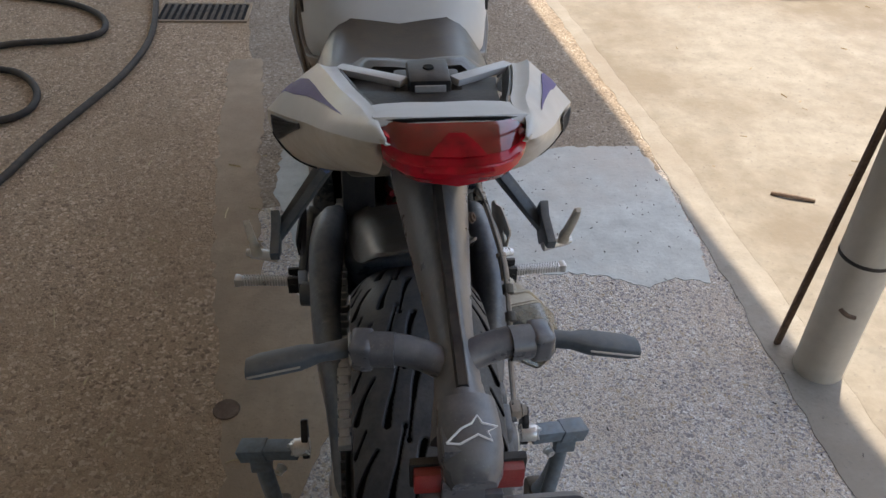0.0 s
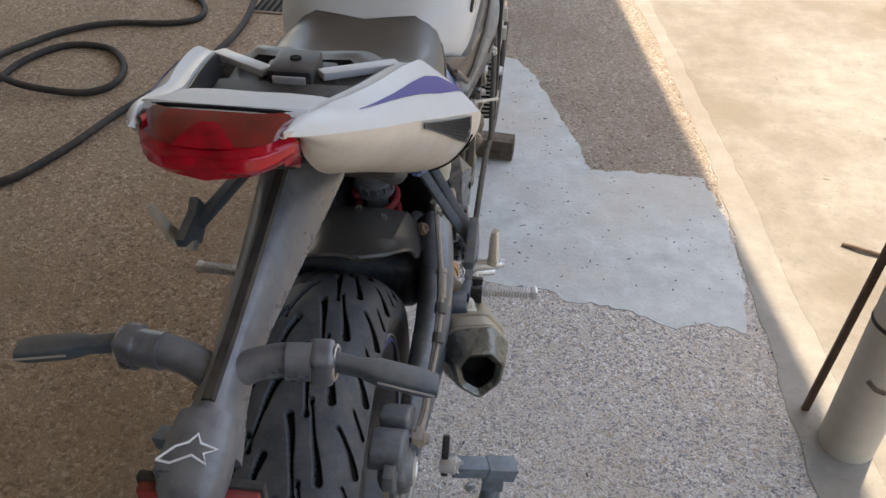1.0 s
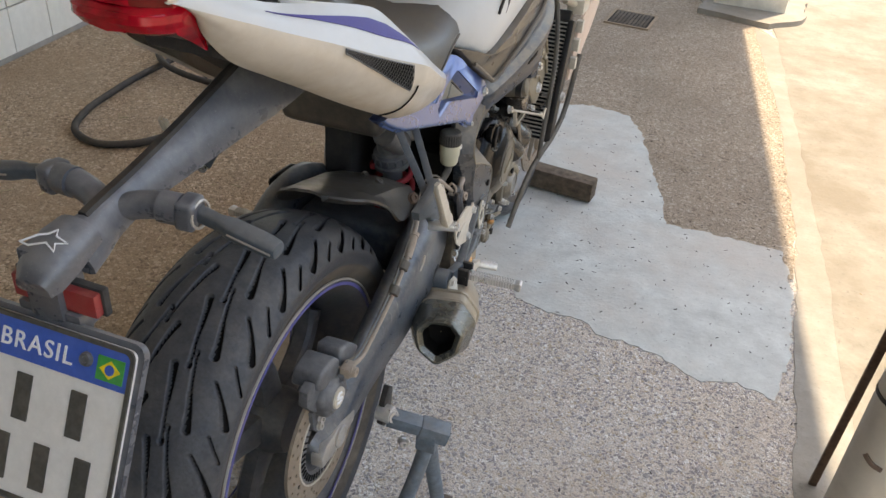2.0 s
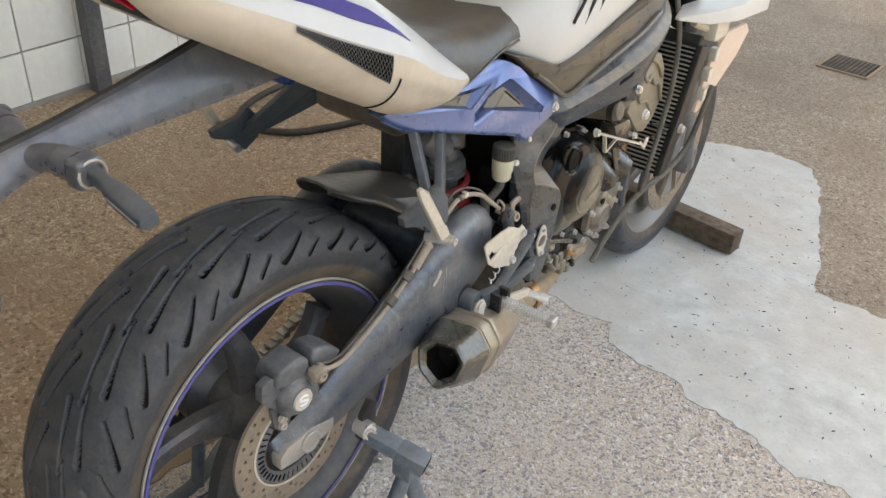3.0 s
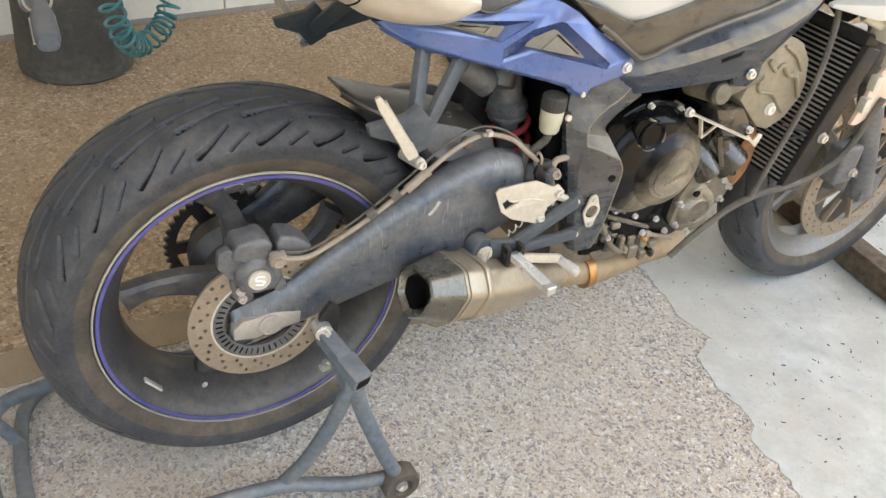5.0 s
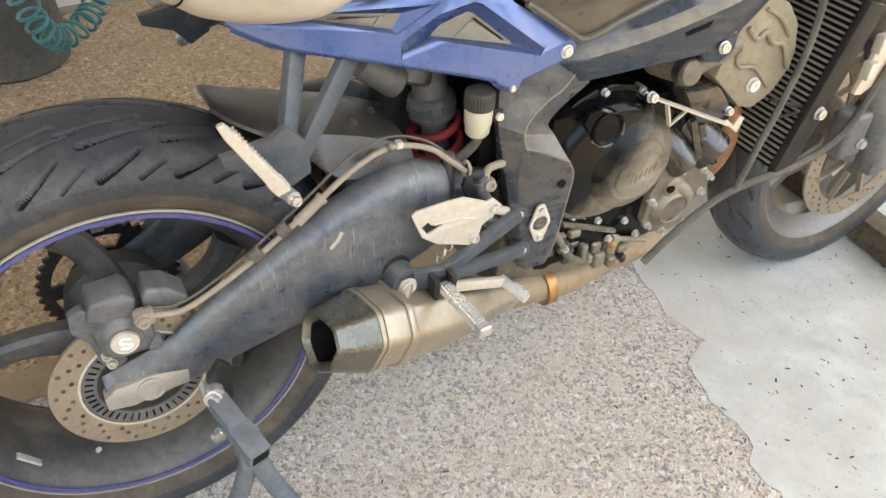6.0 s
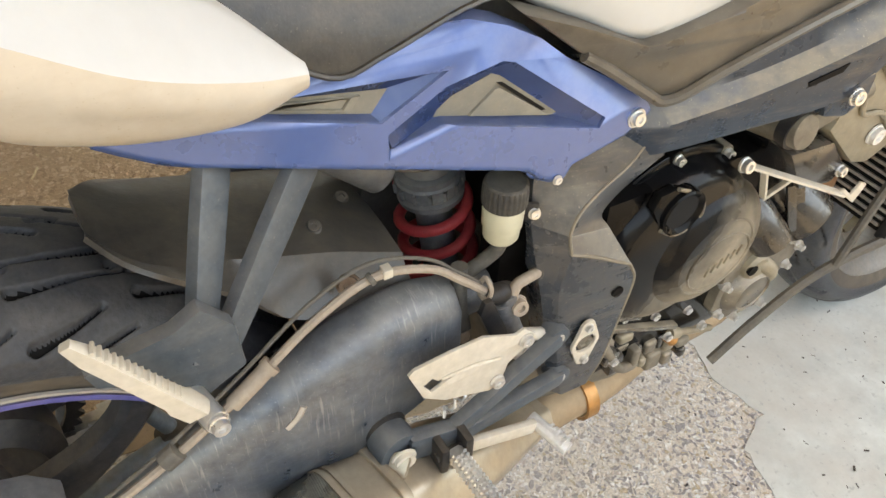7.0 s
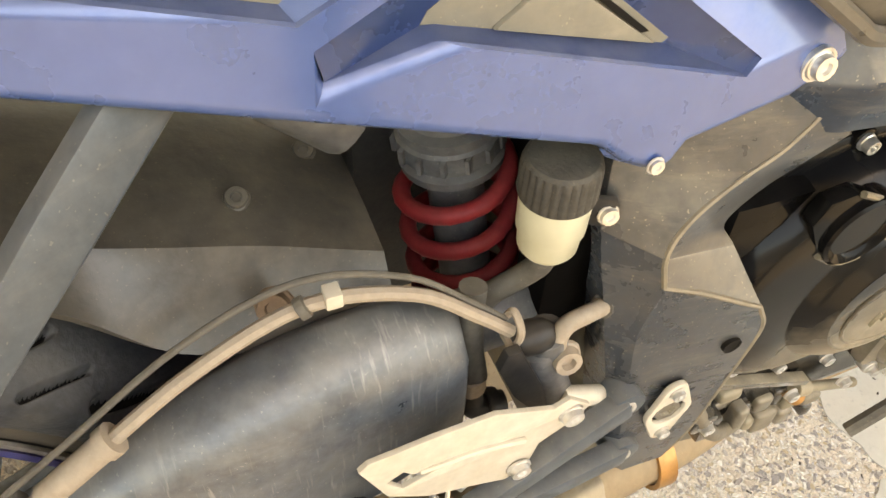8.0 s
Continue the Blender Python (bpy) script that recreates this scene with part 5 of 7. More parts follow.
def on_rows(rows, y, v, lift):
    """The point of a skin at y, v spans across, lifted off it."""
    q = min(max(v * PER, 0), len(rows[0]) - 1.001)
    j = int(q)
    line = [r[j].lerp(r[j + 1], q - j) for r in rows]
    side = [r[j + 1] - r[j] for r in rows]
    i = 0
    while i < len(line) - 2 and line[i + 1].y < y:
        i += 1
    t = (y - line[i].y) / (line[i + 1].y - line[i].y)
    n = side[i].cross(line[i + 1] - line[i]).normalized()
    n = n if n.x > 0 else -n
    return line[i].lerp(line[i + 1], t) + n * lift


def cowl_point(y, v):
    return on_rows(UPPER, y, 1 + v, 0.0012)


def low_point(y, v, lift=0.0):
    return on_rows(LOWER, y, v, lift)


def grille_at(u, w):
    """The grille's wedge: narrow behind, tall in front."""
    return -0.002 + 0.106 * u, 0.06 + w * (0.14 + 0.50 * u)


def decal_bm(rows):
    dense = []
    for (y0, a0, b0), (y1, a1, b1) in zip(rows, rows[1:]):
        for k in range(4):
            t = k / 4
            dense.append((y0 + (y1 - y0) * t, a0 + (a1 - a0) * t, b0 + (b1 - b0) * t))
    dense.append(rows[-1])
    return skin([[cowl_point(y, a + (b - a) * k / 4) for k in range(5)] for y, a, b in dense], 0.0006)


for s in (1, -1):
    b = skin(UPPER, 0.005)
    cowl = tail_part("tail_cowl", b if s > 0 else mirror(b), "white", bike, "glossy white tail cowl", 50)
    b = skin(LOWER, 0.004)
    low = tail_part("lower_tail_panel", b if s > 0 else mirror(b), "cream", bike, "dust-filmed cream lower tail panel", 50)
    back = rings([[low_point(*grille_at(k / 12, j / 4), 0.0016) for j in range(5)] for k in range(13)], closed=False)
    bmesh.ops.solidify(back, geom=back.faces, thickness=0.0008)
    # near-black sheet paints in the shaded hollow behind the mesh
    tail_part("grille_backing", back if s > 0 else mirror(back), "dark", low)
    wires = []
    for k in range(28):
        for way in (1, -1):
            line = [low_point(*grille_at(min(1, max(0, (k + way * (q - 2) * 0.8) / 27)), q / 4), 0.0026) for q in range(5)]
            wires.append(tube(line, 0.00045, 3, 1))
    for q in (0.0, 1.0):
        wires.append(tube([low_point(*grille_at(k / 10, q), 0.0026) for k in range(11)], 0.0008, 4, 1))
    g = join(*wires)
    tagged(tail_part("grille", g if s > 0 else mirror(g), "caliper", low, "fine dark wire mesh grille"), kind="stuff")
    seam = tube([low_point(0.112 + 0.004 * math.sin(v * 2.2), v, 0.0012) for v in (0.55, 0.8, 1.1, 1.4, 1.7, 1.95)], 0.0011, 6, 3)
    tail_part("seam", seam if s > 0 else mirror(seam), "dark", low)
    dec = decal_bm([(-0.088, 0.44, 0.45), (-0.03, 0.36, 0.46), (0.03, 0.29, 0.52), (0.07, 0.27, 0.60), (0.10, 0.34, 0.62), (0.125, 0.50, 0.62), (0.144, 0.62, 0.64)])
    tail_part("decal", dec if s > 0 else mirror(dec), "decal", cowl, "violet wedge decal")
# wide bar across the tail, sloping up to the lamp
barloops = []
for x in (-0.069, -0.064, -0.055, -0.03, 0.0, 0.03, 0.055, 0.064, 0.069):
    k = abs(x) / 0.069
    y0, y1, drop = -0.163 + 0.010 * k ** 3, -0.066 - 0.004 * (1 - k), 0.005 * k ** 4
    barloops.append([(x * 0.90, y0, 1.027 - drop), (x * 0.90, y0 - 0.001, 1.034 - drop), (x * 0.91, y0 + 0.006, 1.0375 - drop), (x * 0.95, -0.115, 1.0235 - drop), (x * 0.99, y1 - 0.004, 1.0065 - drop), (x, y1, 1.002 - drop), (x, y1, 0.990 - drop), (x * 0.95, -0.115, 1.010 - drop)])
tail_part("tail_bar", rings(barloops), "white_satin", None, "white bar across the tail", 30)

# tail lamp
upper_rows, lower_rows = [], []
for i in range(15):
    x = -0.0585 + 0.117 * i / 14
    k = abs(x) / 0.0585
    b, d = 0.034 * k ** 4, 0.005 * k ** 3
    arch = 0.0025 * max(0.0, 1 - (x / 0.024) ** 2)
    upper_rows.append([(x * 0.97, -0.157 + b * 0.3, 1.033 - d), (x, -0.165 + b * 0.6, 1.0365 - d), (x, -0.177 + b, 1.0360 - d), (x, -0.189 + b - arch, 1.0315 - d * 0.6), (x, -0.1975 + b - arch, 1.0260 - d * 0.3), (x * 0.96, -0.145, 1.0), (x * 0.96, -0.145, 1.018)])
    lower_rows.append([(x, -0.1970 + b, 1.0255 - d * 0.3), (x * 0.99, -0.2070 + b, 1.0195 - d * 0.2), (x * 0.97, -0.2085 + b, 1.0120), (x * 0.92, -0.2010 + b, 1.0030 + d * 0.3), (x * 0.84, -0.187 + b * 0.6, 0.997 + d * 0.4), (x * 0.75, -0.13, 0.985), (x, -0.145, 1.012)])
lamp = tail_part("tail_lamp", rings(upper_rows), "red_lens", None, "glossy red tail lamp lens, smoky above", 25)
tail_part("lower_lens", rings(lower_rows), "red_dark", lamp, "deep red lower lens", 25)
tail_part("lamp_ledge", tube([(r[1][0], r[1][1] + 0.0015, r[1][2] + 0.0005) for r in lower_rows[1:-1]], 0.0016, 6, 1), "red_dark", lamp)
tail_part("lamp_facet", rings([[(-0.023, -0.1990, 1.0262), (0.0, -0.2025, 1.0268), (0.023, -0.1990, 1.0262), (0.0, -0.188, 1.024)], [(-0.016, -0.1925, 1.0325), (0.0, -0.1950, 1.0335), (0.016, -0.1925, 1.0325), (0.0, -0.184, 1.030)], [(-0.006, -0.182, 1.0372), (0.0, -0.1835, 1.0378), (0.006, -0.182, 1.0372), (0.0, -0.176, 1.034)]]), "red_dark", lamp, "raised arch facet")
tail_part("lower_facet", rings([[(-0.020, -0.1985, 1.0252), (0.0, -0.2005, 1.0252), (0.020, -0.1985, 1.0252), (0.0, -0.18, 1.020)], [(-0.028, -0.2085, 1.0180), (0.0, -0.2120, 1.0175), (0.028, -0.2085, 1.0180), (0.0, -0.18, 1.014)], [(-0.021, -0.2015, 1.004), (0.0, -0.2045, 1.002), (0.021, -0.2015, 1.004), (0.0, -0.17, 1.000)]]), "red_dark", lamp)
tail_part("lamp_gasket", tube([(r[0][0] * 1.03, r[0][1] - 0.002, r[0][2] + 0.0025) for r in upper_rows], 0.0022, 6, 1), "dark", lamp, "black gasket round the lens")
for s in (1, -1):
    w = rings([[(0.055, -0.176, 1.030), (0.0605, -0.168, 1.030), (0.0575, -0.150, 1.028)], [(0.056, -0.180, 1.014), (0.0625, -0.164, 1.012), (0.058, -0.145, 1.010)], [(0.052, -0.172, 0.998), (0.060, -0.152, 0.992), (0.055, -0.135, 0.990)], [(0.051, -0.148, 0.983), (0.055, -0.138, 0.979), (0.051, -0.128, 0.978)], [(0.050, -0.129, 0.970), (0.051, -0.127, 0.9695), (0.050, -0.125, 0.970)]])
    for v in w.verts:
        v.co.x *= 0.93
    tail_part("side_lens", w if s > 0 else mirror(w), "red_dark", lamp, "pointed side of the lens")

# open seat bay with the latch
bay = tail_part("seat_bay", join(soften(rings([[(-0.050, -0.145, 0.990), (0.050, -0.145, 0.990), (0.050, -0.145, 1.000), (-0.050, -0.145, 1.000)], [(-0.066, -0.02, 0.942), (0.066, -0.02, 0.942), (0.066, -0.02, 0.957), (-0.066, -0.02, 0.957)], [(-0.085, 0.12, 0.915), (0.085, 0.12, 0.915), (0.085, 0.12, 0.935), (-0.085, 0.12, 0.935)]]), 0.003), slab([(-0.062, -0.078, 0.992), (0.062, -0.078, 0.992), (0.062, -0.074, 0.965), (-0.062, -0.074, 0.965)], 0.004, axis="y")), "plastic", None, "black open pillion seat bay")
tail_part("latch_box", join(soften(box((-0.022, 0.026, 0.935), (0.022, 0.080, 0.978)), 0.005), soften(box((-0.036, 0.034, 0.935), (0.036, 0.09, 0.962)), 0.006)), "black", bay, "black seat latch housing")
tail_part("latch_plate", box((-0.016, 0.0235, 0.964), (0.016, 0.027, 0.973), 0.001), "alu", bay, "bright latch plate")
tail_part("lock_slot", lathe([(0.978, 0.006), (0.9795, 0.0055), (0.9795, 0)], (0, 0.056, 0), "z", 12), "dark", bay)
tail_part("bay_pan", soften(box((-0.070, -0.03, 0.952), (0.070, 0.03, 0.966)), 0.004), "plastic", bay, "black moulded floor of the bay")
for s in (1, -1):
    tail_part("bay_rail", bar((s * 0.094, 0.100, 0.958), (s * 0.026, 0.044, 0.968), 0.015, 0.008, 0.002), "white", bay, "pale strut")
    inner = skin([[Vector((s * (r[0].x - 0.002), r[0].y, r[0].z - 0.002)), Vector((s * (r[0].x - 0.008), r[0].y, min(r[0].z - 0.012, 0.950)))] for r in UPPER if -0.075 < r[0].y < 0.15], 0.002)
    tail_part("bay_wall", inner, "black", bay)
tail_part("under_tray", soften(rings([[(-0.040, -0.11, 0.955), (0.040, -0.11, 0.955), (0.040, -0.11, 0.968), (-0.040, -0.11, 0.968)], [(-0.066, 0.0, 0.905), (0.066, 0.0, 0.905), (0.066, 0, 0.92), (-0.066, 0, 0.92)], [(-0.110, 0.13, 0.830), (0.110, 0.13, 0.830), (0.110, 0.13, 0.850), (-0.110, 0.13, 0.850)], [(-0.110, 0.22, 0.79), (0.110, 0.22, 0.79), (0.110, 0.22, 0.82), (-0.110, 0.22, 0.82)]]), 0.004), "plastic", None, "black plastic tray under the tail")

# rider's seat
SEAT = [(0.112, 0.074, 0.954, 0.945), (0.14, 0.086, 0.952, 0.922), (0.18, 0.100, 0.930, 0.890), (0.24, 0.120, 0.888, 0.842), (0.30, 0.132, 0.868, 0.800), (0.34, 0.131, 0.862, 0.806), (0.40, 0.124, 0.860, 0.820), (0.47, 0.112, 0.864, 0.822), (0.55, 0.100, 0.878, 0.806), (0.60, 0.078, 0.892, 0.830)]
rows = []
for y, w, zt, ze in SEAT:
    half = [(w - 0.012, ze - 0.004), (w, ze + 0.004), (w * 0.95, ze + (zt - ze) * 0.42), (w * 0.84, zt - 0.012), (w * 0.66, zt), (w * 0.35, zt - 0.001), (0.0, zt - 0.004)]
    rows.append([(x, y, z) for x, z in half] + [(-x, y, z) for x, z in reversed(half[:-1])])
dense = [[] for _ in range((len(rows) - 1) * 5 + 1)]
for k in range(len(rows[0])):
    for i, p in enumerate(smooth_path([r[k] for r in rows], 5)):
        dense[i].append(p)
seat = part("seat", rings(dense), "seat", bike, "black vinyl rider seat, dusty", 60)
for s in (1, -1):
    part("piping", tube([(s * 0.124, 0.245, 0.843), (s * 0.133, 0.30, 0.803), (s * 0.132, 0.34, 0.808), (s * 0.125, 0.40, 0.822), (s * 0.113, 0.47, 0.823)], 0.002, 6, 5), "seat", seat)

# tank
TANK = [(0.455, 0.094, 0.855, 0.806), (0.50, 0.126, 0.900, 0.786), (0.55, 0.146, 0.940, 0.766), (0.64, 0.158, 0.985, 0.790), (0.74, 0.165, 1.012, 0.824), (0.84, 0.160, 1.018, 0.848), (0.94, 0.135, 1.00, 0.85), (1.02, 0.09, 0.965, 0.88)]
rows = []
for y, w, zt, zb in TANK:
    h = zt - zb
    half = [(w * 0.93, zb), (w, zb + h * 0.10), (w * 1.01, zb + h * 0.35), (w * 0.93, zb + h * 0.68), (w * 0.75, zb + h * 0.9), (w * 0.4, zt - 0.002), (0, zt)]
    rows.append([(x, y, z) for x, z in half] + [(-x, y, z) for x, z in reversed(half[:-1])])
dense = [[] for _ in range((len(rows) - 1) * 5 + 1)]
for k in range(len(rows[0])):
    for i, p in enumerate(smooth_path([r[k] for r in rows], 5)):
        dense[i].append(p)
tank = part("fuel_tank", rings(dense), "white", bike, "white fuel tank with black claw decals", 60)
for s in (1, -1):
    for k, (y0, z0) in enumerate(((0.565, 0.872), (0.595, 0.872), (0.625, 0.880))):
        d = tube([(s * (0.150 + 0.002 * k), y0, z0 - 0.035 - 0.006 * k), (s * (0.1535 + 0.003 * k), y0 + 0.022, z0), (s * (0.150 + 0.003 * k), y0 + 0.055, z0 + 0.04)], 0.0028, 6, 5)
        part("claw_decal", d, "tape", tank, "black claw stripe")
TRIM = [(0.122, 0.448, 0.806), (0.140, 0.500, 0.790), (0.151, 0.548, 0.770), (0.161, 0.610, 0.784), (0.168, 0.68, 0.808), (0.172, 0.78, 0.838), (0.150, 0.92, 0.866), (0.150, 0.93, 0.832), (0.168, 0.85, 0.802), (0.173, 0.777, 0.782), (0.171, 0.69, 0.762), (0.160, 0.622, 0.735), (0.153, 0.592, 0.718), (0.146, 0.572, 0.714), (0.136, 0.518, 0.752)]
for s in (1, -1):
    b = slab(TRIM, 0.03, bevel=0.006)
    trim = part("tank_trim", b if s > 0 else mirror(b), "trim", bike, "smoky dark trim under the tank")
    lip = tube([(0.133, 0.500, 0.766), (0.138, 0.520, 0.753), (0.146, 0.560, 0.724), (0.1490, 0.574, 0.7155), (0.1540, 0.592, 0.7195), (0.161, 0.622, 0.7365), (0.172, 0.69, 0.7635), (0.174, 0.777, 0.7835), (0.169, 0.85, 0.8035)], 0.0048, 8, 4)
    part("trim_lip", lip if s > 0 else mirror(lip), "trim", trim, "rounded lower lip of the trim")

# tail bracket with indicators and number plate
arm_rows = []
for y, z, w, low in ((0.08, 0.928, 0.046, 0.862), (0.04, 0.922, 0.043, 0.856), (0.0, 0.914, 0.039, 0.851), (-0.07, 0.896, 0.032, 0.845), (-0.13, 0.881, 0.026, 0.840), (-0.20, 0.866, 0.020, 0.833), (-0.250, 0.857, 0.021, 0.825), (-0.275, 0.852, 0.025, 0.818), (-0.302, 0.845, 0.029, 0.812)):
    h = z - low
    arm_rows.append([(-w, y, low), (-w * 0.98, y, low + h * 0.16), (-w * 0.52, y, z - h * 0.20), (-w * 0.28, y, z - h * 0.05), (0, y, z), (w * 0.28, y, z - h * 0.05), (w * 0.52, y, z - h * 0.20), (w * 0.98, y, low + h * 0.16), (w, y, low), (w * 0.8, y, low - 0.002), (-w * 0.8, y, low - 0.002)])
dense = [[] for _ in range((len(arm_rows) - 1) * 4 + 1)]
for k in range(11):
    for i, p in enumerate(smooth_path([r[k] for r in arm_rows], 4)):
        dense[i].append(p)
dense = [[p + Vector((0.008, 0, 0)) for p in loop] for loop in dense]
tidy = part("plate_bracket", rings(dense), "fender", bike, "dusty black tail bracket", 40)
part("bracket_ridge", tube([r[4] + Vector((0, 0, 0.001)) for r in dense[6:-4]], 1, 4, 1, [(-0.0062, -0.004), (0.0062, -0.004), (0.0038, 0.0018), (-0.0038, 0.0018)]), "black", tidy, "glossy dark ridge")
HOOD = [(-0.283, 0.836, 0.024, 0.858), (-0.303, 0.830, 0.026, 0.857), (-0.322, 0.823, 0.0265, 0.8515), (-0.338, 0.816, 0.024, 0.841), (-0.347, 0.812, 0.018, 0.829)]
hood = []
for y, z0, w, z1 in HOOD:
    hood.append([(0.010 + w * math.cos(a), y - 0.004 * math.sin(a), z0 + (z1 - z0) * math.sin(a) ** 0.7 if math.sin(a) > 1e-6 else z0) for a in [math.pi * k / 14 for k in range(15)]])
part("lamp_hood", rings(hood), "fender", tidy, "rounded plate lamp hood", 50)
star = [(0.011 + 0.86 * x, -0.320 + 0.80 * (y + 0.325), 0.8545 + 0.62 * (z - 0.873)) for x, y, z in ((-0.026, -0.338, 0.866), (-0.012, -0.326, 0.8735), (-0.002, -0.322, 0.876), (0.004, -0.314, 0.879), (0.008, -0.322, 0.8755), (0.022, -0.324, 0.870), (0.012, -0.330, 0.871), (0.016, -0.338, 0.865), (0.003, -0.333, 0.8715), (-0.014, -0.340, 0.866))]
part("emblem", tube(star + star[:1], 0.0010, 5, 1), "sign_white", tidy, "white outlined emblem")
for s in (1, -1):
    path = [(s * 0.006 + 0.003, -0.236, 0.838), (s * 0.026 + 0.003, -0.227, 0.843), (s * 0.050 + 0.003, -0.222, 0.847), (s * 0.072 + 0.003, -0.220, 0.847)]
    part("indicator_arm", tube(path, (0.0138, 0.0146), 16, 5), "fender", tidy, "dusty indicator arm", 60)
    part("arm_sleeve", join(tube([(s * 0.050 + 0.005, -0.224, 0.8475), (s * 0.070 + 0.005, -0.221, 0.8465)], 0.0158, 20, 1), soften(tube([(s * 0.068 + 0.005, -0.2215, 0.8465), (s * 0.088 + 0.005, -0.218, 0.845)], 1, 4, 1, [(-0.0150, -0.0150), (0.0150, -0.0150), (0.0150, 0.0150), (-0.0150, 0.0150)]), 0.006, 3)), "fender", tidy, "square-ended rubber sleeve")
    part("sleeve_rim", tube([(s * 0.0885 + 0.005, -0.218 + 0.0138 * math.cos(k * math.pi / 8), 0.845 + 0.0138 * math.sin(k * math.pi / 8)) for k in range(17)], 0.0016, 6, 1), "silver", tidy, "pale worn rim of the sleeve")
    rows = []
    for x, w, h in ((0.086, 0.0080, 0.0085), (0.112, 0.0075, 0.0080), (0.120, 0.0100, 0.0090), (0.128, 0.0120, 0.0095), (0.165, 0.0125, 0.0088), (0.176, 0.0100, 0.0070)):
        rows.append([(s * x + 0.001, -0.2165 - (x - 0.09) * 0.03 + w * math.cos(k * math.pi / 7), 0.845 - (x - 0.09) * 0.19 + h * math.copysign(abs(math.sin(k * math.pi / 7)) ** 0.6, math.sin(k * math.pi / 7))) for k in range(14)])
    ind = part("indicator", soften(rings(rows), 0.0012), "hanger", tidy, "slim dusty dark grey indicator")
    part("indicator_seam", tube([(s * x + 0.001, -0.2165 - (x - 0.09) * 0.03 - 0.0125, 0.845 - (x - 0.09) * 0.19 + 0.001) for x in (0.128, 0.145, 0.165, 0.174)], 0.0010, 6, 3), "silver", ind, "worn pale edge of the lens")
part("rear_reflector", soften(box((-0.036, -0.328, 0.784), (0.055, -0.318, 0.808)), 0.002), "reflector", tidy, "dusty red bar reflector")
part("reflector_frame", soften(box((-0.039, -0.319, 0.781), (0.058, -0.311, 0.811)), 0.002), "plastic", tidy)
part("plate_arm", join(soften(box((-0.014, -0.335, 0.745), (0.022, -0.300, 0.845)), 0.003), soften(box((-0.03, -0.332, 0.765), (0.038, -0.305, 0.783)), 0.002)), "fender", tidy)

# number plate: pale board with a blue band
PL = Matrix.Translation((0.004, -0.377, 0.696)) @ Matrix.Rotation(radians(-27), 4, "X")


def on_plate(x0, x1, z0, z1, y0, y1, bevel=0.0):
    return box((x0, y0, z0), (x1, y1, z1), bevel, PL)


def rounded(w, h, r, y, n=5):
    pts = []
    for cx, cz, a in ((w - r, h - r, 0), (-w + r, h - r, 90), (-w + r, -h + r, 180), (w - r, -h + r, 270)):
        for k in range(n + 1):
            b = radians(a + 90 * k / n)
            pts.append((cx + r * math.cos(b), y, cz + r * math.sin(b)))
    return pts


def plate_slab(w, h, r, y, thick):
    bm = slab(rounded(w, h, r, y), thick, axis="y")
    bmesh.ops.transform(bm, matrix=PL, verts=bm.verts)
    return bm


board = part("number_plate", plate_slab(0.100, 0.085, 0.008, -0.002, -0.004), "plate_white", bike, "dirty white number plate with a blue band")
part("plate_holder", plate_slab(0.106, 0.091, 0.012, 0.010, 0.008), "fender", board, "black plate holder")
part("plate_rim", join(*[bm for bm in [slab(rounded(0.1005, 0.0855, 0.009, -0.0015), 0.0025, [rounded(0.0965, 0.0815, 0.007, -0.0015)], axis="y")] if not bmesh.ops.transform(bm, matrix=PL, verts=bm.verts)]), "sign_black", board, "worn black rim")
part("blue_band", on_plate(-0.0965, 0.0965, 0.046, 0.0815, -0.0032, -0.0015), "plate_blue", board, "blue band")
part("flag", on_plate(0.064, 0.092, 0.052, 0.074, -0.0042, -0.003), "flag_green", board, "small green flag")
dia = slab([(0.067, -0.0046, 0.063), (0.078, -0.0046, 0.0715), (0.089, -0.0046, 0.063), (0.078, -0.0046, 0.0545)], -0.0008, axis="y")
bmesh.ops.transform(dia, matrix=PL, verts=dia.verts)
part("flag_diamond", dia, "flag_yellow", board)
dot = lathe([(-0.0054, 0.0), (-0.0054, 0.0048), (-0.0044, 0.0048), (-0.0044, 0)], (0.078, 0, 0.063), "y", 16)
bmesh.ops.transform(dot, matrix=PL, verts=dot.verts)
part("flag_disc", dot, "plate_blue", board)
for x in (-0.055, 0.052):
    b = bolt((x, -0.003, 0.066), (0, -1, 0), 0.006, 0.004)
    bmesh.ops.transform(b, matrix=PL, verts=b.verts)
    part("plate_screw", b, "caliper", board)
for z in (0.012, -0.048):
    for k in range(4 if z < 0 else 3):
        x = -0.07 + k * (0.045 if z < 0 else 0.06)
        part("plate_bar", on_plate(x - 0.0085, x + 0.0085, z - 0.022, z + 0.022, -0.0034, -0.0018), "sign_black", board, "worn black bar")


def words(name, text, size, m, material, parent, depth=0.0006):
    cu = bpy.data.curves.new(name, "FONT")
    cu.body, cu.size, cu.extrude, cu.align_x, cu.align_y = text, size, depth, "CENTER", "CENTER"
    cu.space_character = 1.15
    ob = new(name, cu)
    me = bpy.data.meshes.new_from_object(ob)
    bpy.data.objects.remove(ob)
    me.materials.append(M[material])
    out = new(name, me)
    out.matrix_world = m
    out.parent = parent
    return out


words("lettering", "BRASIL", 0.0235, PL @ Matrix.Translation((-0.002, -0.0040, 0.063)) @ Matrix.Rotation(radians(90), 4, "X"), "sign_white", board)

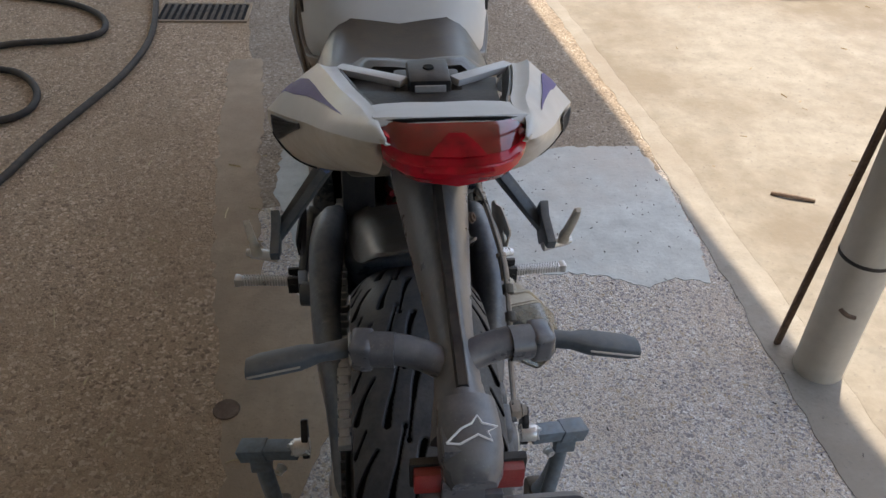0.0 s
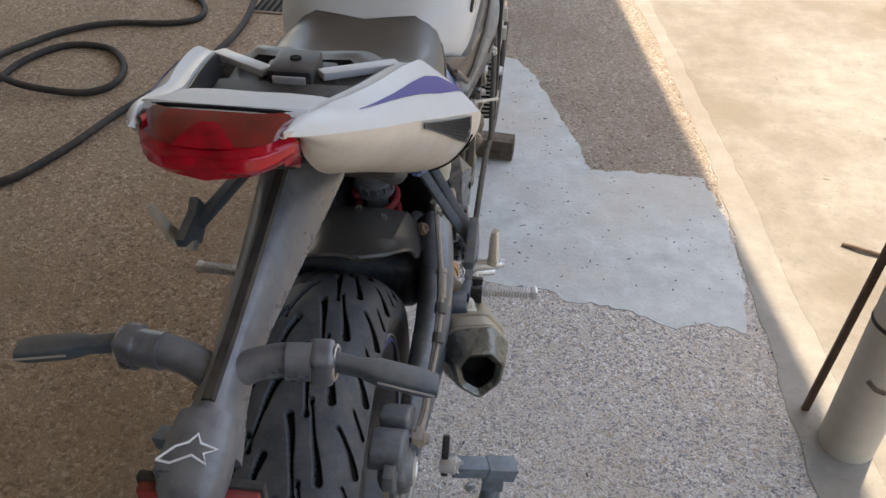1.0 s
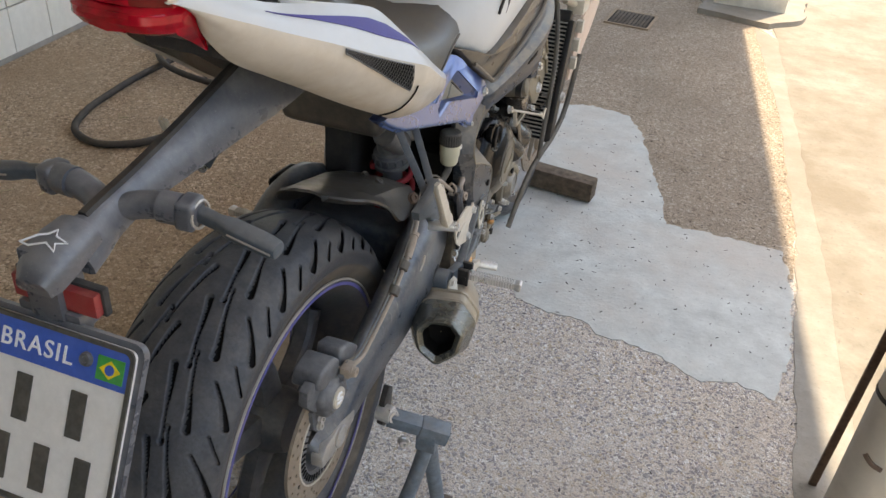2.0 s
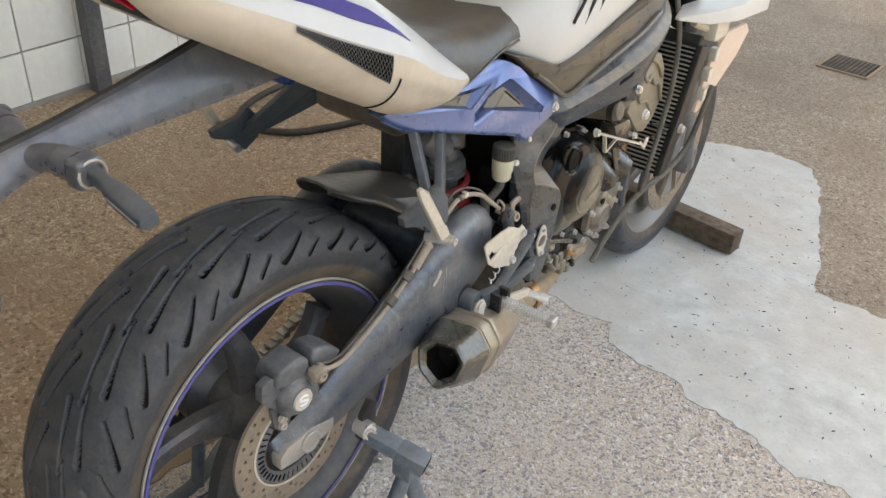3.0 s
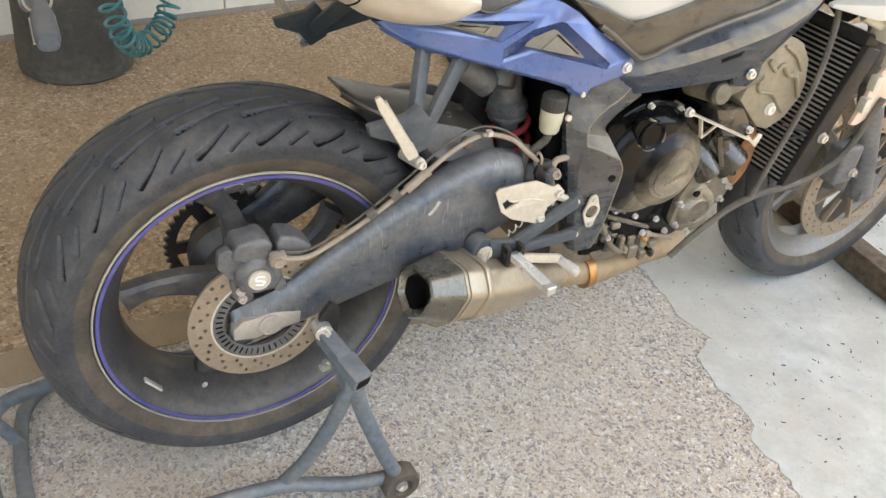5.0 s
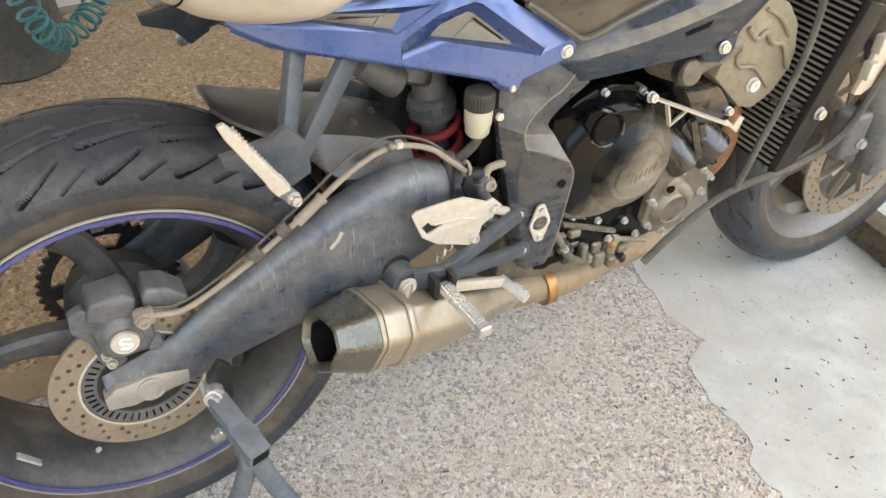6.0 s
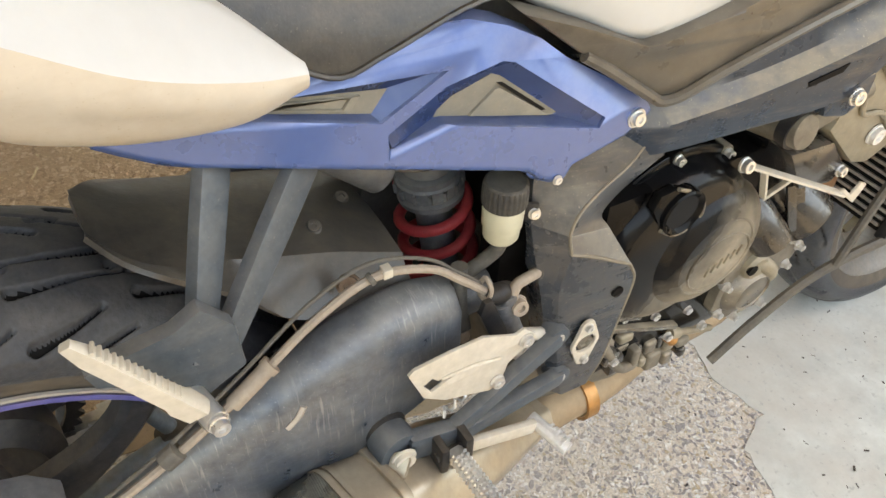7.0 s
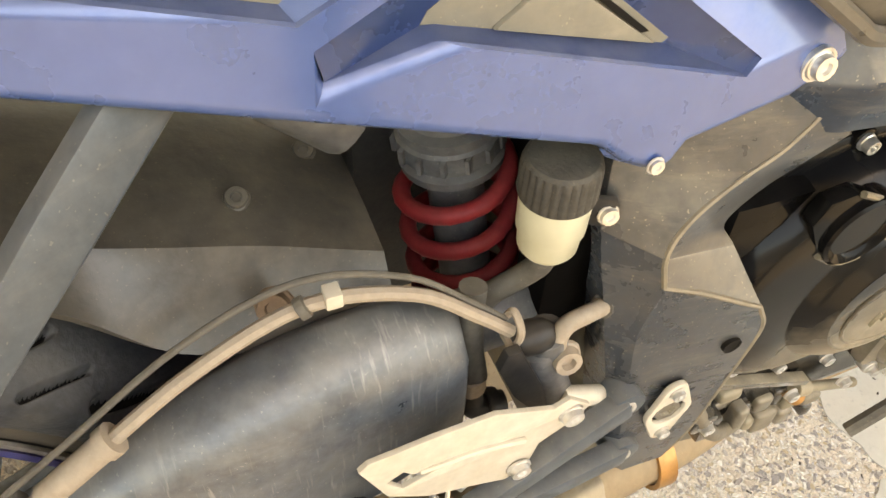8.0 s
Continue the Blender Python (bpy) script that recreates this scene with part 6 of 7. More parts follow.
# engine
motor = part("engine", join(soften(box((-0.15, 0.56, 0.33), (0.135, 0.80, 0.60)), 0.02), soften(box((-0.12, 0.60, 0.275), (0.06, 0.81, 0.36)), 0.03, 3), soften(slab([(0.13, 0.74, 0.46), (0.13, 0.86, 0.43), (0.13, 0.94, 0.60), (0.13, 0.86, 0.70), (0.13, 0.76, 0.62)], 0.26), 0.012)), "engine_black", bike, "grimy black three-cylinder engine block")
part("gearbox", soften(box((-0.11, 0.50, 0.30), (0.125, 0.66, 0.50)), 0.02), "engine", motor)


def cover_bm(centre, radius, x0, x1, squash=1.0, dome=0.012, sides=48, tilt=0.0):
    bm = lathe([(x0, radius * 1.04), (x0 + 0.006, radius * 1.04), (x0 + 0.008, radius * 0.98), (x1 - dome, radius * 0.93), (x1 - dome * 0.4, radius * 0.84), (x1, radius * 0.66), (x1 + 0.001, radius * 0.64), (x1 - 0.001, radius * 0.60), (x1 - 0.001, 0)], (0, 0, 0), "x", sides)
    bmesh.ops.transform(bm, matrix=Matrix.Translation((0, *centre)) @ Matrix.Rotation(tilt, 4, "X") @ Matrix.Diagonal((1, 1, squash, 1)), verts=bm.verts)
    return bm


COVER = (0.662, 0.510)
part("crankcase_cover", lathe([(0.104, 0.109), (0.117, 0.109), (0.119, 0.106), (0.1195, 0.101), (0.124, 0.099), (0.136, 0.096), (0.145, 0.088), (0.149, 0.078), (0.150, 0.0)], (0, *COVER), "x", 64), "gloss_film", motor, "glossy oily black crankcase cover, muddy towards the front")
disc = lathe([(0.116, 0.0805), (0.130, 0.0800), (0.141, 0.0770), (0.150, 0.0712), (0.1570, 0.0625), (0.1620, 0.0510), (0.1628, 0.0500), (0.1628, 0.0480), (0.1616, 0.0465), (0.1620, 0.0)], (0, 0.699, 0.500), "x", 64)
part("clutch_cover", disc, "gloss_film", motor, "brown-filmed round clutch cover")
ribs = [tube([(0.1618 - 0.0006 * abs(math.sin(k * math.pi / 16)), 0.706 + 0.042 * math.cos(k * math.pi / 16), 0.490 + 0.036 * math.sin(k * math.pi / 16)) for k in range(33)], 0.0016, 6, 1), tube([(0.1455, 0.632, 0.462), (0.1515, 0.652, 0.486), (0.158, 0.672, 0.520), (0.156, 0.702, 0.556)], 0.0022, 6, 5)]
part("cover_ring", join(*ribs), "gloss_film", motor, "raised rib on the clutch cover")
part("filler_cap", lathe([(0.140, 0.026), (0.1535, 0.0255), (0.1550, 0.0235), (0.1530, 0.0205), (0.1515, 0.019), (0.1515, 0.0)], (0, 0.639, 0.576), "x", 32), "engine_black", motor, "black oil filler cap")
DROP = [(0.625, 0.608), (0.656, 0.590), (0.668, 0.568), (0.660, 0.552), (0.637, 0.548), (0.616, 0.562), (0.600, 0.590), (0.606, 0.606)]
part("filler_seat", slab([(0.1500, y, z) for y, z in DROP], 0.012, bevel=0.003), "engine_black", motor, "raised black boss round the filler")
part("filler_rim", tube([(0.1505, y, z) for y, z in DROP[:6]], 0.0022, 8, 4), "film", motor, "worn edge of the filler boss")
for a in (172, 132, 97, 57, 18, -22, -64, -100, -138):
    y, z = COVER[0] + 0.1045 * math.cos(radians(a)), COVER[1] + 0.1045 * math.sin(radians(a))
    part("bolt_boss", rod((0.104, y, z), (0.1205, y, z), 0.0085, 14, 0.0015), "film" if a < 60 else "engine_black", motor)
    part("cover_bolt", bolt((0.1205, y, z), (1, 0, 0), 0.0050, 0.007), "steel", motor, "flanged steel bolt")
part("cover_mark", join(*[bar((0.1626, 0.690 + 0.008 * k, 0.476 + 0.003 * k), (0.1626, 0.694 + 0.008 * k, 0.488 + 0.003 * k), 0.003, 0.0012, 0.0003) for k in range(6)]), "head", motor, "worn cast lettering, unreadable")
PUMP = [(0.785, 0.482), (0.8575, 0.458), (0.876, 0.428), (0.864, 0.399), (0.845, 0.392), (0.832, 0.378), (0.850, 0.345), (0.805, 0.345), (0.770, 0.352), (0.748, 0.378), (0.752, 0.430), (0.770, 0.470)]
pump = part("water_pump", slab([(0.148, y, z) for y, z in PUMP], 0.03, bevel=0.006), "engine", motor, "dirty water pump housing")
part("pump_body", cover_bm((0.795, 0.398), 0.040, 0.130, 0.160, 0.92, 0.012, 32, 0.3), "film", pump, "domed brown-filmed pump cover")
part("pump_elbow", join(lathe([(0.140, 0.019), (0.154, 0.018), (0.158, 0.014), (0.158, 0.0)], (0, 0.792, 0.436), "x", 24), tube([(0.148, 0.796, 0.440), (0.154, 0.812, 0.428), (0.151, 0.826, 0.410), (0.143, 0.832, 0.392)], 0.010, 12, 5)), "head", pump, "pale dusty coolant elbow")
# shade of the port, drawn as a near-black disc
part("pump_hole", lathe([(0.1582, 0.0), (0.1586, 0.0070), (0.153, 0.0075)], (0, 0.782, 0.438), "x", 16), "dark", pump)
for y, z in ((0.804, 0.4612), (0.8518, 0.4487), (0.8687, 0.4318), (0.8557, 0.4085), (0.7575, 0.4163), (0.7600, 0.3710), (0.793, 0.3500), (0.838, 0.3520)):
    part("pump_bolt", join(rod((0.140, y, z), (0.150, y, z), 0.0068, 12, 0.001), bolt((0.150, y, z), (1, 0, 0), 0.0045, 0.006)), "steel", pump)
head = part("cylinder_head", slab([(0.166, 0.820, 0.677), (0.166, 0.846, 0.714), (0.166, 0.868, 0.729), (0.166, 0.911, 0.712), (0.166, 0.940, 0.679), (0.166, 0.954, 0.634), (0.166, 0.952, 0.607), (0.166, 0.931, 0.572), (0.166, 0.896, 0.552), (0.166, 0.866, 0.562), (0.166, 0.801, 0.622)], 0.30, bevel=0.008), "head", motor, "tan-filmed cylinder head cover")
part("head_rib", join(tube([(0.168, 0.838, 0.690), (0.169, 0.860, 0.670), (0.169, 0.874, 0.678), (0.169, 0.894, 0.658), (0.169, 0.916, 0.652), (0.168, 0.941, 0.612)], 0.004, 8, 4), tube([(0.168, 0.828, 0.672), (0.169, 0.836, 0.636), (0.169, 0.871, 0.626), (0.168, 0.911, 0.588)], 0.003, 8, 4), tube([(0.168, 0.864, 0.712), (0.169, 0.896, 0.694), (0.168, 0.926, 0.662)], 0.003, 8, 4)), "head", head)
part("head_bolt", bolt((0.167, 0.879, 0.597), (1, 0, 0), 0.010, 0.007), "alu", head, "bright plug")
part("thermostat", join(rod((0.10, 0.745, 0.630), (0.174, 0.748, 0.645), 0.018, 16, 0.003), rod((0.155, 0.755, 0.640), (0.160, 0.830, 0.668), 0.016, 14, 0.003)), "engine", motor, "pale dusty coolant elbow")
part("hose_clamp", lathe([(0.155, 0.021), (0.167, 0.021), (0.167, 0.015), (0.155, 0.015)], (0, 0.748, 0.643), "x", 20, True), "black", motor)
part("solenoid", soften(slab([(0.166, 0.752, 0.612), (0.166, 0.818, 0.606), (0.166, 0.858, 0.560), (0.166, 0.842, 0.546), (0.166, 0.790, 0.556)], 0.09), 0.005, 2), "solenoid", motor, "glossy black solenoid box")
starter = part("starter_motor", join(rod((0.075, 0.800, 0.545), (0.150, 0.862, 0.475), 0.034, 28, 0.006), rod((0.118, 0.770, 0.520), (0.156, 0.800, 0.470), 0.024, 24, 0.005)), "solenoid", motor, "glossy black starter housing")
part("starter_rib", join(*[bar((0.150 - 0.003 * k, 0.800 + 0.022 * k, 0.548 - 0.012 * k), (0.158 - 0.003 * k, 0.822 + 0.022 * k, 0.482 - 0.012 * k), 0.005, 0.010, 0.001) for k in range(3)]), "solenoid", starter)
part("starter_bolt", bolt((0.167, 0.846, 0.562), (1, 0, 0.2), 0.006, 0.006), "steel", starter)
brk = join(bar((0.152, 0.708, 0.608), (0.198, 0.812, 0.566), 0.010, 0.003, 0.0008), bar((0.160, 0.728, 0.600), (0.160, 0.742, 0.560), 0.008, 0.003, 0.0008), bar((0.160, 0.742, 0.560), (0.172, 0.757, 0.588), 0.008, 0.003, 0.0008), slab([(0.197, 0.806, 0.570), (0.199, 0.836, 0.546), (0.201, 0.842, 0.570), (0.200, 0.833, 0.574), (0.199, 0.826, 0.560), (0.198, 0.812, 0.572)], 0.003, bevel=0.0006))
part("stay_bracket", brk, "guard", motor, "cream triangulated stay bracket")
part("stay_bolt", bolt((0.152, 0.705, 0.609), (1, 0, 0.2), 0.007, 0.008), "steel", motor)
# lower crankcase: brown dusty castings, a ledge, an elbow and loose pipes
CRANK = [(0.572, 0.445), (0.606, 0.438), (0.655, 0.418), (0.700, 0.402), (0.745, 0.385), (0.748, 0.346), (0.716, 0.328), (0.688, 0.334), (0.664, 0.316), (0.630, 0.310), (0.600, 0.318), (0.575, 0.350)]
sump = part("lower_crankcase", slab([(0.132, y, z) for y, z in CRANK], 0.13, bevel=0.006), "engine", motor, "brown dust-caked lower crankcase")
part("ledge", join(bar((0.137, 0.600, 0.418), (0.141, 0.700, 0.376), 0.010, 0.006, 0.0015), bar((0.134, 0.590, 0.440), (0.136, 0.640, 0.420), 0.012, 0.008, 0.002)), "film", sump, "worn casting ledge")
part("drain_stub", join(rod((0.140, 0.704, 0.358), (0.142, 0.768, 0.335), 0.0045, 12, 0.001), rod((0.140, 0.698, 0.360), (0.140, 0.712, 0.355), 0.0070, 12, 0.001)), "head", sump, "pale pipe stub")
part("copper_ring", rod((0.136, 0.698, 0.354), (0.142, 0.706, 0.345), 0.0075, 14, 0.001), "copper", sump)
part("oil_line", tube([(0.136, 0.575, 0.43), (0.148, 0.592, 0.395), (0.150, 0.612, 0.362), (0.142, 0.640, 0.338), (0.130, 0.675, 0.322)], 0.0062, 10, 5), "engine", sump, "dirty pipe along the crankcase")
part("switch_boot", join(rod((0.128, 0.596, 0.386), (0.152, 0.598, 0.384), 0.0125, 14, 0.003), soften(box((0.120, 0.604, 0.345), (0.148, 0.622, 0.375)), 0.004)), "solenoid", sump, "black switch under the crankcase")
cast = random.Random(12)
for k in range(15):
    y = 0.588 + 0.0108 * k + cast.uniform(-0.004, 0.004)
    z = 0.425 - 0.40 * (y - 0.588) - cast.uniform(0.012, 0.085)
    w, h = cast.uniform(0.005, 0.011), cast.uniform(0.006, 0.014)
    lump = soften(box((0.118, y - w, z - h), (0.134 + cast.uniform(0.002, 0.014), y + w, z + h)), 0.0048, 3)
    part("casting", lump, ("film", "engine", "solenoid", "head")[k % 4], sump)
for at in ((0.146, 0.685, 0.370), (0.148, 0.737, 0.364), (0.134, 0.618, 0.425), (0.134, 0.668, 0.402), (0.134, 0.722, 0.384), (0.152, 0.598, 0.384)):
    part("case_bolt", bolt(at, (1, 0, 0), 0.0052, 0.006), "steel", sump)

# exhaust
AX0, AX1 = Vector((0.206, 0.196, 0.418)), Vector((0.116, 0.600, 0.283))


def can_bm(stations, hollow=False):
    """Five-sided rounded can about the exhaust axis: (share of the way, size)."""
    d = (AX1 - AX0).normalized()
    side = d.cross(Vector((0, 0, 1))).normalized()
    up = side.cross(d)
    corners = [(-0.52, 0.92), (0.52, 0.92), (1.0, 0.36), (0.80, -0.50), (0.0, -1.08), (-0.80, -0.50), (-1.0, 0.36)]
    shape = []
    for i, (a, b) in enumerate(corners):
        pa, pb = corners[i - 1], corners[(i + 1) % 7]
        for k in range(6):
            t = k / 5
            u, v, w = (1 - t) ** 2, 2 * t * (1 - t), t * t
            lo, hi = ((a + pa[0]) / 2, (b + pa[1]) / 2), ((a + pb[0]) / 2, (b + pb[1]) / 2)
            lo, hi = (a + (lo[0] - a) * 0.42, b + (lo[1] - b) * 0.42), (a + (hi[0] - a) * 0.42, b + (hi[1] - b) * 0.42)
            shape.append((u * lo[0] + v * a + w * hi[0], u * lo[1] + v * b + w * hi[1]))
    loops = [[AX0 + (AX1 - AX0) * t + (side * a + up * b) * r for a, b in shape] for t, r in stations]
    return rings(loops, caps=not hollow)


ex = part("exhaust", can_bm([(0.112, 0.0535), (0.12, 0.0550), (0.36, 0.0555), (0.46, 0.0520), (0.60, 0.0410), (0.72, 0.0300), (0.80, 0.0250)]), "titan", bike, "dull titanium silencer")
part("end_cap", can_bm([(0.012, 0.0275), (0.0, 0.0325), (-0.004, 0.036), (0.0, 0.0400), (0.008, 0.0420), (0.108, 0.0545), (0.118, 0.0565), (0.122, 0.0540)], True), "carbon", ex, "glossy ribbed carbon end cap", 30)
# near-black lining puts the bore's shade into the colour
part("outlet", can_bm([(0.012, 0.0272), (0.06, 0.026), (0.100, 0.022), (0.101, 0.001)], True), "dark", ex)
for t in (0.120, 0.140):
    part("band", can_bm([(t, 0.0545), (t, 0.0572), (t + 0.012, 0.0572), (t + 0.012, 0.0545)], True), "titan", ex, "riveted band")
part("clamp", join(can_bm([(0.228, 0.0550), (0.228, 0.0590), (0.232, 0.0598), (0.248, 0.0598), (0.252, 0.0590), (0.252, 0.0550)], True), bar((0.192, 0.310, 0.416), (0.180, 0.327, 0.446), 0.018, 0.008, 0.003)), "titan", ex, "dull silencer clamp")
part("link_pipe", tube([AX0.lerp(AX1, 0.70), AX0.lerp(AX1, 0.85), AX1], 0.0235, 18, 4), "dustpipe", ex, "peach heat-tinted link pipe")
part("mid_pipe", tube([AX1 - Vector((0, 0.01, 0)), (0.100, 0.66, 0.268), (0.085, 0.72, 0.262), (0.08, 0.80, 0.27)], 0.027, 18, 5), "dustpipe", ex, "dust-caked pipe under the engine")
part("pipe_clip", lathe([(-0.008, 0.028), (-0.008, 0.032), (0.008, 0.032), (0.008, 0.028)], (0.116, 0.598, 0.284), "y", 20, True), "copper", ex)
for x, w in ((0.078, 0.020), (0.0, 0.0), (-0.055, -0.01)):
    part("header", tube([(x, 0.90, 0.56), (x + w, 0.935, 0.50), (x + w, 0.930, 0.42), (x * 0.8, 0.885, 0.33), (0.05 + x * 0.3, 0.80, 0.275)], 0.019, 12, 5), "header", ex, "rusty brown header pipe")
part("collector", rings([[(0.06 + 0.045 * math.cos(k * math.pi / 6), y, z + 0.035 * math.sin(k * math.pi / 6)) for k in range(12)] for y, z in ((0.66, 0.262), (0.70, 0.258), (0.80, 0.262), (0.86, 0.268))]), "dustpipe", ex, "dusty collector box")

# rider footrests
for s in (1, -1):
    arm = join(bar((0.160, 0.504, 0.484), (0.176, 0.382, 0.440), 0.014, 0.020, 0.004), bar((0.160, 0.516, 0.418), (0.176, 0.388, 0.430), 0.014, 0.018, 0.004), rod((0.145, 0.503, 0.484), (0.164, 0.503, 0.484), 0.012, 16, 0.002), rod((0.145, 0.515, 0.418), (0.164, 0.515, 0.418), 0.012, 16, 0.002), rod((0.150, 0.325, 0.440), (0.176, 0.328, 0.440), 0.021, 18, 0.004), bar((0.172, 0.335, 0.440), (0.176, 0.39, 0.432), 0.016, 0.030, 0.005))
    hangr = part("rider_hanger", arm if s > 0 else mirror(arm), "hanger", bike, "dark rider footrest hanger")
    peg_dir = Vector((0.0959, 0.0063, 0.0)).normalized()
    base_p, across = Vector((0.190, 0.3725, 0.432)), Vector((-peg_dir.y, peg_dir.x, 0))
    g = [bar(base_p, base_p + peg_dir * 0.094, 0.0150, 0.0130, 0.003), soften(rings([[base_p + peg_dir * q + across * (a * w) + Vector((0, 0, b * w)) for a, b in ((-1, -0.8), (1, -0.8), (1, 0.9), (-1, 0.9))] for q, w in ((0.088, 0.0065), (0.093, 0.0085), (0.100, 0.0092), (0.102, 0.0075))]), 0.0015)]
    for k in range(17):
        for a in (-0.0062, -0.0021, 0.0021, 0.0062):
            q = base_p + peg_dir * (0.010 + 0.0047 * k + (0.0022 if abs(a) < 0.003 else 0)) + across * a + Vector((0, 0, 0.0062))
            g.append(rings([[q + peg_dir * (u * r) + across * (v * r) + Vector((0, 0, h)) for u, v in ((1, 0), (0, 1), (-1, 0), (0, -1))] for r, h in ((0.0022, 0), (0.0008, 0.0024))]))
        q = base_p + peg_dir * (0.010 + 0.0047 * k) - across * 0.0072
        g.append(bar(q + Vector((0, 0, -0.005)), q + Vector((0, 0, 0.005)), 0.0022, 0.0030, 0))
    g = join(*g)
    part("footrest", g if s > 0 else mirror(g), "steel", hangr, "knurled bright steel footrest peg")
    c = join(soften(box((0.172, 0.356, 0.416), (0.200, 0.364, 0.450)), 0.0025), soften(box((0.172, 0.381, 0.416), (0.200, 0.389, 0.450)), 0.0025), soften(box((0.168, 0.356, 0.414), (0.178, 0.389, 0.448)), 0.003), rod((0.192, 0.354, 0.434), (0.192, 0.391, 0.434), 0.0045, 10))
    part("peg_clevis", c if s > 0 else mirror(c), "black", hangr)
GUARD = [(0.1765, 0.334, 0.544), (0.1765, 0.339, 0.549), (0.175, 0.372, 0.550), (0.173, 0.407, 0.548), (0.171, 0.443, 0.529), (0.1695, 0.453, 0.531), (0.168, 0.469, 0.514), (0.168, 0.461, 0.503), (0.169, 0.440, 0.491), (0.170, 0.436, 0.478), (0.171, 0.428, 0.468), (0.172, 0.420, 0.467), (0.173, 0.400, 0.476), (0.1745, 0.372, 0.487), (0.176, 0.349, 0.506)]
SLOT = [(0.176, 0.348, 0.522), (0.1755, 0.357, 0.527), (0.1755, 0.362, 0.521), (0.1745, 0.385, 0.519), (0.1750, 0.357, 0.508)]
guard = part("heel_guard", slab(GUARD, 0.003, [SLOT], 0.0008), "guard", bike, "cream alloy heel guard with an arrow slot")
part("heel_guard", mirror(slab(GUARD, 0.003, [SLOT], 0.0008)), "black", bike, "dark inner face of the far heel guard")
part("heel_bead", tube([(0.1752, 0.366, 0.521), (0.1738, 0.400, 0.518), (0.1720, 0.428, 0.508)], 0.0018, 6, 3), "guard", guard)
for at in ((0.1695, 0.456, 0.515), (0.1715, 0.428, 0.476)):
    part("guard_bolt", bolt(at, (1, 0, 0), 0.0065, 0.005), "steel", guard)
pedal = part("brake_pedal", join(bar((0.184, 0.385, 0.418), (0.186, 0.470, 0.396), 0.008, 0.016, 0.003), bar((0.170, 0.38, 0.42), (0.184, 0.39, 0.412), 0.014, 0.014, 0.003)), "guard", bike, "pale brake pedal lever")
part("pedal_tip", join(rod((0.172, 0.476, 0.388), (0.218, 0.490, 0.382), 0.0075, 10, 0.001), *[rod((0.190 + 0.005 * k, 0.4848 + 0.001 * k, 0.3835), (0.1925 + 0.005 * k, 0.4853 + 0.001 * k, 0.3832), 0.009, 10) for k in range(5)]), "alu", pedal, "knurled pedal tip")
part("pedal_spring", tube([(0.165 + 0.004 * math.cos(k * 1.3), 0.375 + 0.0022 * k, 0.452 + 0.0016 * k + 0.004 * math.sin(k * 1.3)) for k in range(26)], 0.0014, 5, 1), "steel", pedal)
mount = part("mount_rubber", rod((0.128, 0.322, 0.447), (0.152, 0.324, 0.445), 0.024, 20, 0.005), "black", bike, "rubber silencer mount")
part("mount_bolt", bolt((0.181, 0.328, 0.440), (1, -0.1, 0), 0.010, 0.006), "guard", mount)

# rear master cylinder, reservoir and lines
res = part("brake_reservoir", lathe([(0.594, 0.0), (0.594, 0.008), (0.596, 0.0130), (0.600, 0.0156), (0.611, 0.0162), (0.613, 0.0175), (0.632, 0.0180), (0.637, 0.0180), (0.637, 0.0)], (0.117, 0.455, 0), "z", 28), "fluid", bike, "yellowed translucent brake fluid pot")
capbm = lathe([(0.635, 0.0190), (0.637, 0.0196), (0.653, 0.0194), (0.6560, 0.0184), (0.6575, 0.0165), (0.6575, 0.0)], (0.117, 0.455, 0), "z", 78)
for v in capbm.verts:
    d = Vector((v.co.x - 0.117, v.co.y - 0.455))
    if 0.636 < v.co.z < 0.654 and round(math.atan2(d.y, d.x) / (2 * math.pi) * 78) % 3 == 0:
        v.co.x -= d.x * 0.07
        v.co.y -= d.y * 0.07
part("cap", capbm, "cap", res, "dusty ribbed black cap")
part("pot_bracket", join(bar((0.119, 0.466, 0.622), (0.125, 0.484, 0.619), 0.004, 0.018, 0.001)), "black", res)
part("pot_hose", tube([(0.117, 0.455, 0.596), (0.117, 0.454, 0.584), (0.112, 0.446, 0.570), (0.108, 0.430, 0.555), (0.112, 0.420, 0.535), (0.125, 0.420, 0.505)], 0.0066, 10, 5), "cable", res, "rubber feed hose")
mc = part("master_cylinder", join(rod((0.138, 0.447, 0.540), (0.142, 0.466, 0.486), 0.0105, 16, 0.002), rod((0.136, 0.452, 0.549), (0.136, 0.456, 0.528), 0.0125, 16, 0.003), soften(box((0.126, 0.440, 0.520), (0.146, 0.462, 0.532)), 0.003)), "caliper", bike, "dusty rear master cylinder")
part("hose_elbow", tube([(0.143, 0.460, 0.534), (0.142, 0.457, 0.546), (0.140, 0.462, 0.555), (0.138, 0.475, 0.556), (0.134, 0.490, 0.553)], 0.0052, 12, 6), "line", mc, "tan banjo elbow")
part("elbow_hose", tube([(0.135, 0.486, 0.554), (0.128, 0.500, 0.548), (0.118, 0.515, 0.540)], 0.0070, 10, 4), "cable", mc)
part("banjo_bolt", bolt((0.144, 0.461, 0.534), (1, -0.1, 0.25), 0.0085, 0.009), "line", mc, "dusty banjo bolt")
part("rubber_boot", lathe([(-0.012, 0.006), (-0.008, 0.0085), (0.0, 0.0105), (0.008, 0.0095), (0.013, 0.006), (0.013, 0.0)], (0.137, 0.443, 0.549), "y", 16), "black", mc, "black rubber boot")
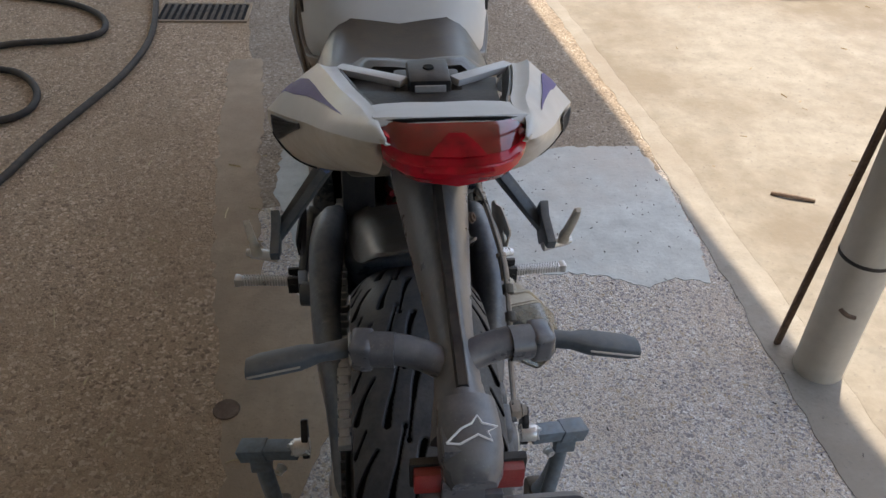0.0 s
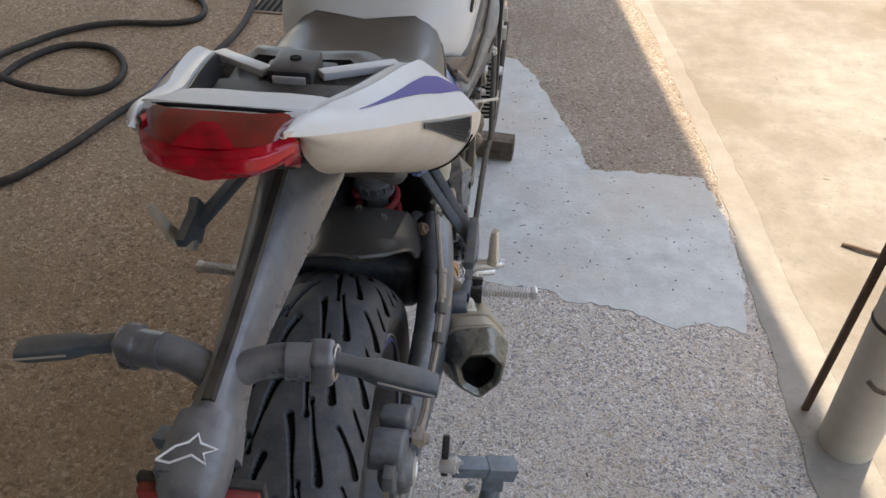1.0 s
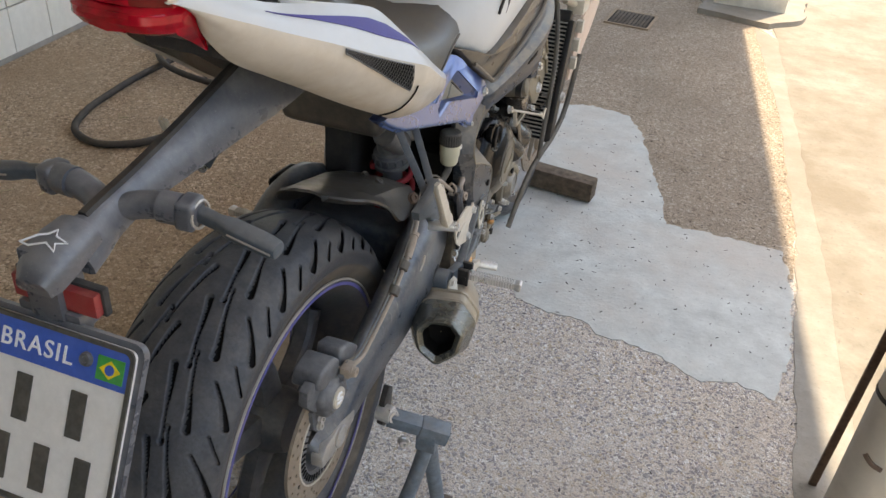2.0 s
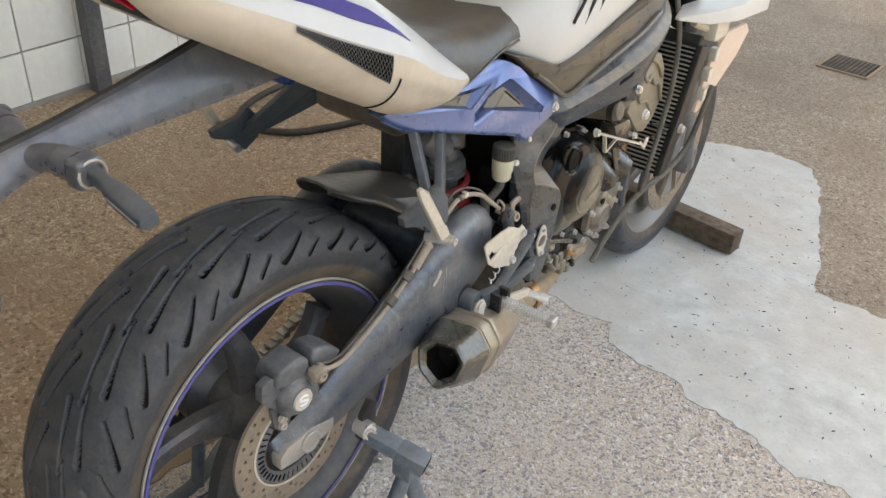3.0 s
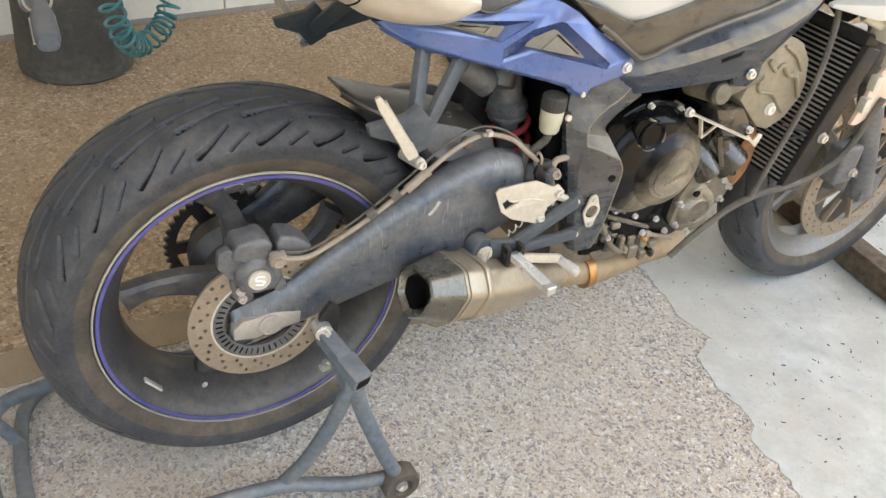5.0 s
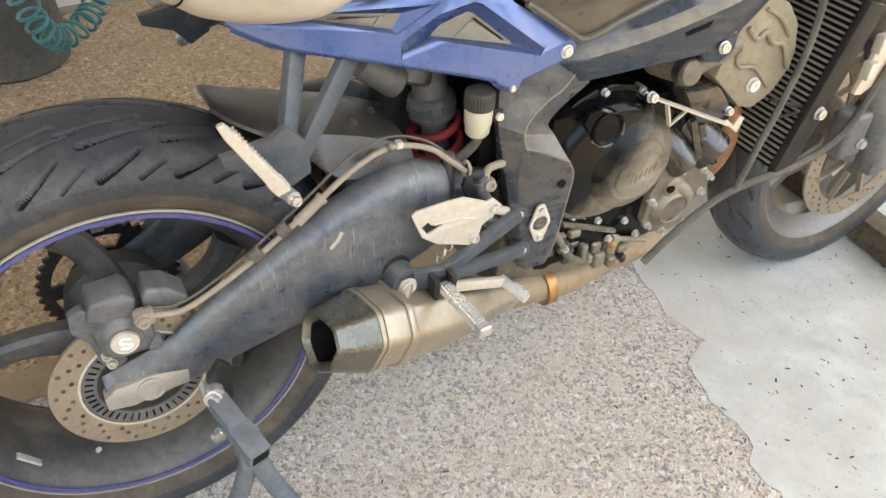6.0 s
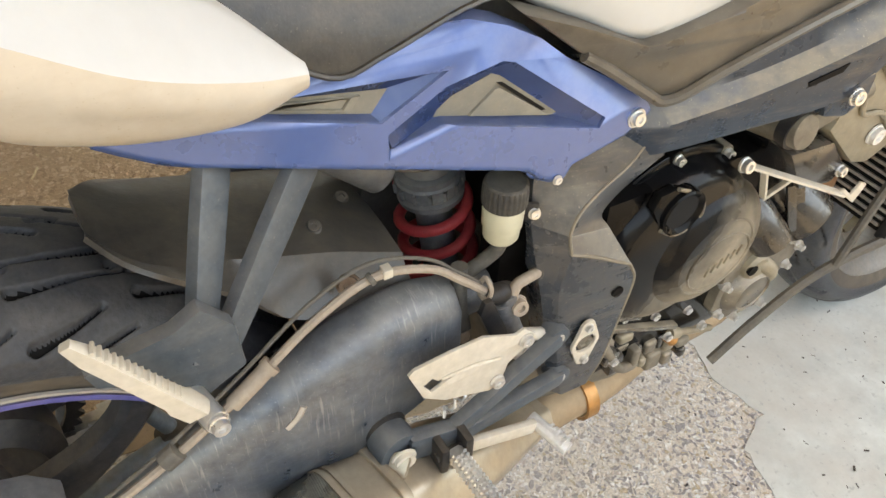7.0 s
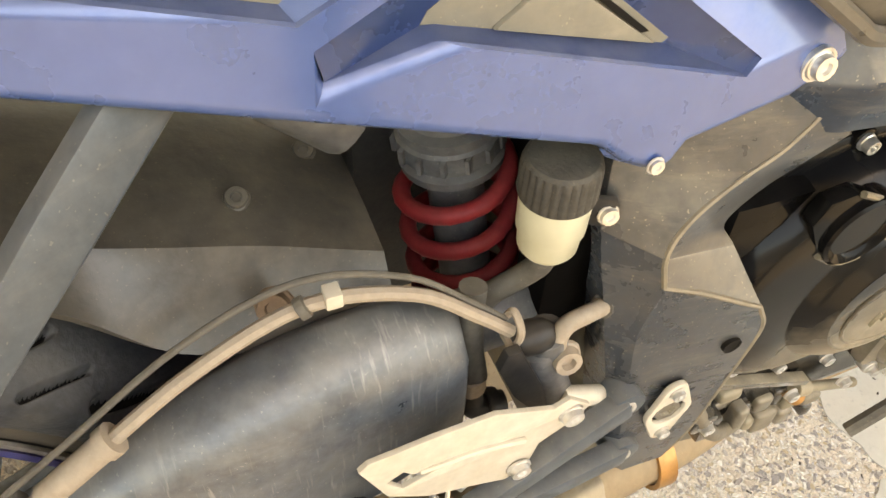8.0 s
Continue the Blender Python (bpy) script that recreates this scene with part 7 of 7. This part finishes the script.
part("hose_clip", join(tube([(0.131, 0.430, 0.553), (0.1395, 0.432, 0.551), (0.1405, 0.434, 0.563), (0.132, 0.433, 0.570), (0.128, 0.431, 0.562)], 0.0022, 6, 5), box((0.128, 0.428, 0.548), (0.141, 0.435, 0.553), 0.001)), "line", mc, "pale hose clip")
part("push_bracket", soften(slab([(0.148, 0.424, 0.556), (0.148, 0.432, 0.556), (0.148, 0.462, 0.484), (0.148, 0.474, 0.470), (0.148, 0.458, 0.470), (0.148, 0.432, 0.512), (0.148, 0.420, 0.543)], 0.006), 0.001), "black", mc, "black folded bracket plate")
part("clevis", join(rod((0.141, 0.464, 0.492), (0.143, 0.470, 0.474), 0.0055, 10, 0.001), soften(box((0.134, 0.462, 0.462), (0.152, 0.478, 0.478)), 0.003)), "steel", mc, "bright pushrod clevis")
part("shaft", rod((0.150, 0.462, 0.499), (0.150, 0.500, 0.480), 0.0065, 14, 0.001), "guard", mc, "pale dusty shaft")
part("drop_hose", tube([(0.113, 0.418, 0.575), (0.117, 0.416, 0.550), (0.119, 0.417, 0.525), (0.120, 0.419, 0.490)], 0.0078, 12, 4), "cable", mc, "rubber hose dropping to the link")
part("hose_band", rod((0.1195, 0.4185, 0.502), (0.120, 0.419, 0.489), 0.0098, 14, 0.001), "line", mc, "dusty band round the hose")
part("hose_tail", join(tube([(0.120, 0.419, 0.490), (0.121, 0.420, 0.472), (0.122, 0.428, 0.464), (0.123, 0.442, 0.462)], 0.0085, 12, 5), rod((0.122, 0.430, 0.464), (0.123, 0.437, 0.463), 0.0115, 14, 0.002)), "black", mc)
LINE = [(0.134, 0.020, 0.476), (0.138, 0.055, 0.472), (0.140, 0.090, 0.486), (0.145, 0.150, 0.524), (0.144, 0.215, 0.567), (0.134, 0.275, 0.600), (0.126, 0.330, 0.614), (0.126, 0.380, 0.600), (0.130, 0.412, 0.574), (0.134, 0.432, 0.556)]
line_a = part("brake_line", tube(LINE, 0.0037, 8, 6), "line", bike, "dusty tan brake line")
part("sensor_lead", tube([(x - 0.004, y - 0.002, z + 0.011 - 0.004 * math.sin(y * 18)) for x, y, z in LINE], 0.0017, 8, 6), "cable", bike, "thin dusty sensor lead")
part("line_tie", rod((0.1270, 0.325, 0.6135), (0.1270, 0.329, 0.6155), 0.0056, 12, 0.0006), "cable", line_a, "thin cable tie")
for x, y, z in (LINE[3], (0.1445, 0.185, 0.548)):
    part("line_clip", rod((x + 0.001, y - 0.006, z + 0.001), (x + 0.001, y + 0.006, z + 0.009), 0.0088, 12, 0.001), "cable", line_a, "cable tie")
part("line_sleeve", join(tube([(0.1445, 0.202, 0.557), (0.1435, 0.218, 0.5685), (0.1415, 0.233, 0.578)], 0.0068, 12, 4), tube([(0.1415, 0.232, 0.5775), (0.1410, 0.237, 0.5805)], 0.0082, 12, 1)), "line", line_a, "crimped hose sleeve")
part("pale_tie", box((0.1215, 0.337, 0.611), (0.1305, 0.345, 0.620), 0.001), "guard", line_a, "pale plastic tag")
part("line_bolt", bolt((0.104, 0.318, 0.592), (0.8, -0.3, 0.5), 0.0085, 0.006), "rust", line_a, "rusty bolt in a round recess")
part("banjo", join(soften(box((0.126, 0.005, 0.468), (0.142, 0.028, 0.486)), 0.004), bolt((0.142, 0.014, 0.478), (1, 0, 0), 0.008, 0.007)), "line", line_a)

# radiator, shroud, cables
RT = Matrix.Translation((0, 1.015, 0.565)) @ Matrix.Rotation(radians(-18), 4, "X")
rad = part("radiator", box((-0.175, -0.016, -0.135), (0.182, 0.016, 0.135), 0.003, RT), "dark", bike, "black finned radiator")
part("end_tank", join(box((0.182, -0.020, -0.14), (0.196, 0.022, 0.14), 0.004, RT)), "black", rad, "black radiator end tank")
part("top_tank", box((-0.178, -0.02, 0.135), (0.187, 0.02, 0.160), 0.006, RT), "black", rad)
for k in range(30):
    z = -0.128 + k * 0.0089
    part("fin", box((-0.17, -0.0205, z), (0.181, -0.015, z + 0.0032), 0, RT), "silver", rad)
part("rad_bolt", bolt((0.197, 1.010, 0.535), (1, 0, 0), 0.009, 0.008), "steel", rad)
part("rad_stay", join(rod((0.185, 1.008, 0.537), (0.165, 0.930, 0.560), 0.003, 8), rod((0.185, 1.008, 0.535), (0.165, 0.945, 0.525), 0.003, 8)), "black", rad)
SHROUD = [(0.196, 1.090, 0.585), (0.196, 1.095, 0.620), (0.198, 1.112, 0.668), (0.204, 1.150, 0.712), (0.212, 1.235, 0.715), (0.210, 1.270, 0.690), (0.205, 1.240, 0.640), (0.200, 1.165, 0.585), (0.196, 1.098, 0.545), (0.195, 1.082, 0.548)]
for s in (1, -1):
    b = slab(SHROUD, 0.008, bevel=0.002)
    sh = part("radiator_shroud", b if s > 0 else mirror(b), "pink", bike, "sun-faded pale fairing lower, broken at the edge")
    for y, z in ((1.092, 0.590), (1.097, 0.632), (1.112, 0.672)):
        c = soften(box((0.190, y - 0.010, z - 0.014), (0.206, y + 0.008, z + 0.014)), 0.002)
        part("tab", c if s > 0 else mirror(c), "guard", sh)
part("fairing_edge", soften(rings([[(0.17, 0.925, 0.775), (0.18, 0.925, 0.775), (0.18, 0.925, 0.781), (0.17, 0.925, 0.781)], [(0.15, 1.0, 0.760), (0.215, 1.0, 0.760), (0.215, 1.0, 0.785), (0.15, 1.0, 0.785)], [(0.16, 1.1, 0.752), (0.235, 1.1, 0.752), (0.235, 1.1, 0.785), (0.16, 1.1, 0.785)], [(0.17, 1.26, 0.745), (0.24, 1.26, 0.745), (0.24, 1.26, 0.785), (0.17, 1.26, 0.785)]]), 0.006), "white", bike, "white fairing edge")
part("fairing_stay", join(rod((0.17, 1.03, 0.75), (0.20, 1.10, 0.72), 0.010, 10), soften(box((0.17, 1.06, 0.71), (0.21, 1.13, 0.75)), 0.006)), "guard", bike, "pale fairing bracket")
part("drain_hose", tube([(0.172, 0.745, 0.318), (0.176, 0.790, 0.362), (0.182, 0.850, 0.408), (0.19, 0.905, 0.432), (0.195, 0.985, 0.440), (0.198, 1.060, 0.462), (0.200, 1.10, 0.505), (0.205, 1.13, 0.60)], 0.0062, 8, 6), "cable", bike, "long dusty drain hose")
part("clutch_cable", tube([(0.190, 0.885, 0.428), (0.188, 0.905, 0.490), (0.186, 0.93, 0.56), (0.182, 0.955, 0.65), (0.17, 0.965, 0.74), (0.15, 0.97, 0.80)], 0.0055, 8, 6), "cable", bike, "dusty control cable")

# front end
RAKE = Vector((0, -0.407, 0.914))
for s in (1, -1):
    foot = Vector((s * 0.098, 1.375, 0.300))
    fork = part("fork_leg", join(tube([foot - RAKE * 0.02, foot + RAKE * 0.30], 0.026, 18, 1), tube([foot + RAKE * 0.30, foot + RAKE * 0.66], 0.022, 18, 1)), "caliper", bike, "dusty grey fork leg")
    part("axle_clamp", soften(box((s * 0.098 - 0.022, 1.355, 0.27), (s * 0.098 + 0.022, 1.41, 0.33)), 0.008), "caliper", fork)
    cl = join(soften(box((s * 0.098 - 0.025, 1.240, 0.335), (s * 0.098 + 0.018, 1.300, 0.425)), 0.010, 3), bar((s * 0.10, 1.30, 0.36), (s * 0.10, 1.352, 0.335), 0.016, 0.020, 0.004))
    part("front_caliper", cl, "caliper", fork, "dusty front brake caliper")
    part("caliper_bolt", bolt((s * 0.118, 1.285, 0.365), (s, 0, 0), 0.009, 0.008), "steel", fork)
part("front_mudguard", rings([[(0.060 * math.cos(q), 1.385 + 0.325 * math.cos(radians(a)), 0.302 + (0.315 + 0.018 * math.sin(q)) * math.sin(radians(a))) for q in [math.pi * k / 8 for k in range(9)]] + [(0.054 * math.cos(q), 1.385 + 0.32 * math.cos(radians(a)), 0.302 + (0.310 + 0.018 * math.sin(q)) * math.sin(radians(a))) for q in [math.pi * k / 8 for k in range(8, -1, -1)]] for a in range(40, 160, 12)]), "white", bike, "white front mudguard")
part("triple_clamp", soften(box((-0.13, 1.09, 0.84), (0.13, 1.16, 0.88)), 0.015), "black", bike, "black fork clamp")
part("steering_head", rod((0, 1.10, 0.80), (0, 1.06, 0.95), 0.04, 20, 0.006), "black", bike)
part("handlebar", join(tube([(-0.33, 0.93, 0.93), (-0.2, 1.04, 0.945), (-0.11, 1.08, 0.93)], 0.014, 12, 5), tube([(0.33, 0.93, 0.93), (0.2, 1.04, 0.945), (0.11, 1.08, 0.93)], 0.014, 12, 5)), "black", bike, "black clip-on handlebars")
part("wiring", join(tube([(0.12, 0.98, 0.78), (0.14, 1.03, 0.74), (0.12, 1.08, 0.77)], 0.012, 8, 5), tube([(0.10, 0.96, 0.83), (0.15, 1.02, 0.80), (0.13, 1.10, 0.83)], 0.009, 8, 5), soften(box((0.06, 1.02, 0.74), (0.15, 1.10, 0.84)), 0.015)), "dark", bike, "dark wiring bundle")

# ---- paddock stand ----
stand = thing("paddock_stand", "grey-blue tubular paddock stand holding up the rear wheel", "stand")
for s in (1, -1):
    post = part("upright", join(tube([(s * 0.238, 0.090, 0.315), (s * 0.240, 0.108, 0.240), (s * 0.241, 0.150, 0.120), (s * 0.236, 0.180, 0.050)], 0.0125, 14, 5), tube([(s * 0.238, 0.090, 0.312), (s * 0.222, 0.070, 0.220), (s * 0.195, 0.035, 0.110), (s * 0.170, 0.004, 0.040)], 0.0120, 14, 5), soften(box((s * 0.238 - 0.016, 0.072, 0.300), (s * 0.238 + 0.016, 0.104, 0.336)), 0.003)), "stand", stand, "forked tubular upright")
    sq = [(-0.0125, -0.0105), (0.0125, -0.0105), (0.0125, 0.0105), (-0.0125, 0.0105)]
    part("spool_arm", join(soften(tube([(s * 0.178, 0.068, 0.356), (s * 0.232, 0.083, 0.342)], 1, 4, 1, sq), 0.002), soften(tube([(s * 0.226, 0.081, 0.343), (s * 0.268, 0.093, 0.331)], 1, 4, 1, [(a * 1.18, b * 1.18) for a, b in sq]), 0.002)), "stand", post, "square spool arm in its sleeve")
    # the tube's shaded inside is a near-black block at its end
    part("arm_opening", tube([(s * 0.2675, 0.0928, 0.3312), (s * 0.2690, 0.0932, 0.3308)], 1, 4, 1, [(a * 0.85, b * 0.85) for a, b in sq]), "dark", post, "open end of the square tube")
    part("spool_hook", soften(slab([(s * 0.172, 0.058, 0.345), (s * 0.172, 0.066, 0.385), (s * 0.172, 0.082, 0.405), (s * 0.172, 0.096, 0.392), (s * 0.172, 0.092, 0.340), (s * 0.172, 0.070, 0.330)], 0.010 * s), 0.002), "black", post, "black hook plate")
    part("arm_bolt", bolt((s * 0.205, 0.064, 0.322), (s * 0.5, -1, 0), 0.007, 0.012), "steel", post)
    part("pivot_bolt", join(bolt((s * 0.183, 0.066, 0.362), (s, -0.6, 0.2), 0.010, 0.008), rod((s * 0.160, 0.068, 0.362), (s * 0.184, 0.067, 0.362), 0.014, 14, 0.002)), "steel", post)
    part("side_rail", tube([(s * 0.232, 0.175, 0.045), (s * 0.215, 0.10, 0.04), (s * 0.175, -0.01, 0.042), (s * 0.175, -0.20, 0.06), (s * 0.16, -0.32, 0.075)], 0.0125, 14, 5), "stand", stand, "curved side rail")
    wh = part("roller", lathe([(s * 0.222, 0.010), (s * 0.222, 0.030), (s * 0.226, 0.033), (s * 0.252, 0.033), (s * 0.256, 0.030), (s * 0.256, 0.018), (s * 0.250, 0.016), (s * 0.250, 0.0)], (0, 0.184, 0.0345), "x", 28), "rubber_wall", stand, "small black roller wheel")
    part("roller_bolt", bolt((s * 0.2505, 0.184, 0.0345), (s, 0, 0), 0.009, 0.006), "steel", wh)
part("handle_bar", tube([(0.16, -0.32, 0.075), (0.13, -0.385, 0.085), (0.06, -0.41, 0.085), (-0.06, -0.41, 0.085), (-0.13, -0.385, 0.085), (-0.16, -0.32, 0.075)], 0.0125, 14, 6), "stand", stand, "bent handle tube behind the wheel")
part("foot_rail", tube([(-0.24, -0.30, 0.0135), (-0.17, -0.36, 0.0135), (0.0, -0.375, 0.0135), (0.17, -0.36, 0.0135)], 0.0125, 12, 4), "stand", stand)
for x in (0.10, -0.10):
    part("handle_leg", rod((x, -0.40, 0.085), (x, -0.370, 0.014), 0.011, 12), "stand", stand)

# ---- loose things ----
beam = part("wooden_block", soften(slab([(-0.28, 1.560, 0.072), (0.250, 1.500, 0.072), (0.256, 1.560, 0.072), (-0.27, 1.622, 0.072)], 0.064, axis="z"), 0.005, 2), "wood", None)
tagged(beam, "weathered dark timber block chocking the front wheel", "wood block")
rng = random.Random(4)


def hose_thing(name, label, points, r, material, category, steps=8):
    return tagged(part(name, tube(points, r, 10, steps), material), label, category)


run = [(-0.98, 3.1), (-0.90, 2.75), (-0.86, 2.38), (-0.895, 2.08), (-0.975, 1.83), (-1.055, 1.60), (-1.10, 1.42), (-1.15, 1.28), (-1.20, 1.19), (-1.31, 1.13), (-1.44, 1.18), (-1.51, 1.32), (-1.54, 1.49), (-1.555, 1.65), (-1.555, 1.80), (-1.547, 1.95), (-1.484, 2.086), (-1.39, 2.126), (-1.267, 2.093), (-1.168, 1.958), (-1.150, 1.82), (-1.22, 1.746), (-1.35, 1.728), (-1.484, 1.752), (-1.60, 1.85), (-1.638, 1.962), (-1.592, 2.123), (-1.515, 2.245), (-1.374, 2.342), (-1.153, 2.376), (-1.055, 2.45), (-1.09, 2.60), (-1.25, 2.75), (-1.55, 2.87)]
hose_thing("air_hose", "black rubber air hose looped over the garage floor", [(x, y, 0.040 if 23 <= i <= 24 else 0.028 if i in (22, 25) else 0.016) for i, (x, y) in enumerate(run)], 0.0125, "floor_hose", "hose")

# leaning pipe post at the roof's edge
post = part("pipe_post", lathe([(0.0, 0.055), (3.49, 0.055)], (0.965, 0.492, 0), "z", 40), "pvc")
tagged(post, "greyish beige round pipe post at the slab edge", "post")
for z, r in ((0.335, 0.0565), (0.215, 0.0558)):
    part("tie", lathe([(z - 0.004, r), (z + 0.004, r), (z + 0.004, r - 0.004), (z - 0.004, r - 0.004)], (0.965, 0.492, 0), "z", 40, True) if z > 0.3 else tube([(0.925, 0.452, z + 0.006), (0.938, 0.442, z - 0.004), (0.955, 0.4365, z - 0.008)], 0.005, 6, 3), "tape" if z > 0.3 else "rust", post, "dark tie round the post" if z > 0.3 else "rust smear")
part("post_rod", soften(slab([(0.896, 0.580, 0.0), (0.911, 0.580, 0.0), (0.911, 0.500, 0.9), (0.896, 0.500, 0.9)], 0.010, axis="y"), 0.002), "rust")
tagged(bpy.data.objects["post_rod"], "brown rusty steel bar leaning on the pipe post", "steel bar")
tagged(part("stick", tube([(1.155, 1.19, 0.008), (1.20, 1.165, 0.012), (1.27, 1.14, 0.008)], 0.006, 6, 4), "rust"), "short dark rod lying on sunny concrete", "rod")


def grate(at, w, d, n, turn):
    g = thing("drain_grate", "dark iron drain grate set in the floor", "grate", "floor drain grates", at=at)
    g.rotation_euler = (0, 0, turn)
    part("frame", slab([(-w, -d, 0.009), (w, -d, 0.009), (w, d, 0.009), (-w, d, 0.009)], 0.009, [[(-w + 0.012, -d + 0.012, 0.009), (w - 0.012, -d + 0.012, 0.009), (w - 0.012, d - 0.012, 0.009), (-w + 0.012, d - 0.012, 0.009)]], axis="z"), "brown_band", g)
    # thin near-black plate; the pit's shade is in its colour
    part("pit", box((-w + 0.012, -d + 0.012, 0.004), (w - 0.012, d - 0.012, 0.0055)), "dark", g)
    for k in range(n):
        x = -w + 0.02 + (2 * w - 0.04) * (k + 0.5) / n
        part("slat", box((x - 0.007, -d + 0.012, 0.005), (x + 0.007, d - 0.012, 0.0095), 0.001), "grate", g)
    return g


grate((-0.69, 2.66, 0), 0.19, 0.10, 12, -0.05)
grate((0.05, 3.53, 0), 0.115, 0.13, 10, -0.06)
tagged(part("floor_drain", lathe([(0.004, 0.0), (0.0058, 0.020), (0.0058, 0.027), (0.003, 0.029)], (-0.372, 0.468, 0), "z", 28), "rust"), "small round iron drain cover in the floor", "drain")

bucket = thing("bucket", "scuffed grey-black rubber bucket on the garage floor", "bucket", at=(-1.66, -0.06, 0))
part("shell", lathe([(0.0, 0.0), (0.0, 0.155), (0.012, 0.168), (0.03, 0.166), (0.06, 0.168), (0.34, 0.150), (0.35, 0.156), (0.365, 0.156), (0.365, 0.146), (0.05, 0.158), (0.03, 0.0)], (0, 0, 0), "z", 40), "bucket", bucket, "scuffed tapered shell")
part("rim", lathe([(0.352, 0.158), (0.360, 0.164), (0.368, 0.158), (0.366, 0.146), (0.352, 0.146)], (0, 0, 0), "z", 40, True), "bucket", bucket)
pts = []
for i in range(14 * 30 + 1):
    u = 2 * i / (14 * 30) - 1
    t = 0.5 + 0.5 * math.copysign(abs(u) ** 0.65, u)
    a = 2 * math.pi * i / 14
    q = 2 * t - 1
    c = Vector((-1.13 - 0.40 * t, -0.05 + 0.33 * t, 0.20 + 0.75 * q ** 4 + 0.05 * q * q))
    d = Vector((-0.40, 0.33, 2 * (3.0 * q ** 3 + 0.1 * q))).normalized()
    n = Vector((0.33, 0.40, 0)).normalized()
    pts.append(c + n * 0.030 * math.cos(a) + d.cross(n) * 0.030 * math.sin(a))
tagged(part("coil_hose", tube(pts, 0.0046, 6, 1), "teal"), "teal coiled air tube hanging in a loop", "coil hose")
wp = Vector((-1.99, 0.98, 0))
tagged(part("wall_post", soften(box((wp.x - 0.02, wp.y - 0.03, 0), (wp.x + 0.035, wp.y + 0.03, 3.49)), 0.004), "caliper"), "grey steel upright against the tiled wall", "post")

# dry litter
def litter(name, material, label, count, area, size, seed):
    r = random.Random(seed)
    bm = bmesh.new()
    for _ in range(count):
        x, y = r.uniform(area[0], area[1]), r.uniform(area[2], area[3])
        a, l, w = r.uniform(0, 6.3), r.uniform(*size), r.uniform(0.0012, 0.003)
        d, n = Vector((math.cos(a), math.sin(a), 0)), Vector((-math.sin(a), math.cos(a), 0))
        w *= 0.6 * min(1, l / (0.6 * size[1])) if name == "dark_debris" else 1
        c = Vector((x, y, 0.0035))
        bend = n * r.uniform(-0.3, 0.3) * l
        rows = [[c + d * l * t + bend * t * t + n * w * q + Vector((0, 0, h)) for q, h in ((-1, 0), (0, w), (1, 0))] for t in (-0.5, 0, 0.5)]
        vs = [[bm.verts.new(p) for p in row] for row in rows]
        for i in range(2):
            for k in range(2):
                bm.faces.new((vs[i][k], vs[i][k + 1], vs[i + 1][k + 1], vs[i + 1][k]))
    return tagged(part(name, bm, material), label, "litter", "", "stuff")


litter("straw_litter", "straw", "dry straw bits scattered over the brown floor", 70, (-1.7, -0.3, -0.4, 1.6), (0.01, 0.055), 2)
litter("straw_litter", "straw", "pale broken straw lying by the rear wheel", 26, (-1.42, -0.75, -0.05, 0.95), (0.03, 0.075), 19)
litter("dark_debris", "chip", "small dark crumbs on the cement patch", 430, (-0.1, 0.85, 0.85, 2.2), (0.001, 0.0095), 5)
litter("dark_debris", "chip", "small dark crumbs on the rough concrete", 90, (0.1, 0.95, -0.6, 0.85), (0.003, 0.011), 8)
litter("leaf_litter", "leaf", "dry leaf bits on sunny concrete", 60, (1.0, 3.4, 0.6, 3.4), (0.006, 0.03), 11)

# white wall tiles
me_tile = None
for iy in range(-6, 17):
    for iz in range(0, 6):
        if me_tile is None:
            bm = soften(box((-0.012, 0.003, 0.003), (0.0, 0.222, 0.197)), 0.0025, 2)
            first = part("tile", bm, "tile", wall, "large white glazed wall tile")
            me_tile = first.data
            ob = first
        else:
            ob = new("tile", me_tile)
            ob.parent = wall
        ob.matrix_world = wall_turn @ Matrix.Translation((0, 0.055 + 0.225 * iy, 0.0 + 0.20 * iz)) @ Matrix.Rotation(rng.uniform(-0.004, 0.004), 4, "Z")
